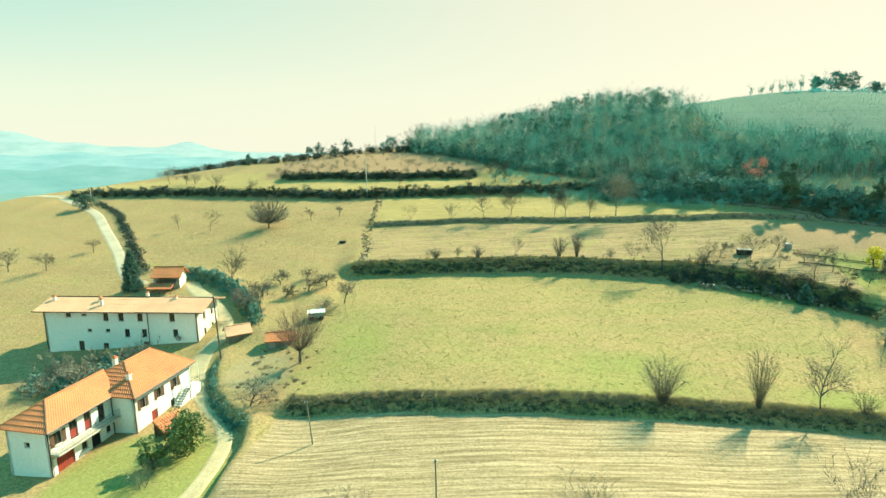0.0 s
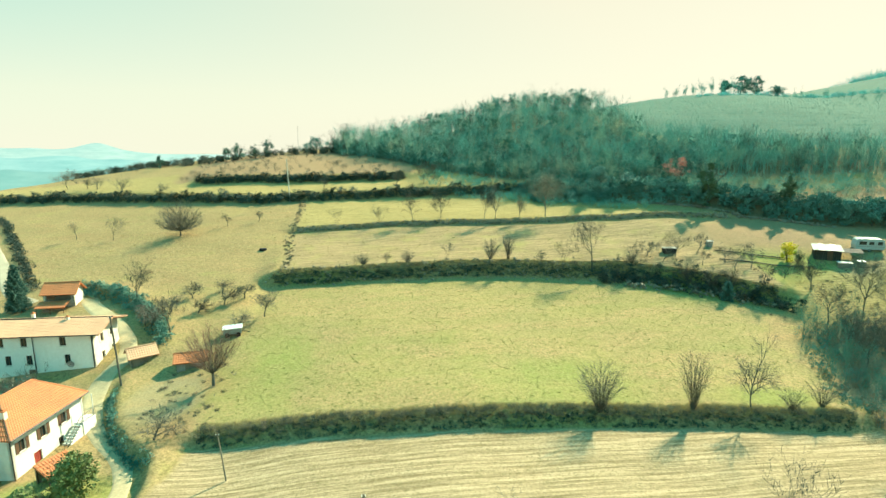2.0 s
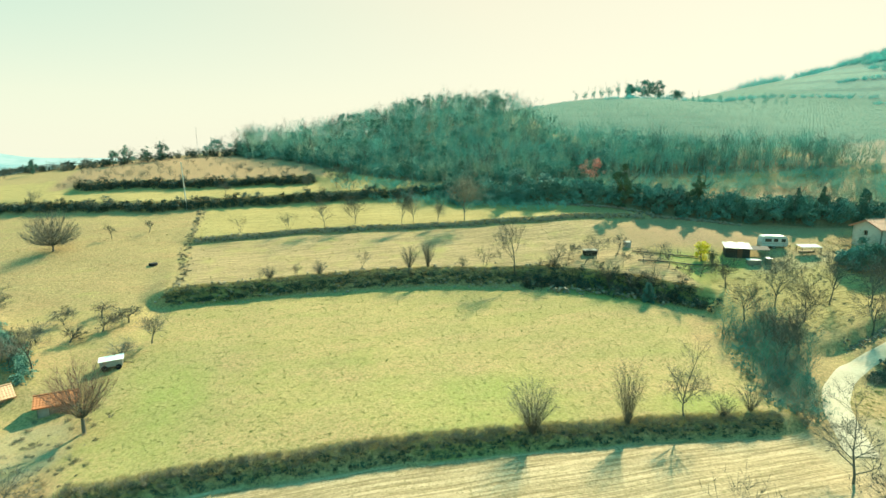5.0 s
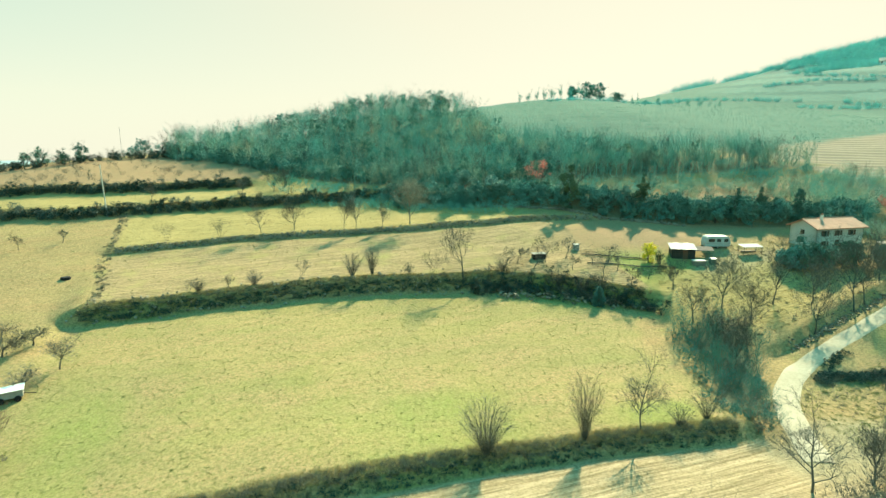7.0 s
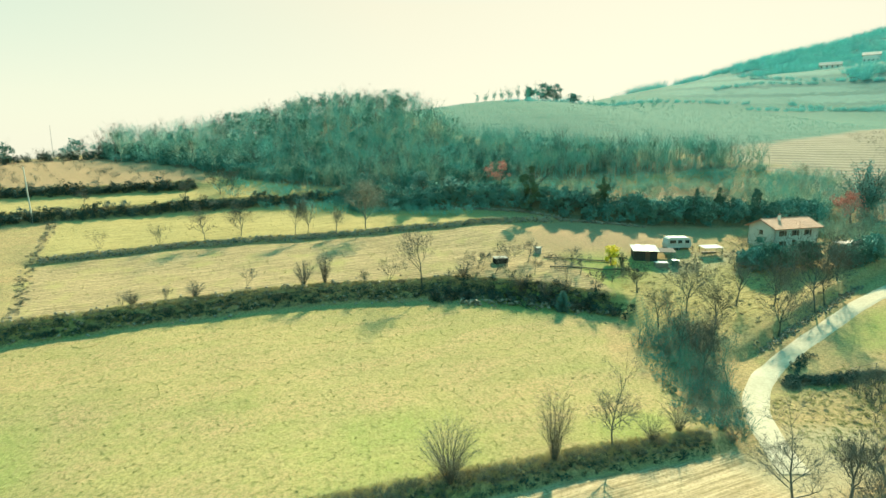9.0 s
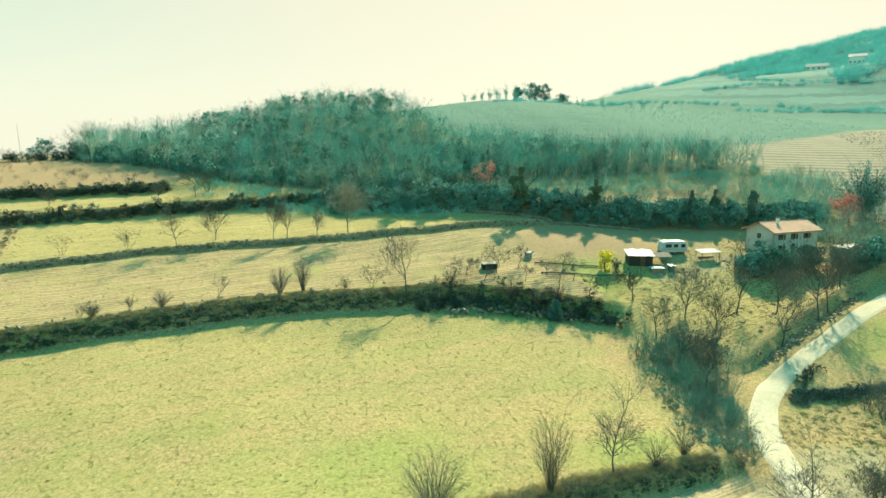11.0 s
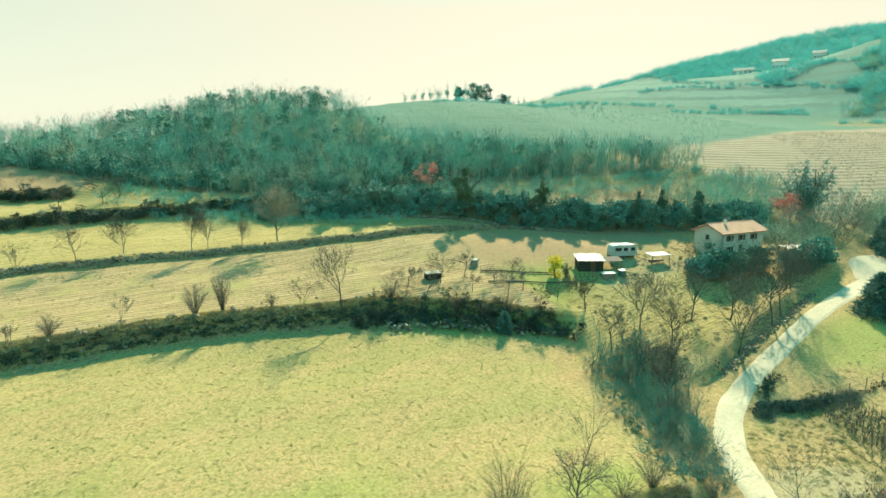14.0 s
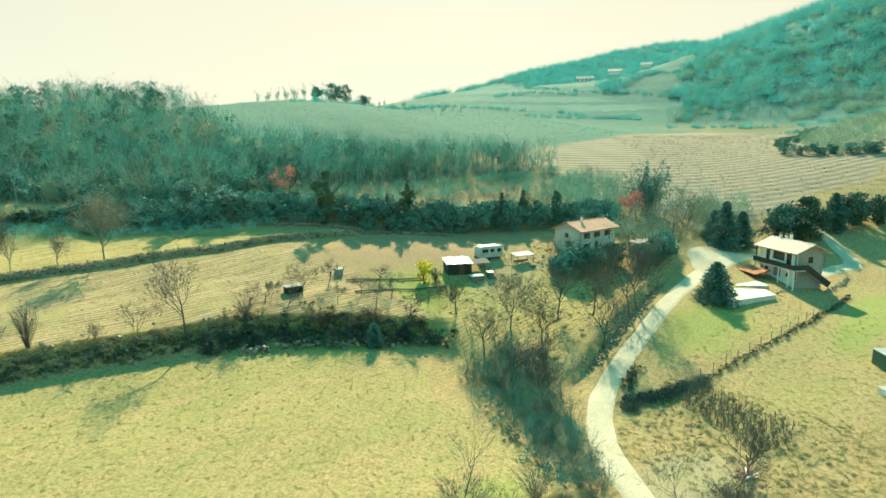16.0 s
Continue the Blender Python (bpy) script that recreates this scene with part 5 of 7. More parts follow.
def chimney(parent, x, y, z, h, w=0.5, cap=None):
    c = new("chimney")
    c.parent = parent
    block("stack", (x - w / 2, y - w / 2, z - 0.6), (x + w / 2, y + w / 2, z + h), M_CREAM, c)
    block("cap", (x - w / 2 - 0.08, y - w / 2 - 0.08, z + h + 0.002), (x + w / 2 + 0.08, y + w / 2 + 0.08, z + h + 0.09), cap or M_TILE, c)
    block("pot", (x - w / 4, y - w / 4, z + h + 0.092), (x + w / 4, y + w / 4, z + h + 0.3), M_TILE, c)
    return c


def ridge(parent, a, b, material, r=0.11):
    return rod("ridge", [a, Vector(a).lerp(Vector(b), 0.5), b], r, material, parent, 6)


def downpipe(parent, x, y, z0, z1):
    return rod("downpipe", [(x, y, z0), (x, y, z1)], 0.06, M_IRON, parent, 6)


def railing(parent, a, b, h, gap, material, name="railing", rail=0.025):
    """Two rails and thin balusters."""
    r = new(name)
    r.parent = parent
    a, b = Vector(a), Vector(b)
    up = Vector((0, 0, h))
    rod("rail", [a + up, b + up], rail, material, r, 5)
    rod("rail", [a + up * 0.12, b + up * 0.12], rail * 0.8, material, r, 5)
    n = max(2, int((b - a).length / gap))
    for k in range(n + 1):
        p = a.lerp(b, k / n)
        rod("baluster", [p, p + up], 0.014, material, r, 4)
    return r


# ---- near farmhouse: an L of two hipped blocks ----


def near_farmhouse():
    h = thing("farmhouse", "white plaster farmhouse with orange tiled hip roofs and balcony", "house")
    h.matrix_basis = pose(-41.6, 54.0, -2.5, 0, 0, 79)
    # local x runs along the front, local -y is the front
    E = 5.5
    fr = [(0.7, 3.0, 0.05, 2.2), (4.0, 4.8, 0.9, 1.8), (5.4, 6.7, 0.05, 2.2), (7.6, 8.3, 1.0, 1.9),
          (0.7, 1.7, 3.3, 4.8), (2.7, 3.8, 2.85, 5.0), (4.7, 5.7, 2.85, 5.0), (6.7, 7.7, 2.85, 5.0)]
    _, at, u, n = wall(h, (0, 0), (8.8, 0), -1, E, fr)
    door(h, at, *fr[0], M_REDDOOR, "garage_door", 8)
    window(h, at, u, n, *fr[1])
    door(h, at, *fr[2], M_DARK, "garage_door", 6)
    window(h, at, u, n, *fr[3])
    window(h, at, u, n, *fr[4], shutters=M_BROWN)
    for k in (5, 6, 7):
        window(h, at, u, n, *fr[k], door=True, name="balcony_door")
        if k < 7:
            a, b = fr[k][0] + 0.08, fr[k][1] - 0.08
            poly("door_panel", [at(a, 2.95, 0.13), at(b, 2.95, 0.13), at(b, 4.0, 0.13), at(a, 4.0, 0.13)], [(0, 1, 2, 3)], M_REDDOOR, h)
    wall(h, (0, 5.3), (0, 0), -1, E, [(2.2, 2.9, 3.2, 3.9)])
    wall(h, (19.4, 5.3), (0, 5.3), -1, E)
    # the wider block
    wall(h, (8.8, 0), (8.8, -3.1), -1, E)
    wf = [(1.0, 1.9, 3.3, 4.6), (3.9, 4.8, 3.3, 4.6), (7.0, 7.9, 3.3, 4.6), (2.7, 3.8, 0.05, 2.2), (6.3, 7.1, 0.9, 2.0)]
    _, at2, u2, n2 = wall(h, (8.8, -3.1), (19.4, -3.1), -1, E, wf)
    for k in (0, 1, 2):
        window(h, at2, u2, n2, *wf[k], shutters=M_BROWN)
    door(h, at2, *wf[3], M_REDDOOR, "front_door", 5)
    window(h, at2, u2, n2, *wf[4])
    _, at3, u3, n3 = wall(h, (19.4, -3.1), (19.4, 5.3), -1, E, [(2.5, 3.4, 3.3, 4.6), (5.4, 6.3, 3.3, 4.6)])
    window(h, at3, u3, n3, 2.5, 3.4, 3.3, 4.6)
    window(h, at3, u3, n3, 5.4, 6.3, 3.3, 4.6)
    o, z0, zr = 0.55, E - 0.05, E + 2.0
    a0, a1, r0, r1 = (-o, -o, z0), (9.4, -o, z0), (2.6, 2.65, zr), (11.0, 2.65, zr)
    tiled(h, a0, a1, r1, r0, M_TILE)
    tiled(h, (9.4, 5.3 + o, z0), (-o, 5.3 + o, z0), r0, r1, M_TILE)
    tiled(h, (-o, 5.3 + o, z0), a0, r0, r0, M_TILE, course=0.55, lap=0.10)
    b0, b1, b2, b3 = (8.3, -3.1 - o, z0), (19.9, -3.1 - o, z0), (19.9, 5.3 + o, z0), (8.3, 5.3 + o, z0)
    q0, q1 = (12.6, 1.1, zr + 0.5), (17.4, 1.1, zr + 0.5)
    tiled(h, b0, b1, q1, q0, M_TILE)
    tiled(h, b1, b2, q1, q1, M_TILE)
    tiled(h, b2, b3, q0, q1, M_TILE)
    tiled(h, b3, b0, q0, q0, M_TILE, course=0.55, lap=0.10)
    for a, b in ((a0, r0), ((-o, 5.3 + o, z0), r0), (r0, r1), (b0, q0), (b3, q0), (q0, q1), (b1, q1), (b2, q1)):
        ridge(h, a, b, M_BROWN if a in (a0, b0) else M_TILE)
    slab("balcony", [(0.05, -1.15, 2.8), (8.75, -1.15, 2.8), (8.75, -0.01, 2.8), (0.05, -0.01, 2.8)], 0.16, M_CONC, h)
    railing(h, (0.08, -1.1, 2.8), (8.7, -1.1, 2.8), 1.0, 0.22, M_IRON)
    railing(h, (0.08, -1.1, 2.8), (0.08, -0.05, 2.8), 1.0, 0.22, M_IRON)
    for x in (0.35, 2.3, 4.25, 6.2, 8.2):
        rod("bracket", [(x, -1.0, 2.62), (x, -0.02, 2.1)], 0.05, M_CONC, h, 4)
    for x, y in ((0.08, 0.06), (8.7, -0.1), (8.75, -3.18)):
        downpipe(h, x - 0.12, y - 0.1, 0, E)
    rod("gutter", [(-o, -o - 0.06, z0 - 0.02), (9.2, -o - 0.06, z0 - 0.02)], 0.07, M_IRON, h)
    rod("gutter", [(8.3, -3.1 - o - 0.06, z0 - 0.02), (19.9, -3.1 - o - 0.06, z0 - 0.02)], 0.07, M_IRON, h)
    chimney(h, 10.6, -1.2, E + 1.1, 0.9)
    chimney(h, 12.9, 2.6, E + 1.9, 0.9)
    # outside stair to the upper landing at the far end
    st = new("stair")
    st.parent = h
    for k in range(12):
        x = 13.6 + k * 0.3
        block("step", (x, -4.5, -0.6), (x + 0.295, -3.45, 0.22 + k * 0.215), M_PLASTER, st, bevel=0.01)
    block("landing", (17.2, -4.6, -0.6), (19.4, -3.45, 2.78), M_PLASTER, st)
    railing(h, (17.2, -4.55, 2.78), (19.4, -4.55, 2.78), 0.95, 0.2, M_IRON)
    railing(h, (13.7, -4.45, 0.35), (17.2, -4.45, 2.78), 0.9, 0.25, M_IRON)
    for k, (x, y) in enumerate(((17.4, -4.5), (19.2, -4.5))):
        rod("post", [(x, y, 2.78), (x, y, E)], 0.06, M_PLASTER, h)
    slab("pavement", [(-1.3, -1.5, 0.03), (8.8, -1.5, 0.12), (8.8, -0.01, 0.12), (-1.3, -0.01, 0.03)], 0.4, M_CONC, h)
    slab("pavement", [(8.8, -4.4, 0.1), (13.5, -4.4, 0.18), (13.5, -3.11, 0.18), (8.8, -3.11, 0.1)], 0.4, M_CONC, h)
    return h


near_farmhouse()

# ---- long white farmhouse behind it ----


def long_farmhouse():
    h = thing("farmhouse", "long tall white farmhouse with a pale tiled gable roof", "house")
    h.matrix_basis = pose(-64.2, 86.4, -1.2, 0, 0, -2)
    L, D, E, R = 25.0, 7.4, 7.4, 8.4
    W = []
    for px in (3.6, 9.7, 12.2, 15.3, 20.5):
        W.append((px, px + 0.85, 5.6 if px > 4 else 6.2, 6.9))
    for px in (13.0, 15.8, 20.9):
        W.append((px, px + 0.8, 2.9, 4.3))
    W += [(6.2, 7.0, 6.45, 6.75), (6.9, 7.6, 3.75, 4.25), (9.9, 10.6, 3.75, 4.25), (15.9, 16.8, 0.1, 2.2), (5.2, 6.1, 0.1, 2.2), (9.2, 10.1, 0.8, 1.9)]
    _, at, u, n = wall(h, (0, 0), (L, 0), -2, E, W)
    for k, w in enumerate(W):
        if k in (11, 12):
            door(h, at, *w, M_BROWN, "door", 4)
        else:
            window(h, at, u, n, *w)
    G = [(2.0, 2.8, 5.3, 6.5), (4.8, 5.6, 5.3, 6.5), (2.0, 2.8, 2.6, 3.8), (4.9, 5.6, 2.6, 3.8)]
    _, at2, u2, n2 = wall(h, (L, 0), (L, D), -2, E, G, gable=R, material=M_CREAM)
    for w in G:
        window(h, at2, u2, n2, *w, shutters=M_CREAM)
    wall(h, (L, D), (0, D), -2, E)
    wall(h, (0, D), (0, 0), -2, E, gable=R)
    o, s = 0.8, (R - E) / (D / 2)
    z = E - o * s + 0.12
    for x0, x1, dz in ((-1.2, 15.6, 0.0), (15.6, L + 1.3, 0.06)):
        tiled(h, (x0, -o, z + dz), (x1, -o, z + dz), (x1, D / 2, R + 0.12 + dz), (x0, D / 2, R + 0.12 + dz), M_TILEP)
        tiled(h, (x1, D + o, z + dz), (x0, D + o, z + dz), (x0, D / 2, R + 0.12 + dz), (x1, D / 2, R + 0.12 + dz), M_TILEP)
    ridge(h, (-1.2, D / 2, R + 0.16), (L + 1.3, D / 2, R + 0.2), M_BROWN)
    rod("gutter", [(-1.2, -o - 0.07, z), (L + 1.3, -o - 0.07, z)], 0.07, M_IRON, h)
    for x in (17.0, 0.1, L - 0.1):
        downpipe(h, x, -0.12, 0, E)
    for x, y in ((0.2, 2.6), (8.0, 2.4), (9.0, 1.2), (14.2, 5.4), (20.2, 3.2)):
        chimney(h, x, y, E + 1.0, 0.45, 0.4)
    for k in range(7):
        rod("rafter_end", [(L + 1.2, 0.3 + k * 1.13, E + (R - E) * (1 - abs(0.3 + k * 1.13 - D / 2) / (D / 2)) - 0.1), (L + 0.1, 0.3 + k * 1.13, E + (R - E) * (1 - abs(0.3 + k * 1.13 - D / 2) / (D / 2)) - 0.1)], 0.06, M_BROWN, h, 4)
    d = new("satellite_dish")
    d.parent = h
    w = Wood()
    ring = 10
    for r, dep in ((0.0, 0.0), (0.3, 0.04), (0.5, 0.12)):
        for k in range(ring):
            g = 2 * math.pi * k / ring
            w.v.append(Vector((21.9 + math.cos(g) * r, -0.35 - dep, 3.0 + math.sin(g) * r)))
    for q in range(2):
        for k in range(ring):
            a, b = q * ring + k, q * ring + (k + 1) % ring
            w.f.append((a, b, b + ring, a + ring))
    part("dish", w.mesh("dish"), M_METAL, d)
    rod("arm", [(21.9, 0, 2.6), (21.9, -0.35, 3.0), (21.9, -0.75, 3.0)], 0.025, M_IRON, d, 5)
    return h


long_farmhouse()


def barn():
    h = thing("barn", "small old barn with orange tiled roof and lean-to", "barn")
    h.matrix_basis = pose(-57.2, 107.4, 3.0, 0, 0, 3)
    wall(h, (0, 0), (5.0, 0), -1, 3.4, [(0.5, 4.4, 2.1, 3.2)], M_GREYPL)
    wall(h, (5.0, 0), (5.0, 3.6), -1, 3.4, gable=4.9, material=M_CREAM)
    wall(h, (5.0, 3.6), (0, 3.6), -1, 3.4, material=M_CREAM)
    wall(h, (0, 3.6), (0, 0), -1, 3.4, gable=4.9, material=M_CREAM)
    tiled(h, (-0.4, -0.5, 3.3), (5.5, -0.5, 3.3), (5.5, 1.8, 5.0), (-0.4, 1.8, 5.0), M_TILE)
    tiled(h, (5.5, 4.1, 3.3), (-0.4, 4.1, 3.3), (-0.4, 1.8, 5.0), (5.5, 1.8, 5.0), M_TILE)
    ridge(h, (-0.4, 1.8, 5.05), (5.5, 1.8, 5.05), M_TILE)
    tiled(h, (-0.5, -2.4, 1.5), (4.2, -2.4, 1.5), (4.2, -0.1, 2.15), (-0.5, -0.1, 2.15), M_TILE)
    for x in (-0.3, 1.9, 4.0):
        rod("post", [(x, -2.2, -1), (x, -2.2, 1.45)], 0.08, M_BROWN, h)
    block("log_stack", (0.2, -1.2, -0.6), (3.6, -0.35, 0.9), M_GREYWOOD, h)
    return h


barn()


def small_hut(x, y, turn, w, d, eave, top, roof_mat, label, wall_mat):
    h = thing("shed", label, "shed")
    h.matrix_basis = pose(x, y, gz(x, y), 0, 0, turn)
    wall(h, (0, 0), (w, 0), -1.2, eave, [(w * 0.3, w * 0.7, 0.0, eave - 0.25)], wall_mat, 0.2)
    wall(h, (w, 0), (w, d), -1.2, eave, gable=top, material=wall_mat, thick=0.2)
    wall(h, (w, d), (0, d), -1.2, eave, material=wall_mat, thick=0.2)
    wall(h, (0, d), (0, 0), -1.2, eave, gable=top, material=wall_mat, thick=0.2)
    e = eave - 0.12
    tiled(h, (-0.4, -0.4, e), (w + 0.4, -0.4, e), (w + 0.4, d / 2, top + 0.06), (-0.4, d / 2, top + 0.06), roof_mat)
    tiled(h, (w + 0.4, d + 0.4, e), (-0.4, d + 0.4, e), (-0.4, d / 2, top + 0.06), (w + 0.4, d / 2, top + 0.06), roof_mat)
    ridge(h, (-0.4, d / 2, top + 0.1), (w + 0.4, d / 2, top + 0.1), roof_mat)
    door_at = new("door")
    door_at.parent = h
    for k in range(4):
        a = w * 0.3 + k * w * 0.1
        block("board", (a + 0.01, 0.08, 0), (a + w * 0.1 - 0.01, 0.12, eave - 0.28), M_GREYWOOD, door_at, bevel=0)
    return h


small_hut(-33.6, 83.6, 32, 3.2, 2.8, 1.5, 2.4, M_TILEP, "low hut with a pale tiled roof beside the lane", M_GREYWOOD)
small_hut(-26.6, 80.6, 12, 3.6, 2.6, 1.5, 2.2, M_TILE, "small brick shed with a red tiled roof below the orchard", M_GREYPL)


def lean_roof():
    h = thing("woodshed", "low woodshed with a striped tiled roof beside the laurels", "shed")
    h.matrix_basis = pose(-33.6, 60.6, gz(-33, 61.5), 0, 0, 60)
    tiled(h, (-0.2, -1.6, 1.1), (3.2, -1.6, 1.1), (3.2, 0.6, 2.0), (-0.2, 0.6, 2.0), M_TILE, course=0.5, lap=0.1)
    for x in (0, 1.5, 3.0):
        rod("post", [(x, -1.4, -0.6), (x, -1.4, 1.05)], 0.06, M_BROWN, h)
        rod("post", [(x, 0.4, -0.6), (x, 0.4, 1.85)], 0.06, M_BROWN, h)
    block("back_wall", (-0.1, 0.45, -0.6), (3.1, 0.55, 1.8), M_GREYWOOD, h)
    return h


lean_roof()


def tarp_trailer():
    h = thing("trailer", "old farm trailer under a white tarpaulin in rough grass", "trailer")
    h.matrix_basis = pose(-22.2, 88.4, gz(-21, 89), 0, 0, 12)
    block("body", (0, 0, 0.45), (2.6, 1.6, 1.25), M_GREYPL, h)
    slab("tarpaulin", [(-0.15, -0.15, 1.34), (2.75, -0.15, 1.42), (2.75, 1.75, 1.5), (-0.15, 1.75, 1.36)], 0.09, M_WHITE, h)
    for x in (0.5, 2.1):
        for y in (-0.08, 1.68):
            rod("wheel", [(x, y - 0.08, 0.35), (x, y + 0.08, 0.35)], 0.36, M_DARK, h, 10)
    rod("drawbar", [(2.6, 0.8, 0.6), (3.8, 0.8, 0.35)], 0.05, M_IRON, h, 5)
    return h


tarp_trailer()

def stones(name, pts, per_m, size, height, width, label, seed):
    """A low dry-stone wall: irregular stones heaped along a line."""
    rng = random.Random(seed)
    p = np.array(pts, float)
    s = np.r_[0, np.cumsum(np.hypot(*np.diff(p, axis=0).T))]
    v, f = [], []
    for k in range(int(s[-1] * per_m)):
        t = rng.uniform(0, s[-1])
        x, y = float(np.interp(t, s, p[:, 0])) + rng.gauss(0, width), float(np.interp(t, s, p[:, 1])) + rng.gauss(0, width)
        z = gz(x, y) + rng.uniform(-0.1, height)
        m = pose(x, y, z, rng.uniform(0, 40), rng.uniform(0, 40), rng.uniform(0, 180))
        a, b, c = (size * rng.uniform(0.5, 1.2) for _ in range(3))
        base = len(v)
        for i in (-1, 1):
            for j in (-1, 1):
                for q in (-1, 1):
                    v.append(m @ Vector((i * a * rng.uniform(0.7, 1), j * b * rng.uniform(0.7, 1), q * c * 0.6)))
        f += [tuple(base + i for i in q) for q in ((0, 1, 3, 2), (4, 6, 7, 5), (0, 4, 5, 1), (2, 3, 7, 6), (0, 2, 6, 4), (1, 5, 7, 3))]
    me = bpy.data.meshes.new(name)
    me.from_pydata([tuple(q) for q in v], [], f)
    me.materials.append(M_STONE)
    return tagged(new(name, me), label, "wall", kind="stuff")


# ---- villa at the bend of the lane ----


def villa():
    h = thing("villa", "white villa with a pale gable roof, balcony and stair", "house")
    # local x along the front (away from the near corner), local y into the house, mirrored order keeps the outside right
    h.matrix_basis = pose(127.4, 62.2, 8.6, 0, 0, 232.3)
    L, D, B, E, R = 8.4, 5.0, 3.1, 6.1, 7.2
    F = [(0.9, 1.7, 1.4, 2.3), (3.3, 5.1, 1.1, 2.7), (6.2, 6.9, 1.5, 2.1), (1.2, 2.2, B + 0.05, 5.4), (2.9, 5.7, B + 0.9, 5.4), (6.1, 7.3, B + 0.05, 5.4)]
    _, at, u, n = wall(h, (0, 0), (L, 0), -1.5, E, F)
    window(h, at, u, n, *F[0], shutters=M_TAR)
    door(h, at, *F[1], M_GREYPL, "garage_door", 8)
    window(h, at, u, n, *F[2])
    for k in (3, 5):
        window(h, at, u, n, *F[k], door=True, name="balcony_door")
    window(h, at, u, n, *F[4])
    G = [(2.2, 3.1, 4.0, 5.1)]
    # white gable wall given grey plaster to paint in its shade
    _, at2, u2, n2 = wall(h, (L, 0), (L, D), -1.5, E, G, gable=R, material=M_GREYPL)
    window(h, at2, u2, n2, *G[0])
    wall(h, (L, D), (0, D), -1.5, E)
    wall(h, (0, D), (0, 0), -1.5, E, gable=R)
    o, s = 1.0, (R - E) / (D / 2)
    z = E - o * s + 0.12
    tiled(h, (-0.9, -o, z), (L + 0.9, -o, z), (L + 0.9, D / 2, R + 0.12), (-0.9, D / 2, R + 0.12), M_SLATE)
    tiled(h, (L + 0.9, D + o, z), (-0.9, D + o, z), (-0.9, D / 2, R + 0.12), (L + 0.9, D / 2, R + 0.12), M_SLATE)
    ridge(h, (-0.9, D / 2, R + 0.14), (L + 0.9, D / 2, R + 0.14), M_SLATE)
    for x, y in ((1.2, 2.6), (2.2, 2.9), (1.6, 4.4)):
        chimney(h, x, y, E + 1.0, 0.8, 0.4, M_TAR)
    # balcony round the corner with dark boarded rail
    slab("balcony", [(-0.4, -1.2, B), (L + 1.1, -1.2, B), (L + 1.1, -0.01, B), (-0.4, -0.01, B)], 0.16, M_CONC, h)
    block("balcony_rail", (-0.4, -1.2, B + 0.01), (L + 1.1, -1.13, B + 0.85), M_TAR, h)
    slab("balcony", [(L + 0.01, 0.01, B), (L + 1.1, 0.01, B), (L + 1.1, 1.7, B), (L + 0.01, 1.7, B)], 0.16, M_CONC, h)
    block("balcony_rail", (L + 1.03, -1.12, B + 0.01), (L + 1.1, 1.4, B + 0.85), M_TAR, h)
    for x in (0.2, 2.4, 5.9, L - 0.2, L + 1.0):
        rod("post", [(x, -1.1, -1), (x, -1.1, B - 0.16)], 0.09, M_PLASTER, h)
    for x in (0.2, L - 0.1):
        rod("post", [(x, -1.05, B + 0.01), (x, -1.05, E - 0.2)], 0.07, M_TAR, h)
    st = new("stair")
    st.parent = h
    for k in range(15):
        y = 1.5 + k * 0.29
        zz = B - 0.2 * (k + 1)
        block("step", (L + 0.05, y, zz - 0.1), (L + 1.05, y + 0.3, zz), M_CONC, st, bevel=0)
    slab("stair_side", [(L + 1.06, 1.4, B + 0.8), (L + 1.12, 1.4, B + 0.8), (L + 1.12, 5.9, 0.85), (L + 1.06, 5.9, 0.85)], 0.95, M_TAR, st)
    # porch roof over the terrace at the front corner
    pr = new("porch")
    pr.parent = h
    tiled(pr, (-1.2, -4.2, 1.5), (4.4, -4.2, 1.5), (4.4, -1.3, 2.2), (-1.2, -1.3, 2.2), M_TILE)
    for x in (-1.0, 1.6, 4.2):
        rod("post", [(x, -4.0, -1.2), (x, -4.0, 1.45)], 0.07, M_TAR, pr)
    return h


villa()
PATIO = [(105.7, 60.0, 8.75), (113.9, 56.2, 8.8), (116.2, 58.4, 8.9), (113.3, 62.2, 8.95), (106.6, 63.2, 8.85)]
pt = tagged(poly("patio", PATIO + [(x, y, z - 1.6) for x, y, z in PATIO],
                 [(0, 1, 2, 3, 4), (0, 5, 6, 1), (1, 6, 7, 2), (2, 7, 8, 3), (3, 8, 9, 4), (4, 9, 5, 0)], M_CONC, None), "raised pale concrete patio in front of the villa", "patio", kind="structure")
TERRACE = [(114.8, 62.2, 9.15), (118.6, 58.4, 9.1), (120.8, 60.8, 9.15), (117.2, 64.2, 9.2)]
tagged(poly("terrace", TERRACE + [(x, y, z - 1.4) for x, y, z in TERRACE], [(0, 1, 2, 3), (0, 4, 5, 1), (1, 5, 6, 2), (2, 6, 7, 3), (3, 7, 4, 0)], M_CONC, None), "pale paved terrace under the villa's porch", "terrace", kind="structure")
stones("garden_steps", [(116.8, 56.9), (121.5, 55.6), (127, 54.9), (132, 54.6)], 5, 0.2, 0.05, 0.1, "line of pale stepping stones along the villa's lawn", 8)

# ---- old house above the lane, shack, caravan and sheds ----


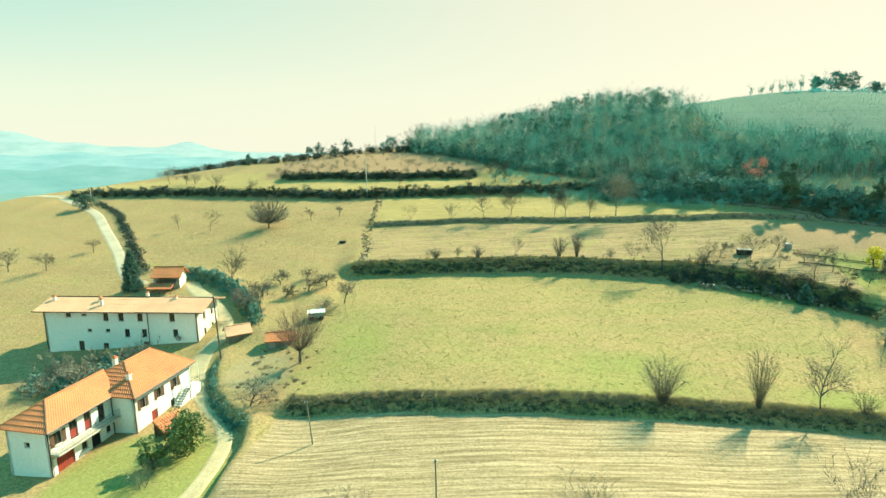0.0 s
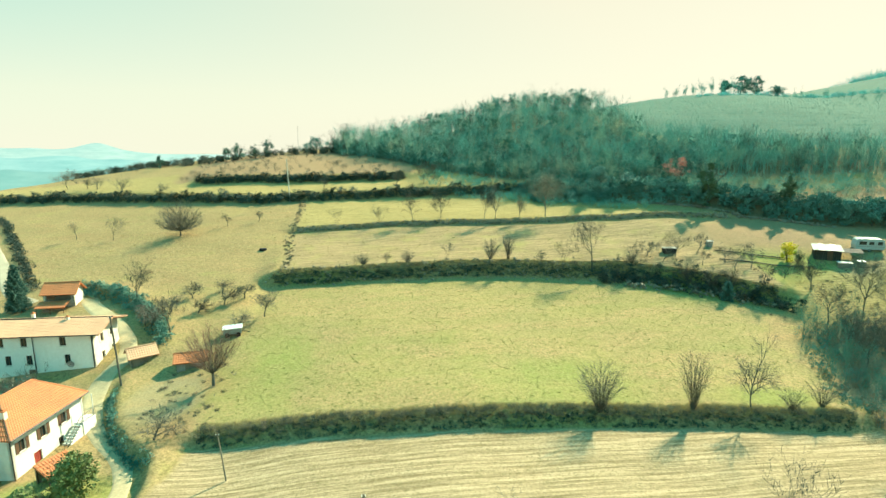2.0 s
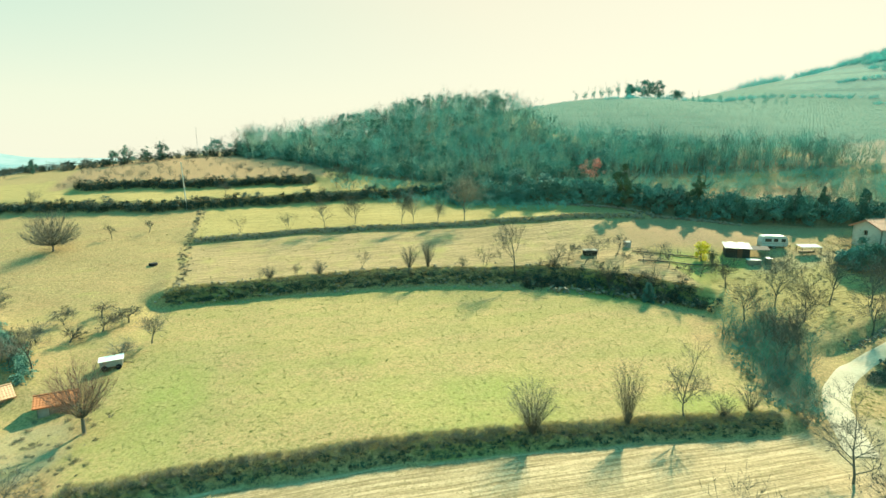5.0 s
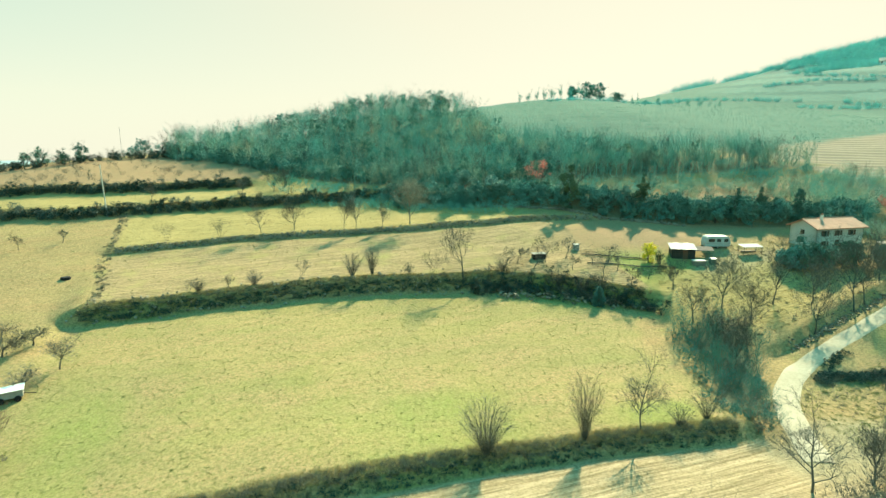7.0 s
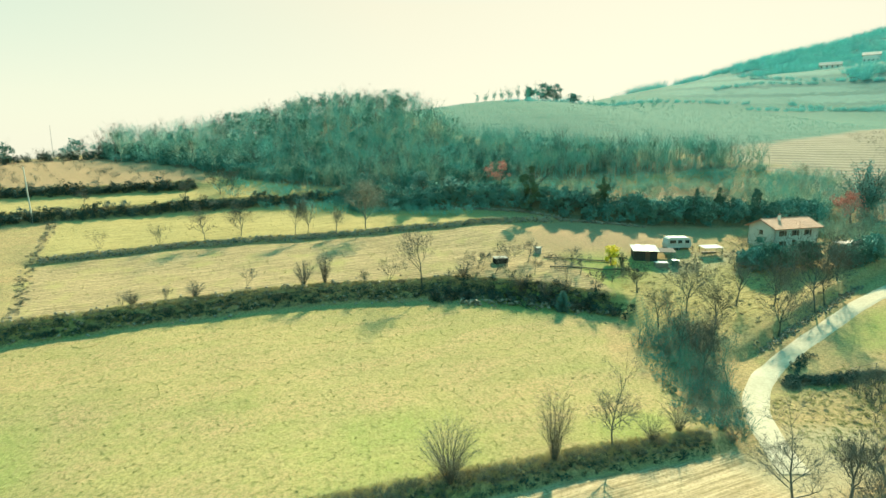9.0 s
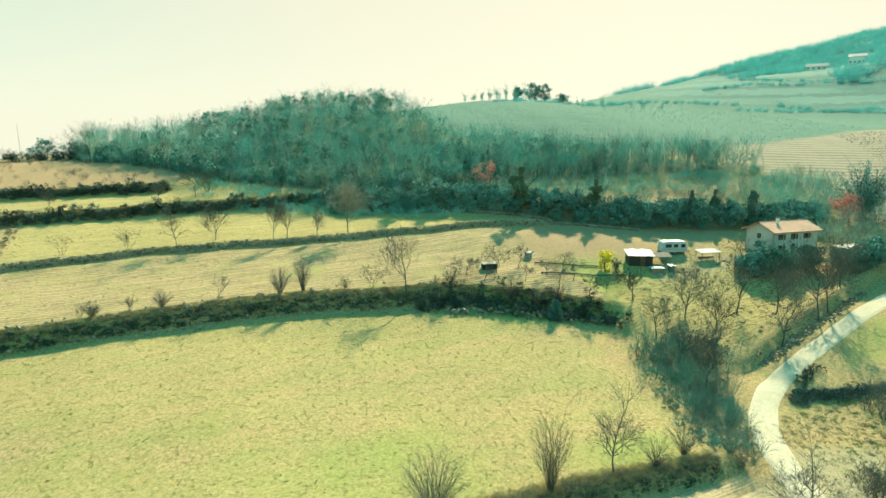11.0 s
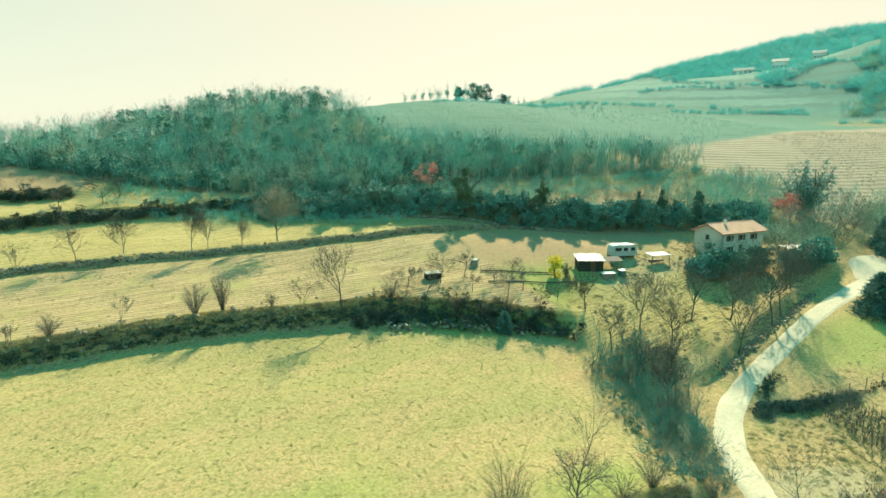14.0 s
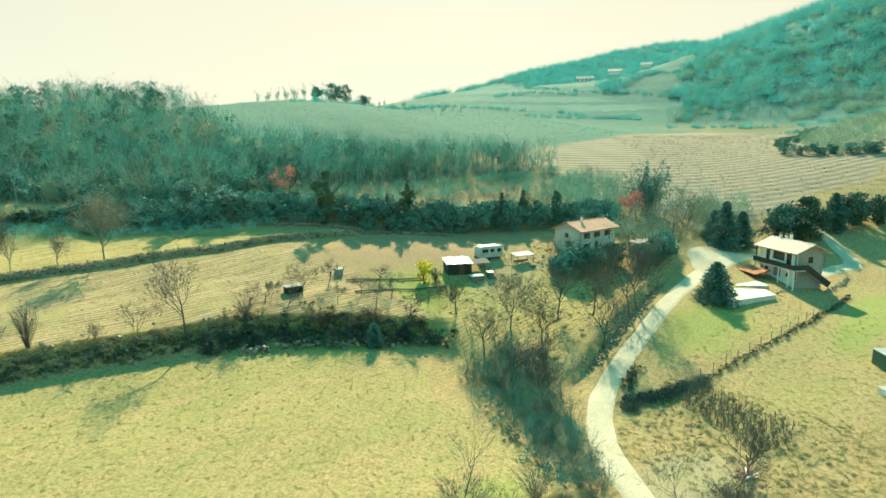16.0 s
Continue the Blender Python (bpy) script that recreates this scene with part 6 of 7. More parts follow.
def old_house():
    h = thing("house", "old pale plaster house with a faded red tiled roof", "house")
    h.matrix_basis = pose(106.4, 86.9, 13.0, 0, 0, -7)
    L, D, E, R = 11.0, 6.0, 3.8, 5.1
    F = [(1.5, 2.4, 2.2, 3.2), (4.6, 5.5, 2.2, 3.2), (7.8, 8.7, 2.2, 3.2), (4.5, 5.5, -0.6, 1.4), (1.6, 2.5, 0.2, 1.2)]
    _, at, u, n = wall(h, (0, 0), (L, 0), -2, E, F, M_CONC)
    for k in (0, 1, 2, 4):
        window(h, at, u, n, *F[k], shutters=M_BROWN)
    door(h, at, *F[3], M_BROWN)
    wall(h, (L, 0), (L, D), -2, E, gable=R, material=M_CONC)
    wall(h, (L, D), (0, D), -2, E, material=M_CONC)
    _, at2, u2, n2 = wall(h, (0, D), (0, 0), -2, E, [(2.4, 3.3, 2.2, 3.1)], gable=R, material=M_CONC)
    window(h, at2, u2, n2, 2.4, 3.3, 2.2, 3.1)
    tiled(h, (-0.6, -0.6, E - 0.15), (L + 0.6, -0.6, E - 0.15), (L + 0.6, D / 2, R + 0.1), (-0.6, D / 2, R + 0.1), M_TILEF)
    tiled(h, (L + 0.6, D + 0.6, E - 0.15), (-0.6, D + 0.6, E - 0.15), (-0.6, D / 2, R + 0.1), (L + 0.6, D / 2, R + 0.1), M_TILEF)
    ridge(h, (-0.6, D / 2, R + 0.14), (L + 0.6, D / 2, R + 0.14), M_TILEF)
    chimney(h, 3.4, 2.4, R - 0.3, 1.1, 0.4, M_TAR)
    return h


old_house()


def shack():
    h = thing("shack", "dark boarded shack with a patched white corrugated roof", "shack")
    h.matrix_basis = pose(82.0, 97.4, gz(84, 96.5) - 0.1, 0, 0, -33)
    v, f = [], []
    w, d = 4.2, 3.0
    for name, lo, hi in (("front", (0, 0, -0.5), (w, 0.06, 1.9)), ("back", (0, d - 0.06, -0.5), (w, d, 2.4)), ("side", (0, 0.065, -0.5), (0.06, d - 0.065, 2.0)), ("side", (w - 0.06, 0.065, -0.5), (w, d - 0.065, 2.0))):
        sd = new("wall")
        sd.parent = h
        along_x = hi[0] - lo[0] > 1
        k = 12 if along_x else 8
        for i in range(k):
            a, b = i / k, (i + 1) / k
            if along_x:
                block("board", (lo[0] + (hi[0] - lo[0]) * a + 0.008, lo[1], lo[2]), (lo[0] + (hi[0] - lo[0]) * b - 0.008, hi[1], hi[2]), M_TAR, sd, bevel=0)
            else:
                block("board", (lo[0], lo[1] + (hi[1] - lo[1]) * a + 0.008, lo[2]), (hi[0], lo[1] + (hi[1] - lo[1]) * b - 0.008, hi[2]), M_TAR, sd, bevel=0)
    for k in range(5):
        n = 9
        v, f = [], []
        for i in range(n):
            x = -0.3 + k * 0.95 + i * 0.97 / (n - 1)
            dz = 0.035 * (i % 2) + 0.03 * (k % 2)
            v += [(x, -0.45 - 0.1 * (k % 3), 1.92 + dz), (x, d + 0.35, 2.5 + dz)]
        f = [(2 * i, 2 * i + 2, 2 * i + 3, 2 * i + 1) for i in range(n - 1)]
        sh = poly("roof_sheet", v, f, M_SHEET if k % 2 == 0 else M_METAL, h)
    door_p = new("door")
    door_p.parent = h
    block("leaf", (2.0, -0.05, -0.2), (2.9, -0.005, 1.75), M_BROWN, door_p)
    # lean-to with a dark tarpaulin
    slab("tarpaulin", [(w + 0.1, 0.2, 1.7), (w + 3.4, 0.3, 1.75), (w + 3.4, d, 2.1), (w + 0.1, d, 2.0)], 0.06, M_TAR, h)
    for x, y in ((w + 3.2, 0.4), (w + 3.2, d - 0.2)):
        rod("post", [(x, y, -0.5), (x, y, 1.7)], 0.05, M_GREYWOOD, h)
    return h


shack()


def caravan():
    h = thing("caravan", "white touring caravan parked beside the shack", "caravan")
    h.matrix_basis = pose(90.6, 97.6, gz(92, 96.8), 0, 0, -22)
    prof = [(0.0, 0.55), (4.6, 0.55), (4.8, 1.2), (4.45, 2.35), (4.1, 2.55), (0.5, 2.55), (0.15, 2.3), (-0.1, 1.3)]
    n = len(prof)
    v = [(x, 0, z) for x, z in prof] + [(x, 2.1, z) for x, z in prof]
    f = [tuple(range(n)), tuple(range(2 * n - 1, n - 1, -1))] + [(i, n + i, n + (i + 1) % n, (i + 1) % n) for i in range(n)]
    body = poly("body", v, f, M_VAN, h)
    for x0, x1 in ((0.5, 1.7), (2.1, 2.9), (3.5, 4.3)):
        wn_ = new("window")
        wn_.parent = h
        block("pane", (x0, -0.03, 1.45), (x1, -0.004, 2.05), M_GLASS, wn_, bevel=0.01)
        block("frame", (x0 - 0.05, -0.02, 1.38), (x1 + 0.05, -0.002, 1.445), M_METAL, wn_, bevel=0)
    block("stripe", (0.02, -0.012, 1.05), (4.7, -0.002, 1.15), M_GREYPL, h, bevel=0)
    for y in (0.12, 1.98):
        wh = new("wheel")
        wh.parent = h
        rod("tyre", [(2.3, y - 0.1, 0.33), (2.3, y + 0.1, 0.33)], 0.33, M_DARK, wh, 12)
        rod("hub", [(2.3, y - 0.11, 0.33), (2.3, y + 0.11, 0.33)], 0.15, M_METAL, wh, 8)
    rod("drawbar", [(4.6, 1.05, 0.6), (5.9, 1.05, 0.5)], 0.05, M_IRON, h, 5)
    rod("jack", [(5.6, 1.05, 0.0), (5.6, 1.05, 0.7)], 0.04, M_IRON, h, 5)
    for x in (0.3, 4.3):
        rod("prop", [(x, 0.3, -0.1), (x, 0.3, 0.56)], 0.05, M_IRON, h, 4)
    return h


caravan()


def canopy(x, y, turn, w, d, height, material, label):
    h = thing("canopy", label, "canopy")
    h.matrix_basis = pose(x, y, gz(x, y), 0, 0, turn)
    slab("sheet", [(-0.2, -0.2, height), (w + 0.2, -0.2, height + 0.05), (w + 0.2, d + 0.2, height + 0.25), (-0.2, d + 0.2, height + 0.2)], 0.07, material, h)
    for a in (0, w):
        for b in (0, d):
            rod("post", [(a, b, -0.5), (a, b, height - 0.02)], 0.05, M_GREYWOOD, h)
    block("bench", (0.3, d - 0.7, 0.0), (w - 0.3, d - 0.2, 0.7), M_GREYWOOD, h)
    return h


canopy(94.8, 92.4, -20, 3.4, 2.0, 1.7, M_SHEET, "small open canopy with a white sheet roof on posts")
canopy(115.5, 79.6, -18, 6.5, 2.6, 2.0, M_SLATE, "long low canopy with a pale sheet roof by the lane")


def covered_box(name, x, y, turn, size, material, top, label, category):
    h = thing(name, label, category)
    h.matrix_basis = pose(x, y, gz(x, y), 0, 0, turn)
    sx, sy, sz = size
    block("body", (0, 0, -0.15), (sx, sy, sz), material, h, bevel=0.06)
    slab("lid", [(-0.08, -0.08, sz + 0.08), (sx + 0.08, -0.08, sz + 0.08), (sx + 0.08, sy + 0.08, sz + 0.16), (-0.08, sy + 0.08, sz + 0.16)], 0.07, top, h)
    return h


covered_box("hutch", 83.4, 93.2, -25, (2.2, 1.2, 0.9), M_GREYWOOD, M_SHEET, "low wooden hutch with a white sheet lid", "hutch")
covered_box("water_butt", 86.4, 92.0, -20, (0.9, 0.9, 1.1), M_BUSH, M_WHITE, "dark green water butt with a white lid", "tank")
covered_box("compost_box", 56.2, 104.6, -10, (2.4, 1.3, 1.0), M_DARK, M_GREYPL, "dark compost box in the kitchen garden", "box")
covered_box("compost_box", 66.2, 106.5, -20, (1.1, 1.0, 1.0), M_GREYPL, M_GREYPL, "small grey bin beside the garden bed", "box")
covered_box("garden_shed", 98.6, 40.6, -50, (3.2, 2.4, 2.0), M_BUSH, M_METAL, "dark green garden shed with a flat metal roof", "shed")
covered_box("crate", 92.4, 39.9, -40, (1.4, 0.9, 0.6), M_WHITE, M_GREYPL, "pale crate on the dry lawn", "box")

# ---- poles, fences, walls of stone ----


def pole(x, y, height, label, lean=(0, 0), r=0.1, material=None, insulators=True, name="utility_pole"):
    t = thing(name, label, "pole", "poles")
    t.matrix_basis = place(x, y)
    rod("shaft", [(0, 0, -0.6), (lean[0] / 2, lean[1] / 2, height / 2), (lean[0], lean[1], height)], [r, r * 0.85, r * 0.7], material or M_GREYWOOD, t, 8)
    if insulators:
        for k in (-1, 1):
            p = Vector((lean[0] + 0.14 * k, lean[1], height - 0.25))
            rod("insulator", [p, p + Vector((0, 0, 0.14))], 0.04, M_WHITE, t, 6)
        rod("crossarm", [(lean[0] - 0.18, lean[1], height - 0.27), (lean[0] + 0.18, lean[1], height - 0.27)], 0.03, M_IRON, t, 5)
    return t


pole(-14.3, 56.3, 5.0, "leaning weathered wooden pole at the edge of the stubble field", (-0.6, 0.3), 0.09)
pole(-0.6, 44.4, 4.8, "weathered wooden pole in the stubble field", (-0.1, 0), 0.09)
pole(-32.9, 78.4, 9.4, "tall dark wooden utility pole beside the lane", (-0.6, 0.4), 0.14, M_BARK)
pole(-21.6, 160.2, 11.5, "tall pale concrete utility pole on the upper bank", (-0.4, 0), 0.16, M_CONC)
pole(-26.2, 221, 9.5, "thin radio mast on the ridge", (0, 0), 0.06, M_METAL, False, "mast")
pole(-118, 188, 5.5, "short pale pole beside the climbing track", (-0.2, 0), 0.1, M_CONC)
pole(-60.5, 99.5, 2.6, "pruned stump of an old tree behind the barn", (0.3, 0), 0.16, M_BARK, False, "tree_stump")


stones("dry_stone_wall", list(zip(*WALL_TOP)), 22, 0.17, 0.35, 0.2, "low dry-stone wall along the terrace edge", 1)
stones("dry_stone_wall", [(56, 138), (66, 131.8), (75, 126), (80, 121), (87, 116.3), (97, 110)], 10, 0.24, 0.4, 0.25, "low dry-stone wall along the upper track", 2)
stones("dry_stone_wall", [(78, 68.8), (84, 69.6), (92, 70.4), (100, 71), (108, 72)], 12, 0.17, 0.35, 0.4, "tumbled stone bank beside the lane", 3)
stones("dry_stone_wall", list(zip(*BANK_MID))[:6], 3, 0.22, 0.5, 0.9, "scattered pale stones in the middle bank", 4)
stones("dry_stone_wall", [(124.5, 51.5), (131, 50.5), (137, 50.2)], 10, 0.15, 0.35, 0.25, "pale stone edge beside the villa's drive", 5)
stones("dry_stone_wall", [(46, 99), (53, 96), (61, 91.5), (67, 87)], 6, 0.26, 0.8, 0.8, "tumbled pale stones below the kitchen garden", 6)


def fence(pts, gap, height, label):
    t = thing("fence", label, "fence")
    p = np.array(pts, float)
    s = np.r_[0, np.cumsum(np.hypot(*np.diff(p, axis=0).T))]
    n = int(s[-1] / gap)
    tops = []
    for k in range(n + 1):
        d = k / n * s[-1]
        x, y = float(np.interp(d, s, p[:, 0])), float(np.interp(d, s, p[:, 1]))
        z = gz(x, y)
        j = 0.06 * math.sin(k * 2.3)
        rod("post", [(x, y, z - 0.3), (x + j, y, z + height)], 0.045, M_GREYWOOD, t, 5)
        tops.append(Vector((x + j, y, z + height)))
    for f in (0.95, 0.55):
        rod("wire", [q - Vector((0, 0, height * (1 - f))) for q in tops], 0.012, M_IRON, t, 4)
    return t


fence([(79.3, 58.4), (84.3, 56.8), (89.8, 55.2), (99.6, 52.5), (109.3, 50.6), (118, 49.4)], 2.4, 1.3, "old post and wire fence along the villa's garden")
fence([(66.5, 104.5), (70, 102), (76, 99.2)], 2.2, 0.9, "low rail fence of the kitchen garden")
fence([(150.5, 76), (156, 70), (162, 63.5), (168, 58)], 4.0, 1.8, "tall vineyard end posts with wire at the foot of the slope")
fence([(141, 54.5), (147, 56), (152, 60)], 2.5, 1.1, "post and wire fence beside the villa's drive")

for a, b in (((66.5, 104.2), (77.5, 98.6)), ((65.0, 100.2), (79.0, 94.6))):
    beam = thing("garden_beam", "dark timber beam edging a kitchen garden bed", "beam", "garden bed edges")
    n = 5
    for k in range(n):
        p, q = (Vector((a[0] + (b[0] - a[0]) * t, a[1] + (b[1] - a[1]) * t, 0)) for t in (k / n, (k + 1) / n - 0.004))
        p.z, q.z = gz(p.x, p.y) + 0.2, gz(q.x, q.y) + 0.2
        rod("plank", [p, q], 0.13, M_BARK, beam, 4)
        rod("peg", [p - Vector((0, 0, 0.6)), p + Vector((0, 0, 0.15))], 0.05, M_BARK, beam, 4)

# hedge rows near the villa and the farm
VILLA_HEDGE = [(73.2, 60.2), (74.5, 61.4), (77.2, 59.4), (80.5, 57.7), (84.3, 56.3), (89.8, 54.7), (99.6, 52.0), (109.3, 50.0), (118, 48.9), (126, 48.4)]


def along_path(pts, step, width):
    p = np.array(pts, float)
    s = np.r_[0, np.cumsum(np.hypot(*np.diff(p, axis=0).T))]
    d = 0.0
    while d < s[-1]:
        yield float(np.interp(d, s, p[:, 0])) + RNG.gauss(0, width), float(np.interp(d, s, p[:, 1])) + RNG.gauss(0, width)
        d += step


scatter_mesh("hedge", T_BRAM, spots(along_path(VILLA_HEDGE[:4], 0.09, 0.4), 4, 0.5, 1.0), M_BRAM, "low brown hedge at the corner of the villa's garden", "hedge")
scatter_mesh("hedge", T_BRAM, spots(along_path(VILLA_HEDGE[3:], 0.28, 0.2), 4, 0.3, 0.6), M_BRAM, "low dark hedge along the villa's fence", "hedge")
scatter_mesh("hedge", T_BRAM, spots(along_path([(76.8, 62.4), (79.5, 63.6), (82, 64.2)], 0.2, 0.4), 4, 0.4, 0.8), M_BRAM, "dark shrubs on the inside of the bend", "hedge")
scatter_mesh("hedge_twigs", T_TWIG, spots(along_path(VILLA_HEDGE[:5], 0.10, 0.45), 4, 0.6, 1.15), M_PALE, "pale dry twigs on the garden hedge", "hedge")
# dark leafy strip added in place of the lane bank's shadow
LANE_SHADE = [(-23.6, 61.0), (-26.0, 63.0), (-28.6, 66.4), (-30.8, 69.6), (-32.4, 74), (-34.0, 78)]
scatter_mesh("hedge", T_BRAM, spots(along_path(LANE_SHADE, 0.10, 0.3), 4, 0.3, 0.65), M_IVY, "dark leaves standing in for the shadow along the farm lane", "hedge")
UP_HEDGE = [(-31.0, 88), (-32.5, 93), (-36.0, 98.5), (-41, 105), (-46.5, 110), (-54, 115)]
scatter_mesh("hedge", T_BRAM, spots(along_path(UP_HEDGE, 0.10, 0.6), 4, 0.5, 1.1), M_IVY, "dark evergreen hedge beside the lane above the farm", "hedge")
TRACK_HEDGE = [(-64, 117), (-73.5, 131), (-84, 147), (-98, 168), (-114, 185)]
scatter_mesh("hedge", T_BRAM, spots(along_path(TRACK_HEDGE, 0.22, 0.5), 4, 0.5, 1.1), M_BRAM, "dark hedge along the climbing track", "hedge")
DITCH = [(-18.4, 160), (-17.5, 143), (-18.4, 132), (-16.5, 120), (-16.5, 110)]
scatter_mesh("ditch_scrub", T_TWIG, spots(along_path(DITCH, 0.3, 0.5), 4, 0.25, 0.6), M_PALE, "low brown scrub along the field boundary", "scrub")
scatter_mesh("ditch_scrub", T_BRAM, spots(along_path(DITCH, 3.0, 0.5), 4, 0.25, 0.45), M_BRAM, "low dark brambles along the field boundary", "scrub")
scatter_mesh("house_shrubs", T_SHRUB, spots(inside(46, lambda x, y: True, -60, -44, 73, 82), 6, 0.8, 1.6), M_PALE, "bare garden shrubs between the farmhouses", "scrub")
scatter_mesh("house_shrubs", T_BRAM, spots(inside(110, lambda x, y: True, -60, -44, 74, 82), 4, 1.0, 2.0), M_IVY, "dark evergreen shrubs between the farmhouses", "scrub")
scatter_mesh("bank_scrub", T_TWIG, spots(inside(80, lambda x, y: True, -28, -18, 63, 80), 4, 0.25, 0.6), M_TWIG, "low bare brambles on the bank beside the lane", "scrub")
scatter_mesh("meadow_tufts", T_GRASS, spots(inside(6500, lambda x, y: float(line_y(BANK_LOW, x)) + 1 < y < float(line_y(BANK_MID, x)) - 2, -19, 58, 56, 107), 4, 0.2, 0.45), M_GRASS, "short green grass tufts across the meadow", "grass")
scatter_mesh("field_tufts", T_GRASS, spots(inside(3000, lambda x, y: y > float(line_y(BANK_MID, x)) + 2, -70, 66, 104, 158), 4, 0.3, 0.6), M_STRAW, "dead grass tufts across the dry fields", "grass")
scatter_mesh("garden_tufts", T_GRASS, spots(inside(2200, lambda x, y: True, 66, 118, 36, 60), 4, 0.25, 0.55), M_STRAW, "dead grass tufts below the villa", "grass")
scatter_mesh("lane_tufts", T_GRASS, spots(inside(1200, lambda x, y: True, 64, 84, 38, 60), 4, 0.4, 0.9), M_GRASS, "rough green grass tufts below the garden hedge", "grass")
scatter_mesh("lane_brambles", T_TWIG, spots(inside(160, lambda x, y: x > 65 + (y - 50) * 0.7, 62, 78, 40, 58), 4, 0.2, 0.5), M_PALE, "low bare brambles beside the gravel lane", "scrub")


# ---- the small vineyard ----


def grapevine():
    t = thing("grapevine", "bare pruned grapevine tied to a wooden stake", "vine", "vines in the small vineyard")
    rod("stake", [(0, 0, -0.3), (0.05, 0.02, 1.05)], 0.03, M_GREYWOOD, t, 5)
    rng = random.Random(5)
    w = Wood()
    grow(rng, w, w, Vector((0.1, 0, -0.1)), Vector((0, 0.1, 1)), 0.75, 0.04, 1, 2, 6, 0.6, (4, 3), None, 0.3)
    part("vine_wood", w.mesh("vine_wood"), M_BARK, t)
    return t


first_vine = grapevine()
vine_rng = random.Random(9)
spot_list = []
for r in range(11):
    for c in range(12):
        a, b = r / 10, c / 11
        x = (78.0 + 4.2 * a) * (1 - b) + (74.0 + 5.6 * a) * b + vine_rng.uniform(-0.2, 0.2)
        y = (56.6 - 0.8 * a) * (1 - b) + (47.2 - 2.2 * a) * b + vine_rng.uniform(-0.2, 0.2)
        if b < 0.95 or a < 0.8:
            spot_list.append((x, y))
first_vine.matrix_basis = place(*spot_list[0])
for x, y in spot_list[1:]:
    copy_thing(first_vine, place(x, y, vine_rng.uniform(0, 360)))


def tile_pile():
    t = thing("timber_pile", "heap of red painted boards lying in the grass", "pile")
    t.matrix_basis = place(69.6, 47.2)
    rng = random.Random(4)
    for k in range(9):
        a = rng.uniform(-0.5, 0.5)
        p = Vector((rng.uniform(-0.6, 0.6), rng.uniform(-0.5, 0.5), 0.1 + 0.06 * k))
        d = Vector((math.cos(a), math.sin(a), 0)) * rng.uniform(0.6, 1.0)
        rod("board", [p - d, p + d], 0.08, M_REDDOOR if k % 3 else M_WHITE, t, 4)
    return t


tile_pile()
tyre = thing("feed_trough", "dark round feed trough lying in the dry field", "trough")
tyre.matrix_basis = place(-22.9, 126.0)
rod("rim", [(0, 0, -0.1), (0, 0, 0.35), (0, 0, 0.36)], [0.8, 0.75, 0.6], M_DARK, tyre, 12)

# ---- vineyard slopes and the far hill ----


def row_spots(x0, x1, y0, y1, dx, dy, gap, step, test):
    """Spots in parallel rows along (dx, dy)."""
    d = math.hypot(dx, dy)
    dx, dy = dx / d, dy / d
    cx, cy, R = (x0 + x1) / 2, (y0 + y1) / 2, math.hypot(x1 - x0, y1 - y0) / 2
    for r in range(int(-R / gap), int(R / gap) + 1):
        for q in range(int(-R / step), int(R / step) + 1):
            x, y = cx + dx * q * step - dy * r * gap, cy + dy * q * step + dx * r * gap
            if x0 < x < x1 and y0 < y < y1 and test(x, y):
                yield x + RNG.uniform(-0.15, 0.15), y + RNG.uniform(-0.15, 0.15)


T_VINE = [tuft_template(420 + k, 9, 1.2, 0.25, 0.03) for k in range(4)]


def on_slope(x, y):
    return y < np.interp(x, [150, 168, 194, 204, 224, 270, 280], [82, 92, 120, 133, 130, 104, 80]) and y > np.interp(x, [150, 176, 183, 214, 222, 280], [80, 69, 51, 56, 84, 84])


scatter_mesh("vineyard", T_VINE, spots(row_spots(150, 280, 46, 134, 0.35, -1, 3.0, 0.8, on_slope), 4, 0.4, 0.75), M_PALE, "rows of bare vines on the sunny slope", "vineyard")

def on_ridge(x, y):
    return y > 12 + float(np.interp(x, [84, 90, 110, 140, 175, 230, 300], [210, 170, 148, 130, 124, 124, 110])) and float(wood_mask(x, y)) < 0.1 and x < 232 + (y - 130) * 0.5


scatter_mesh("vineyard", T_VINE, spots(row_spots(86, 300, 130, 258, 1, -0.45, 5.0, 1.1, on_ridge), 4, 0.45, 0.8), M_WOODS, "rows of bare vines on the distant ridge", "vineyard")
T_FAR = [tuft_template(430 + k, 46, 5.5, 2.2, 0.10) for k in range(5)]
# pale teal base colour holds the haze of distance
M_FARWOOD = mat("hazed_far_woodland", (0.29, 0.62, 0.55), (0.18, 0.44, 0.40), scale=0.3)


def far_slope(x, y):
    """The wooded flank above the vineyard slope."""
    return x > float(np.interp(y, [20, 60, 100, 150], [285, 296, 292, 296])) and y < float(np.interp(x, [281, 342, 592], [142, 164, 235])) + 4 * math.sin(x * 0.09)


def far_wood(x, y):
    """The wooded crest and the copses below it."""
    if far_slope(x, y) or x < 300:
        return False
    crest = math.hypot(x - 15, y - 35) - 488 + 10 * math.sin(y * 0.05) > 0
    return crest or noise.noise(Vector((x * 0.03, y * 0.03, 2.0))) > 0.27


def flank(lo, hi):
    return lambda x, y: far_slope(x, y) and lo < noise.noise(Vector((x * 0.022, y * 0.022, 5.0))) + 0.25 * RNG.uniform(-1, 1) < hi


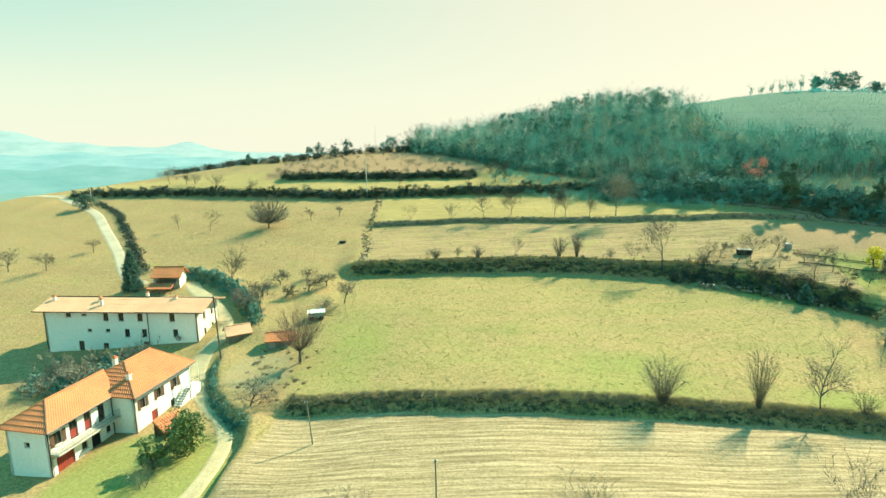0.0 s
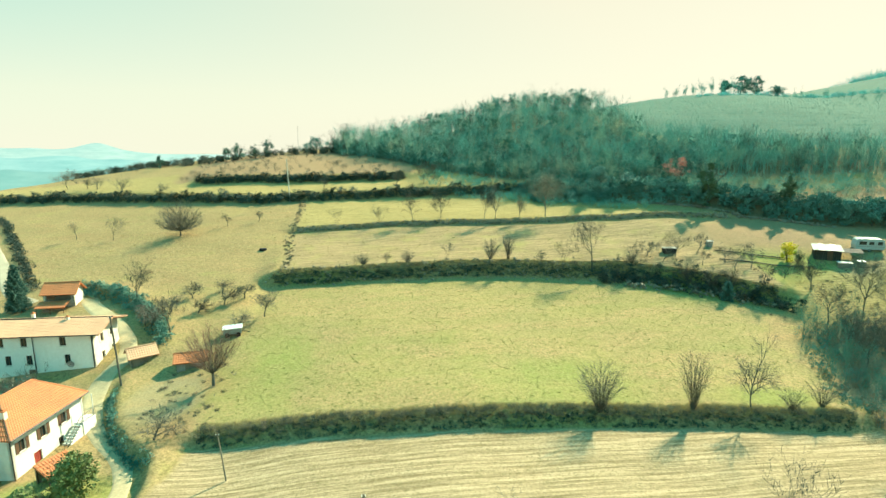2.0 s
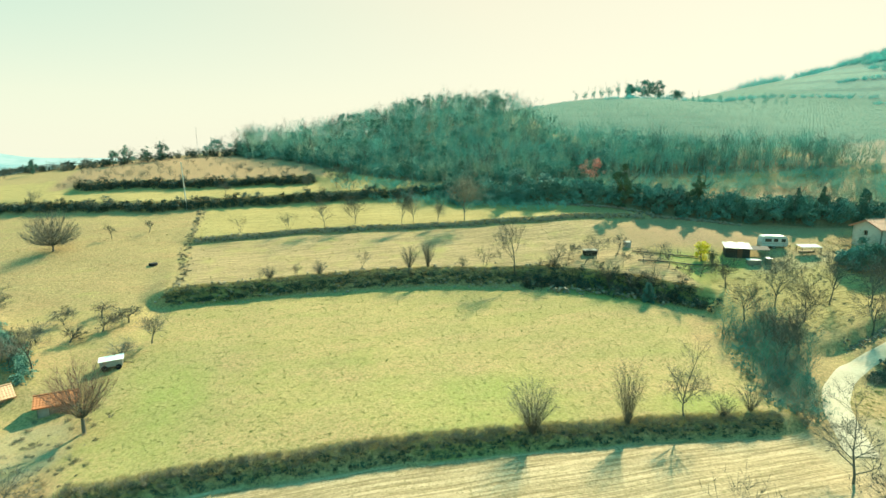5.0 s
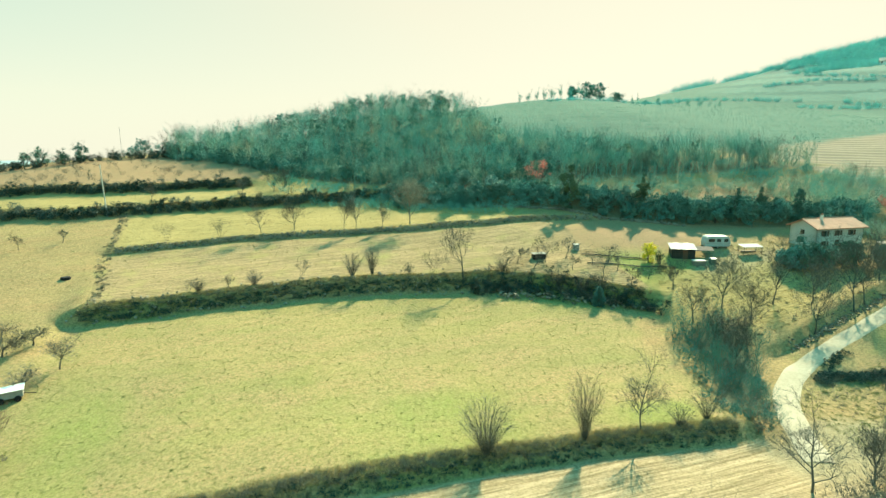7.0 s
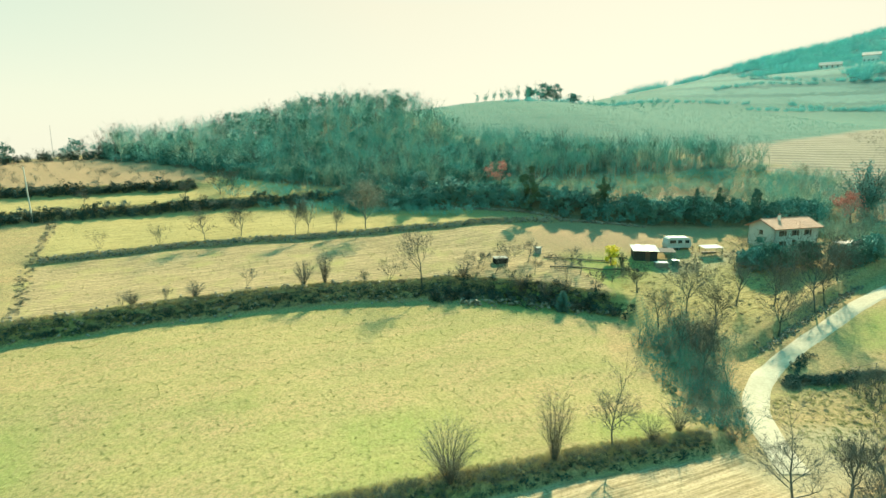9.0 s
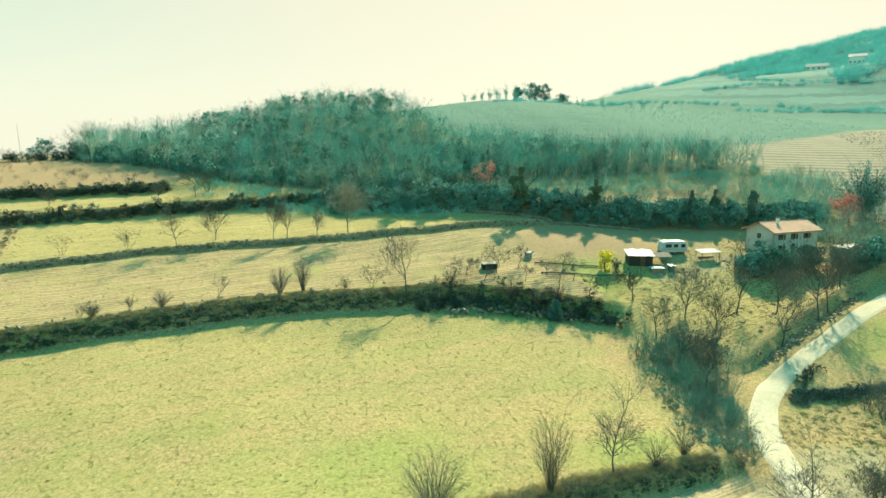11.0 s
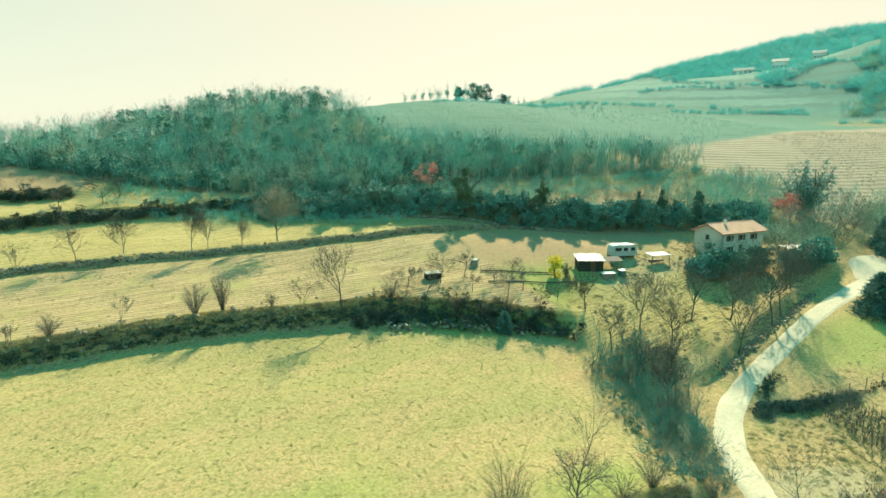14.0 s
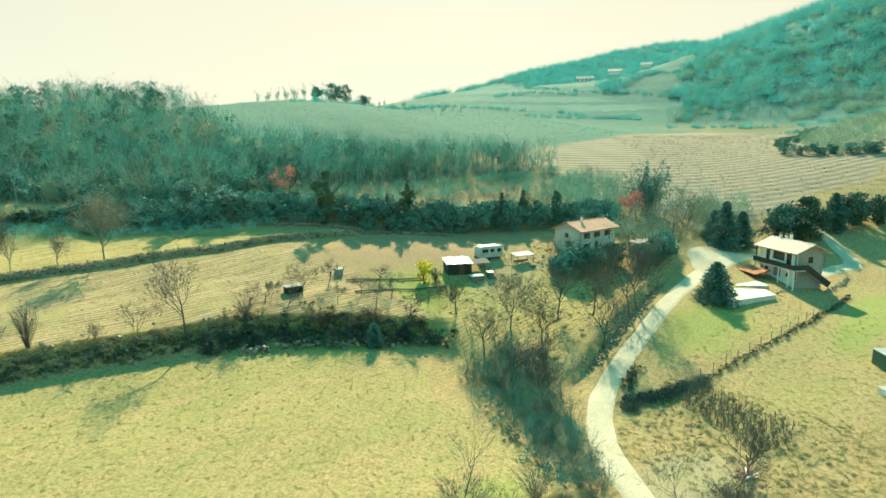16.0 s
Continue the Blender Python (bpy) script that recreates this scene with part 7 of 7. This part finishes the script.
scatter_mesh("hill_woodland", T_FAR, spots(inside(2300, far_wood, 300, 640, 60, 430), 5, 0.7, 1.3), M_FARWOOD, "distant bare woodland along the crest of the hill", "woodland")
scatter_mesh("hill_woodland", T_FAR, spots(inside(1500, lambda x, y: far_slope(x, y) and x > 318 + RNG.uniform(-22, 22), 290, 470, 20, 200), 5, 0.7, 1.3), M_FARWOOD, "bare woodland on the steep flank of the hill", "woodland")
scatter_mesh("hill_woodland", T_FAR, spots(inside(520, flank(-0.3, 1), 285, 400, 20, 190), 5, 0.5, 1.0), M_WOODP, "paler bare woodland on the lower flank of the hill", "woodland")
scatter_mesh("hill_woodland", T_WOOD, spots(inside(620, lambda x, y: far_slope(x, y) and x < 352 + RNG.uniform(-25, 25), 285, 380, 20, 180), 8, 0.45, 0.95), M_WOODS, "bare trees at the foot of the wooded flank", "woodland")
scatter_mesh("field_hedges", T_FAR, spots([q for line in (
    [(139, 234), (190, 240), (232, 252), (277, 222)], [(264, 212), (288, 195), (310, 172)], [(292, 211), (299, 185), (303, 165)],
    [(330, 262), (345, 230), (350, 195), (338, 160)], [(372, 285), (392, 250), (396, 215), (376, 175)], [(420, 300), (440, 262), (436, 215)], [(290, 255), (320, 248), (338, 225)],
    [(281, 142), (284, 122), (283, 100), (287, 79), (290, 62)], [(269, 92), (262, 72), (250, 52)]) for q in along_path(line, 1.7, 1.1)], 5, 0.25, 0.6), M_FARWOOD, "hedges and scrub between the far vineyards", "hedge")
scatter_mesh("wedge_scrub", T_SHRUB, spots(inside(230, lambda x, y: float(blob(x, y, 250, 68, 34, 13, 0.3)) > 0.4, 210, 290, 48, 86), 6, 0.8, 1.8), M_WOODP, "dry scrub on the strip above the vineyard", "scrub")
scatter_mesh("wedge_scrub", T_SCRUB, spots(list(along_path([(211, 79), (214, 66), (216, 53)], 0.8, 0.7)) + list(along_path([(222, 83), (245, 82), (268, 82)], 1.5, 0.8)), 4, 0.6, 1.2), M_WOODI, "dark scrub edging the vineyard", "scrub")


def far_house(x, y, turn, w, d, h, label, roof):
    t = thing("house", label, "house", "houses on the far hill")
    t.matrix_basis = pose(x, y, gz(x, y), 0, 0, turn)
    F = [(w * k / 4 + 0.6, w * k / 4 + 1.5, z, z + 1.2) for k in range(4) for z in (1.2, 4.0) if z + 1.4 < h]
    _, at, u, n = wall(t, (0, 0), (w, 0), -3, h, F)
    for q in F:
        window(t, at, u, n, *q)
    wall(t, (w, 0), (w, d), -3, h, gable=h + 1.8)
    wall(t, (w, d), (0, d), -3, h)
    wall(t, (0, d), (0, 0), -3, h, gable=h + 1.8)
    e = h - 0.25
    tiled(t, (-0.6, -0.6, e), (w + 0.6, -0.6, e), (w + 0.6, d / 2, h + 1.9), (-0.6, d / 2, h + 1.9), roof, course=0.8)
    tiled(t, (w + 0.6, d + 0.6, e), (-0.6, d + 0.6, e), (-0.6, d / 2, h + 1.9), (w + 0.6, d / 2, h + 1.9), roof, course=0.8)
    return t


far_house(413, 245, -62, 9, 6, 5.2, "white farmhouse on the far hillside", M_SLATE)
far_house(402, 265, -58, 12, 5, 3.0, "long low farm building on the far hillside", M_SLATE)
far_house(424, 225, -70, 7, 5, 4.2, "small pale house high on the far hillside", M_SLATE)

# trees on the skyline ridge beyond the vineyards
for k in range(24):
    bare_tree(138 + k * 1.05, 260 - k * 0.75 + 1.8 * math.sin(k * 2.1), "slender bare tree in a clump on the vineyard ridge", group="trees on the vineyard ridge", material=M_WOODS, twigs_mat=M_WOODS,
              seed=500 + k, height=4.5 + 0.22 * k + 1.2 * math.sin(k * 1.9), kids=(9, 4), twig=8, up=0.8, max_depth=2, trunk=0.5, radius=0.12, wid=0.3, spread=0.75, cone=True)
for k, (x, y, h, w) in enumerate([(161, 251, 6.5, 5), (167, 248, 8.0, 7), (173, 245.5, 8.0, 6.5), (180, 242, 4, 6)]):
    leafy_tree(x, y, "round dark pine on the vineyard ridge", 520 + k, h, w, M_WOODI, name="pine_tree", group="trees on the vineyard ridge", per=40, size=0.28, low=0.12, n=46)
for k in range(16):
    bare_tree(186 + k * 2.2, 238 - k * 1.4 + 1.2 * math.sin(k * 2.7), "thin bare tree on the vineyard ridge", group="trees on the vineyard ridge", material=M_WOODS, twigs_mat=M_WOODS,
              seed=530 + k, height=4.4 + 1.6 * math.sin(k * 1.7), kids=(8, 4), twig=7, up=0.8, max_depth=2, trunk=0.5, radius=0.10, wid=0.35, spread=0.8, cone=True)
for k, (x, y) in enumerate([(118, 268), (112, 262), (108, 258)]):
    bare_tree(x, y, "thin bare tree on the vineyard ridge", group="trees on the vineyard ridge", seed=545 + k, height=4.5, kids=(5, 3, 2), twig=4, radius=0.09, trunk=0.6, wid=0.5)

# ---- mountains across the valley ----


def ridge_line(name, dist, base, crest, material, label, seed, rough=2.0):
    rng = np.random.RandomState(seed)
    deg = np.linspace(crest[0][0], crest[-1][0], 260)
    az, t = np.radians(deg), np.linspace(0, 1, 260)
    h = np.convolve(np.pad(np.interp(deg, *zip(*crest)), 4, mode="edge"), np.ones(9) / 9, "valid")
    for o in range(1, 9):
        h = h + rough / o * np.sin(t * 19 * o + rng.uniform(0, 6)) * dist / 1000
    v, f, n = [], [], 7
    for i in range(len(az)):
        for j in range(n):
            q = j / (n - 1)
            d = dist * (1 + 0.12 * q)
            v.append((math.sin(az[i]) * d, math.cos(az[i]) * d, base + (h[i] - base) * q ** 0.8))
    for i in range(len(az) - 1):
        for j in range(n - 1):
            a = i * n + j
            f.append((a, a + n, a + n + 1, a + 1))
    me = bpy.data.meshes.new(name)
    me.from_pydata(v, [], f)
    me.shade_smooth()
    me.materials.append(material)
    return tagged(new(name, me), label, "mountains", kind="structure")


def glowing_haze_material(name, col):
    """Backdrop colour with the distance haze painted in and made to glow."""
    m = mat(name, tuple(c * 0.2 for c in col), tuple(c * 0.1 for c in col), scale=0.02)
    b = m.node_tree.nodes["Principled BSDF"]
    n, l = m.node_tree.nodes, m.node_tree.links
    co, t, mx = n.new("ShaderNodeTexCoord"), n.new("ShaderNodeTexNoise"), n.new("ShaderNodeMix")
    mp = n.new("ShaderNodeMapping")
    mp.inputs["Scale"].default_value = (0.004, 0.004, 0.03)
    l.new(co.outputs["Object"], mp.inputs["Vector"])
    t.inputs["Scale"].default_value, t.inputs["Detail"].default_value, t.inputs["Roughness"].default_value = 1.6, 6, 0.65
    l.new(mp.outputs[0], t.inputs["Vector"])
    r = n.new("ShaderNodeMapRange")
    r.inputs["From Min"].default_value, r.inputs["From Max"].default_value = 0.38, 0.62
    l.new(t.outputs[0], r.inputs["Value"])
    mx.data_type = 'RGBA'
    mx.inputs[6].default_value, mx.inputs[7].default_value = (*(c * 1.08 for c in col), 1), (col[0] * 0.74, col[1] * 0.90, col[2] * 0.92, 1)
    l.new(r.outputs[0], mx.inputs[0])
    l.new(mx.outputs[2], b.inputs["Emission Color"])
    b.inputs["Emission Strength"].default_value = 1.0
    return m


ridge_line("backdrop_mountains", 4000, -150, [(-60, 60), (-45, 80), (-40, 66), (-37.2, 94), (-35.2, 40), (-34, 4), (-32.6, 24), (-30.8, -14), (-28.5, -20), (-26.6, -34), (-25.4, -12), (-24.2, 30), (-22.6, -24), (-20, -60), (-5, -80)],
           glowing_haze_material("hazed_far_mountains", (0.172, 0.26, 0.22)), "pale hazy mountains across the valley", 1, 0.8)
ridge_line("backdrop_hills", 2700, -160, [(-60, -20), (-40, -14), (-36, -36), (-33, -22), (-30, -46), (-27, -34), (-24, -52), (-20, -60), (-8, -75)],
           glowing_haze_material("hazed_far_hills", (0.12, 0.236, 0.208)), "hazy hills across the valley", 2, 1.2)
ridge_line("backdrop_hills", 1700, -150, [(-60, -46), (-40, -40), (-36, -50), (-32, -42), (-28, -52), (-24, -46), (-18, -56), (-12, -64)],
           glowing_haze_material("hazed_near_hills", (0.092, 0.2, 0.168)), "low hazy hills in the valley", 3, 1.6)
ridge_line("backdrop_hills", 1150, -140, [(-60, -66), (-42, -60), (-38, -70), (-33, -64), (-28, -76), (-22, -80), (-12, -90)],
           glowing_haze_material("hazed_valley_fields", (0.108, 0.2, 0.152)), "hazy fields and hedges in the valley", 4, 2.0)
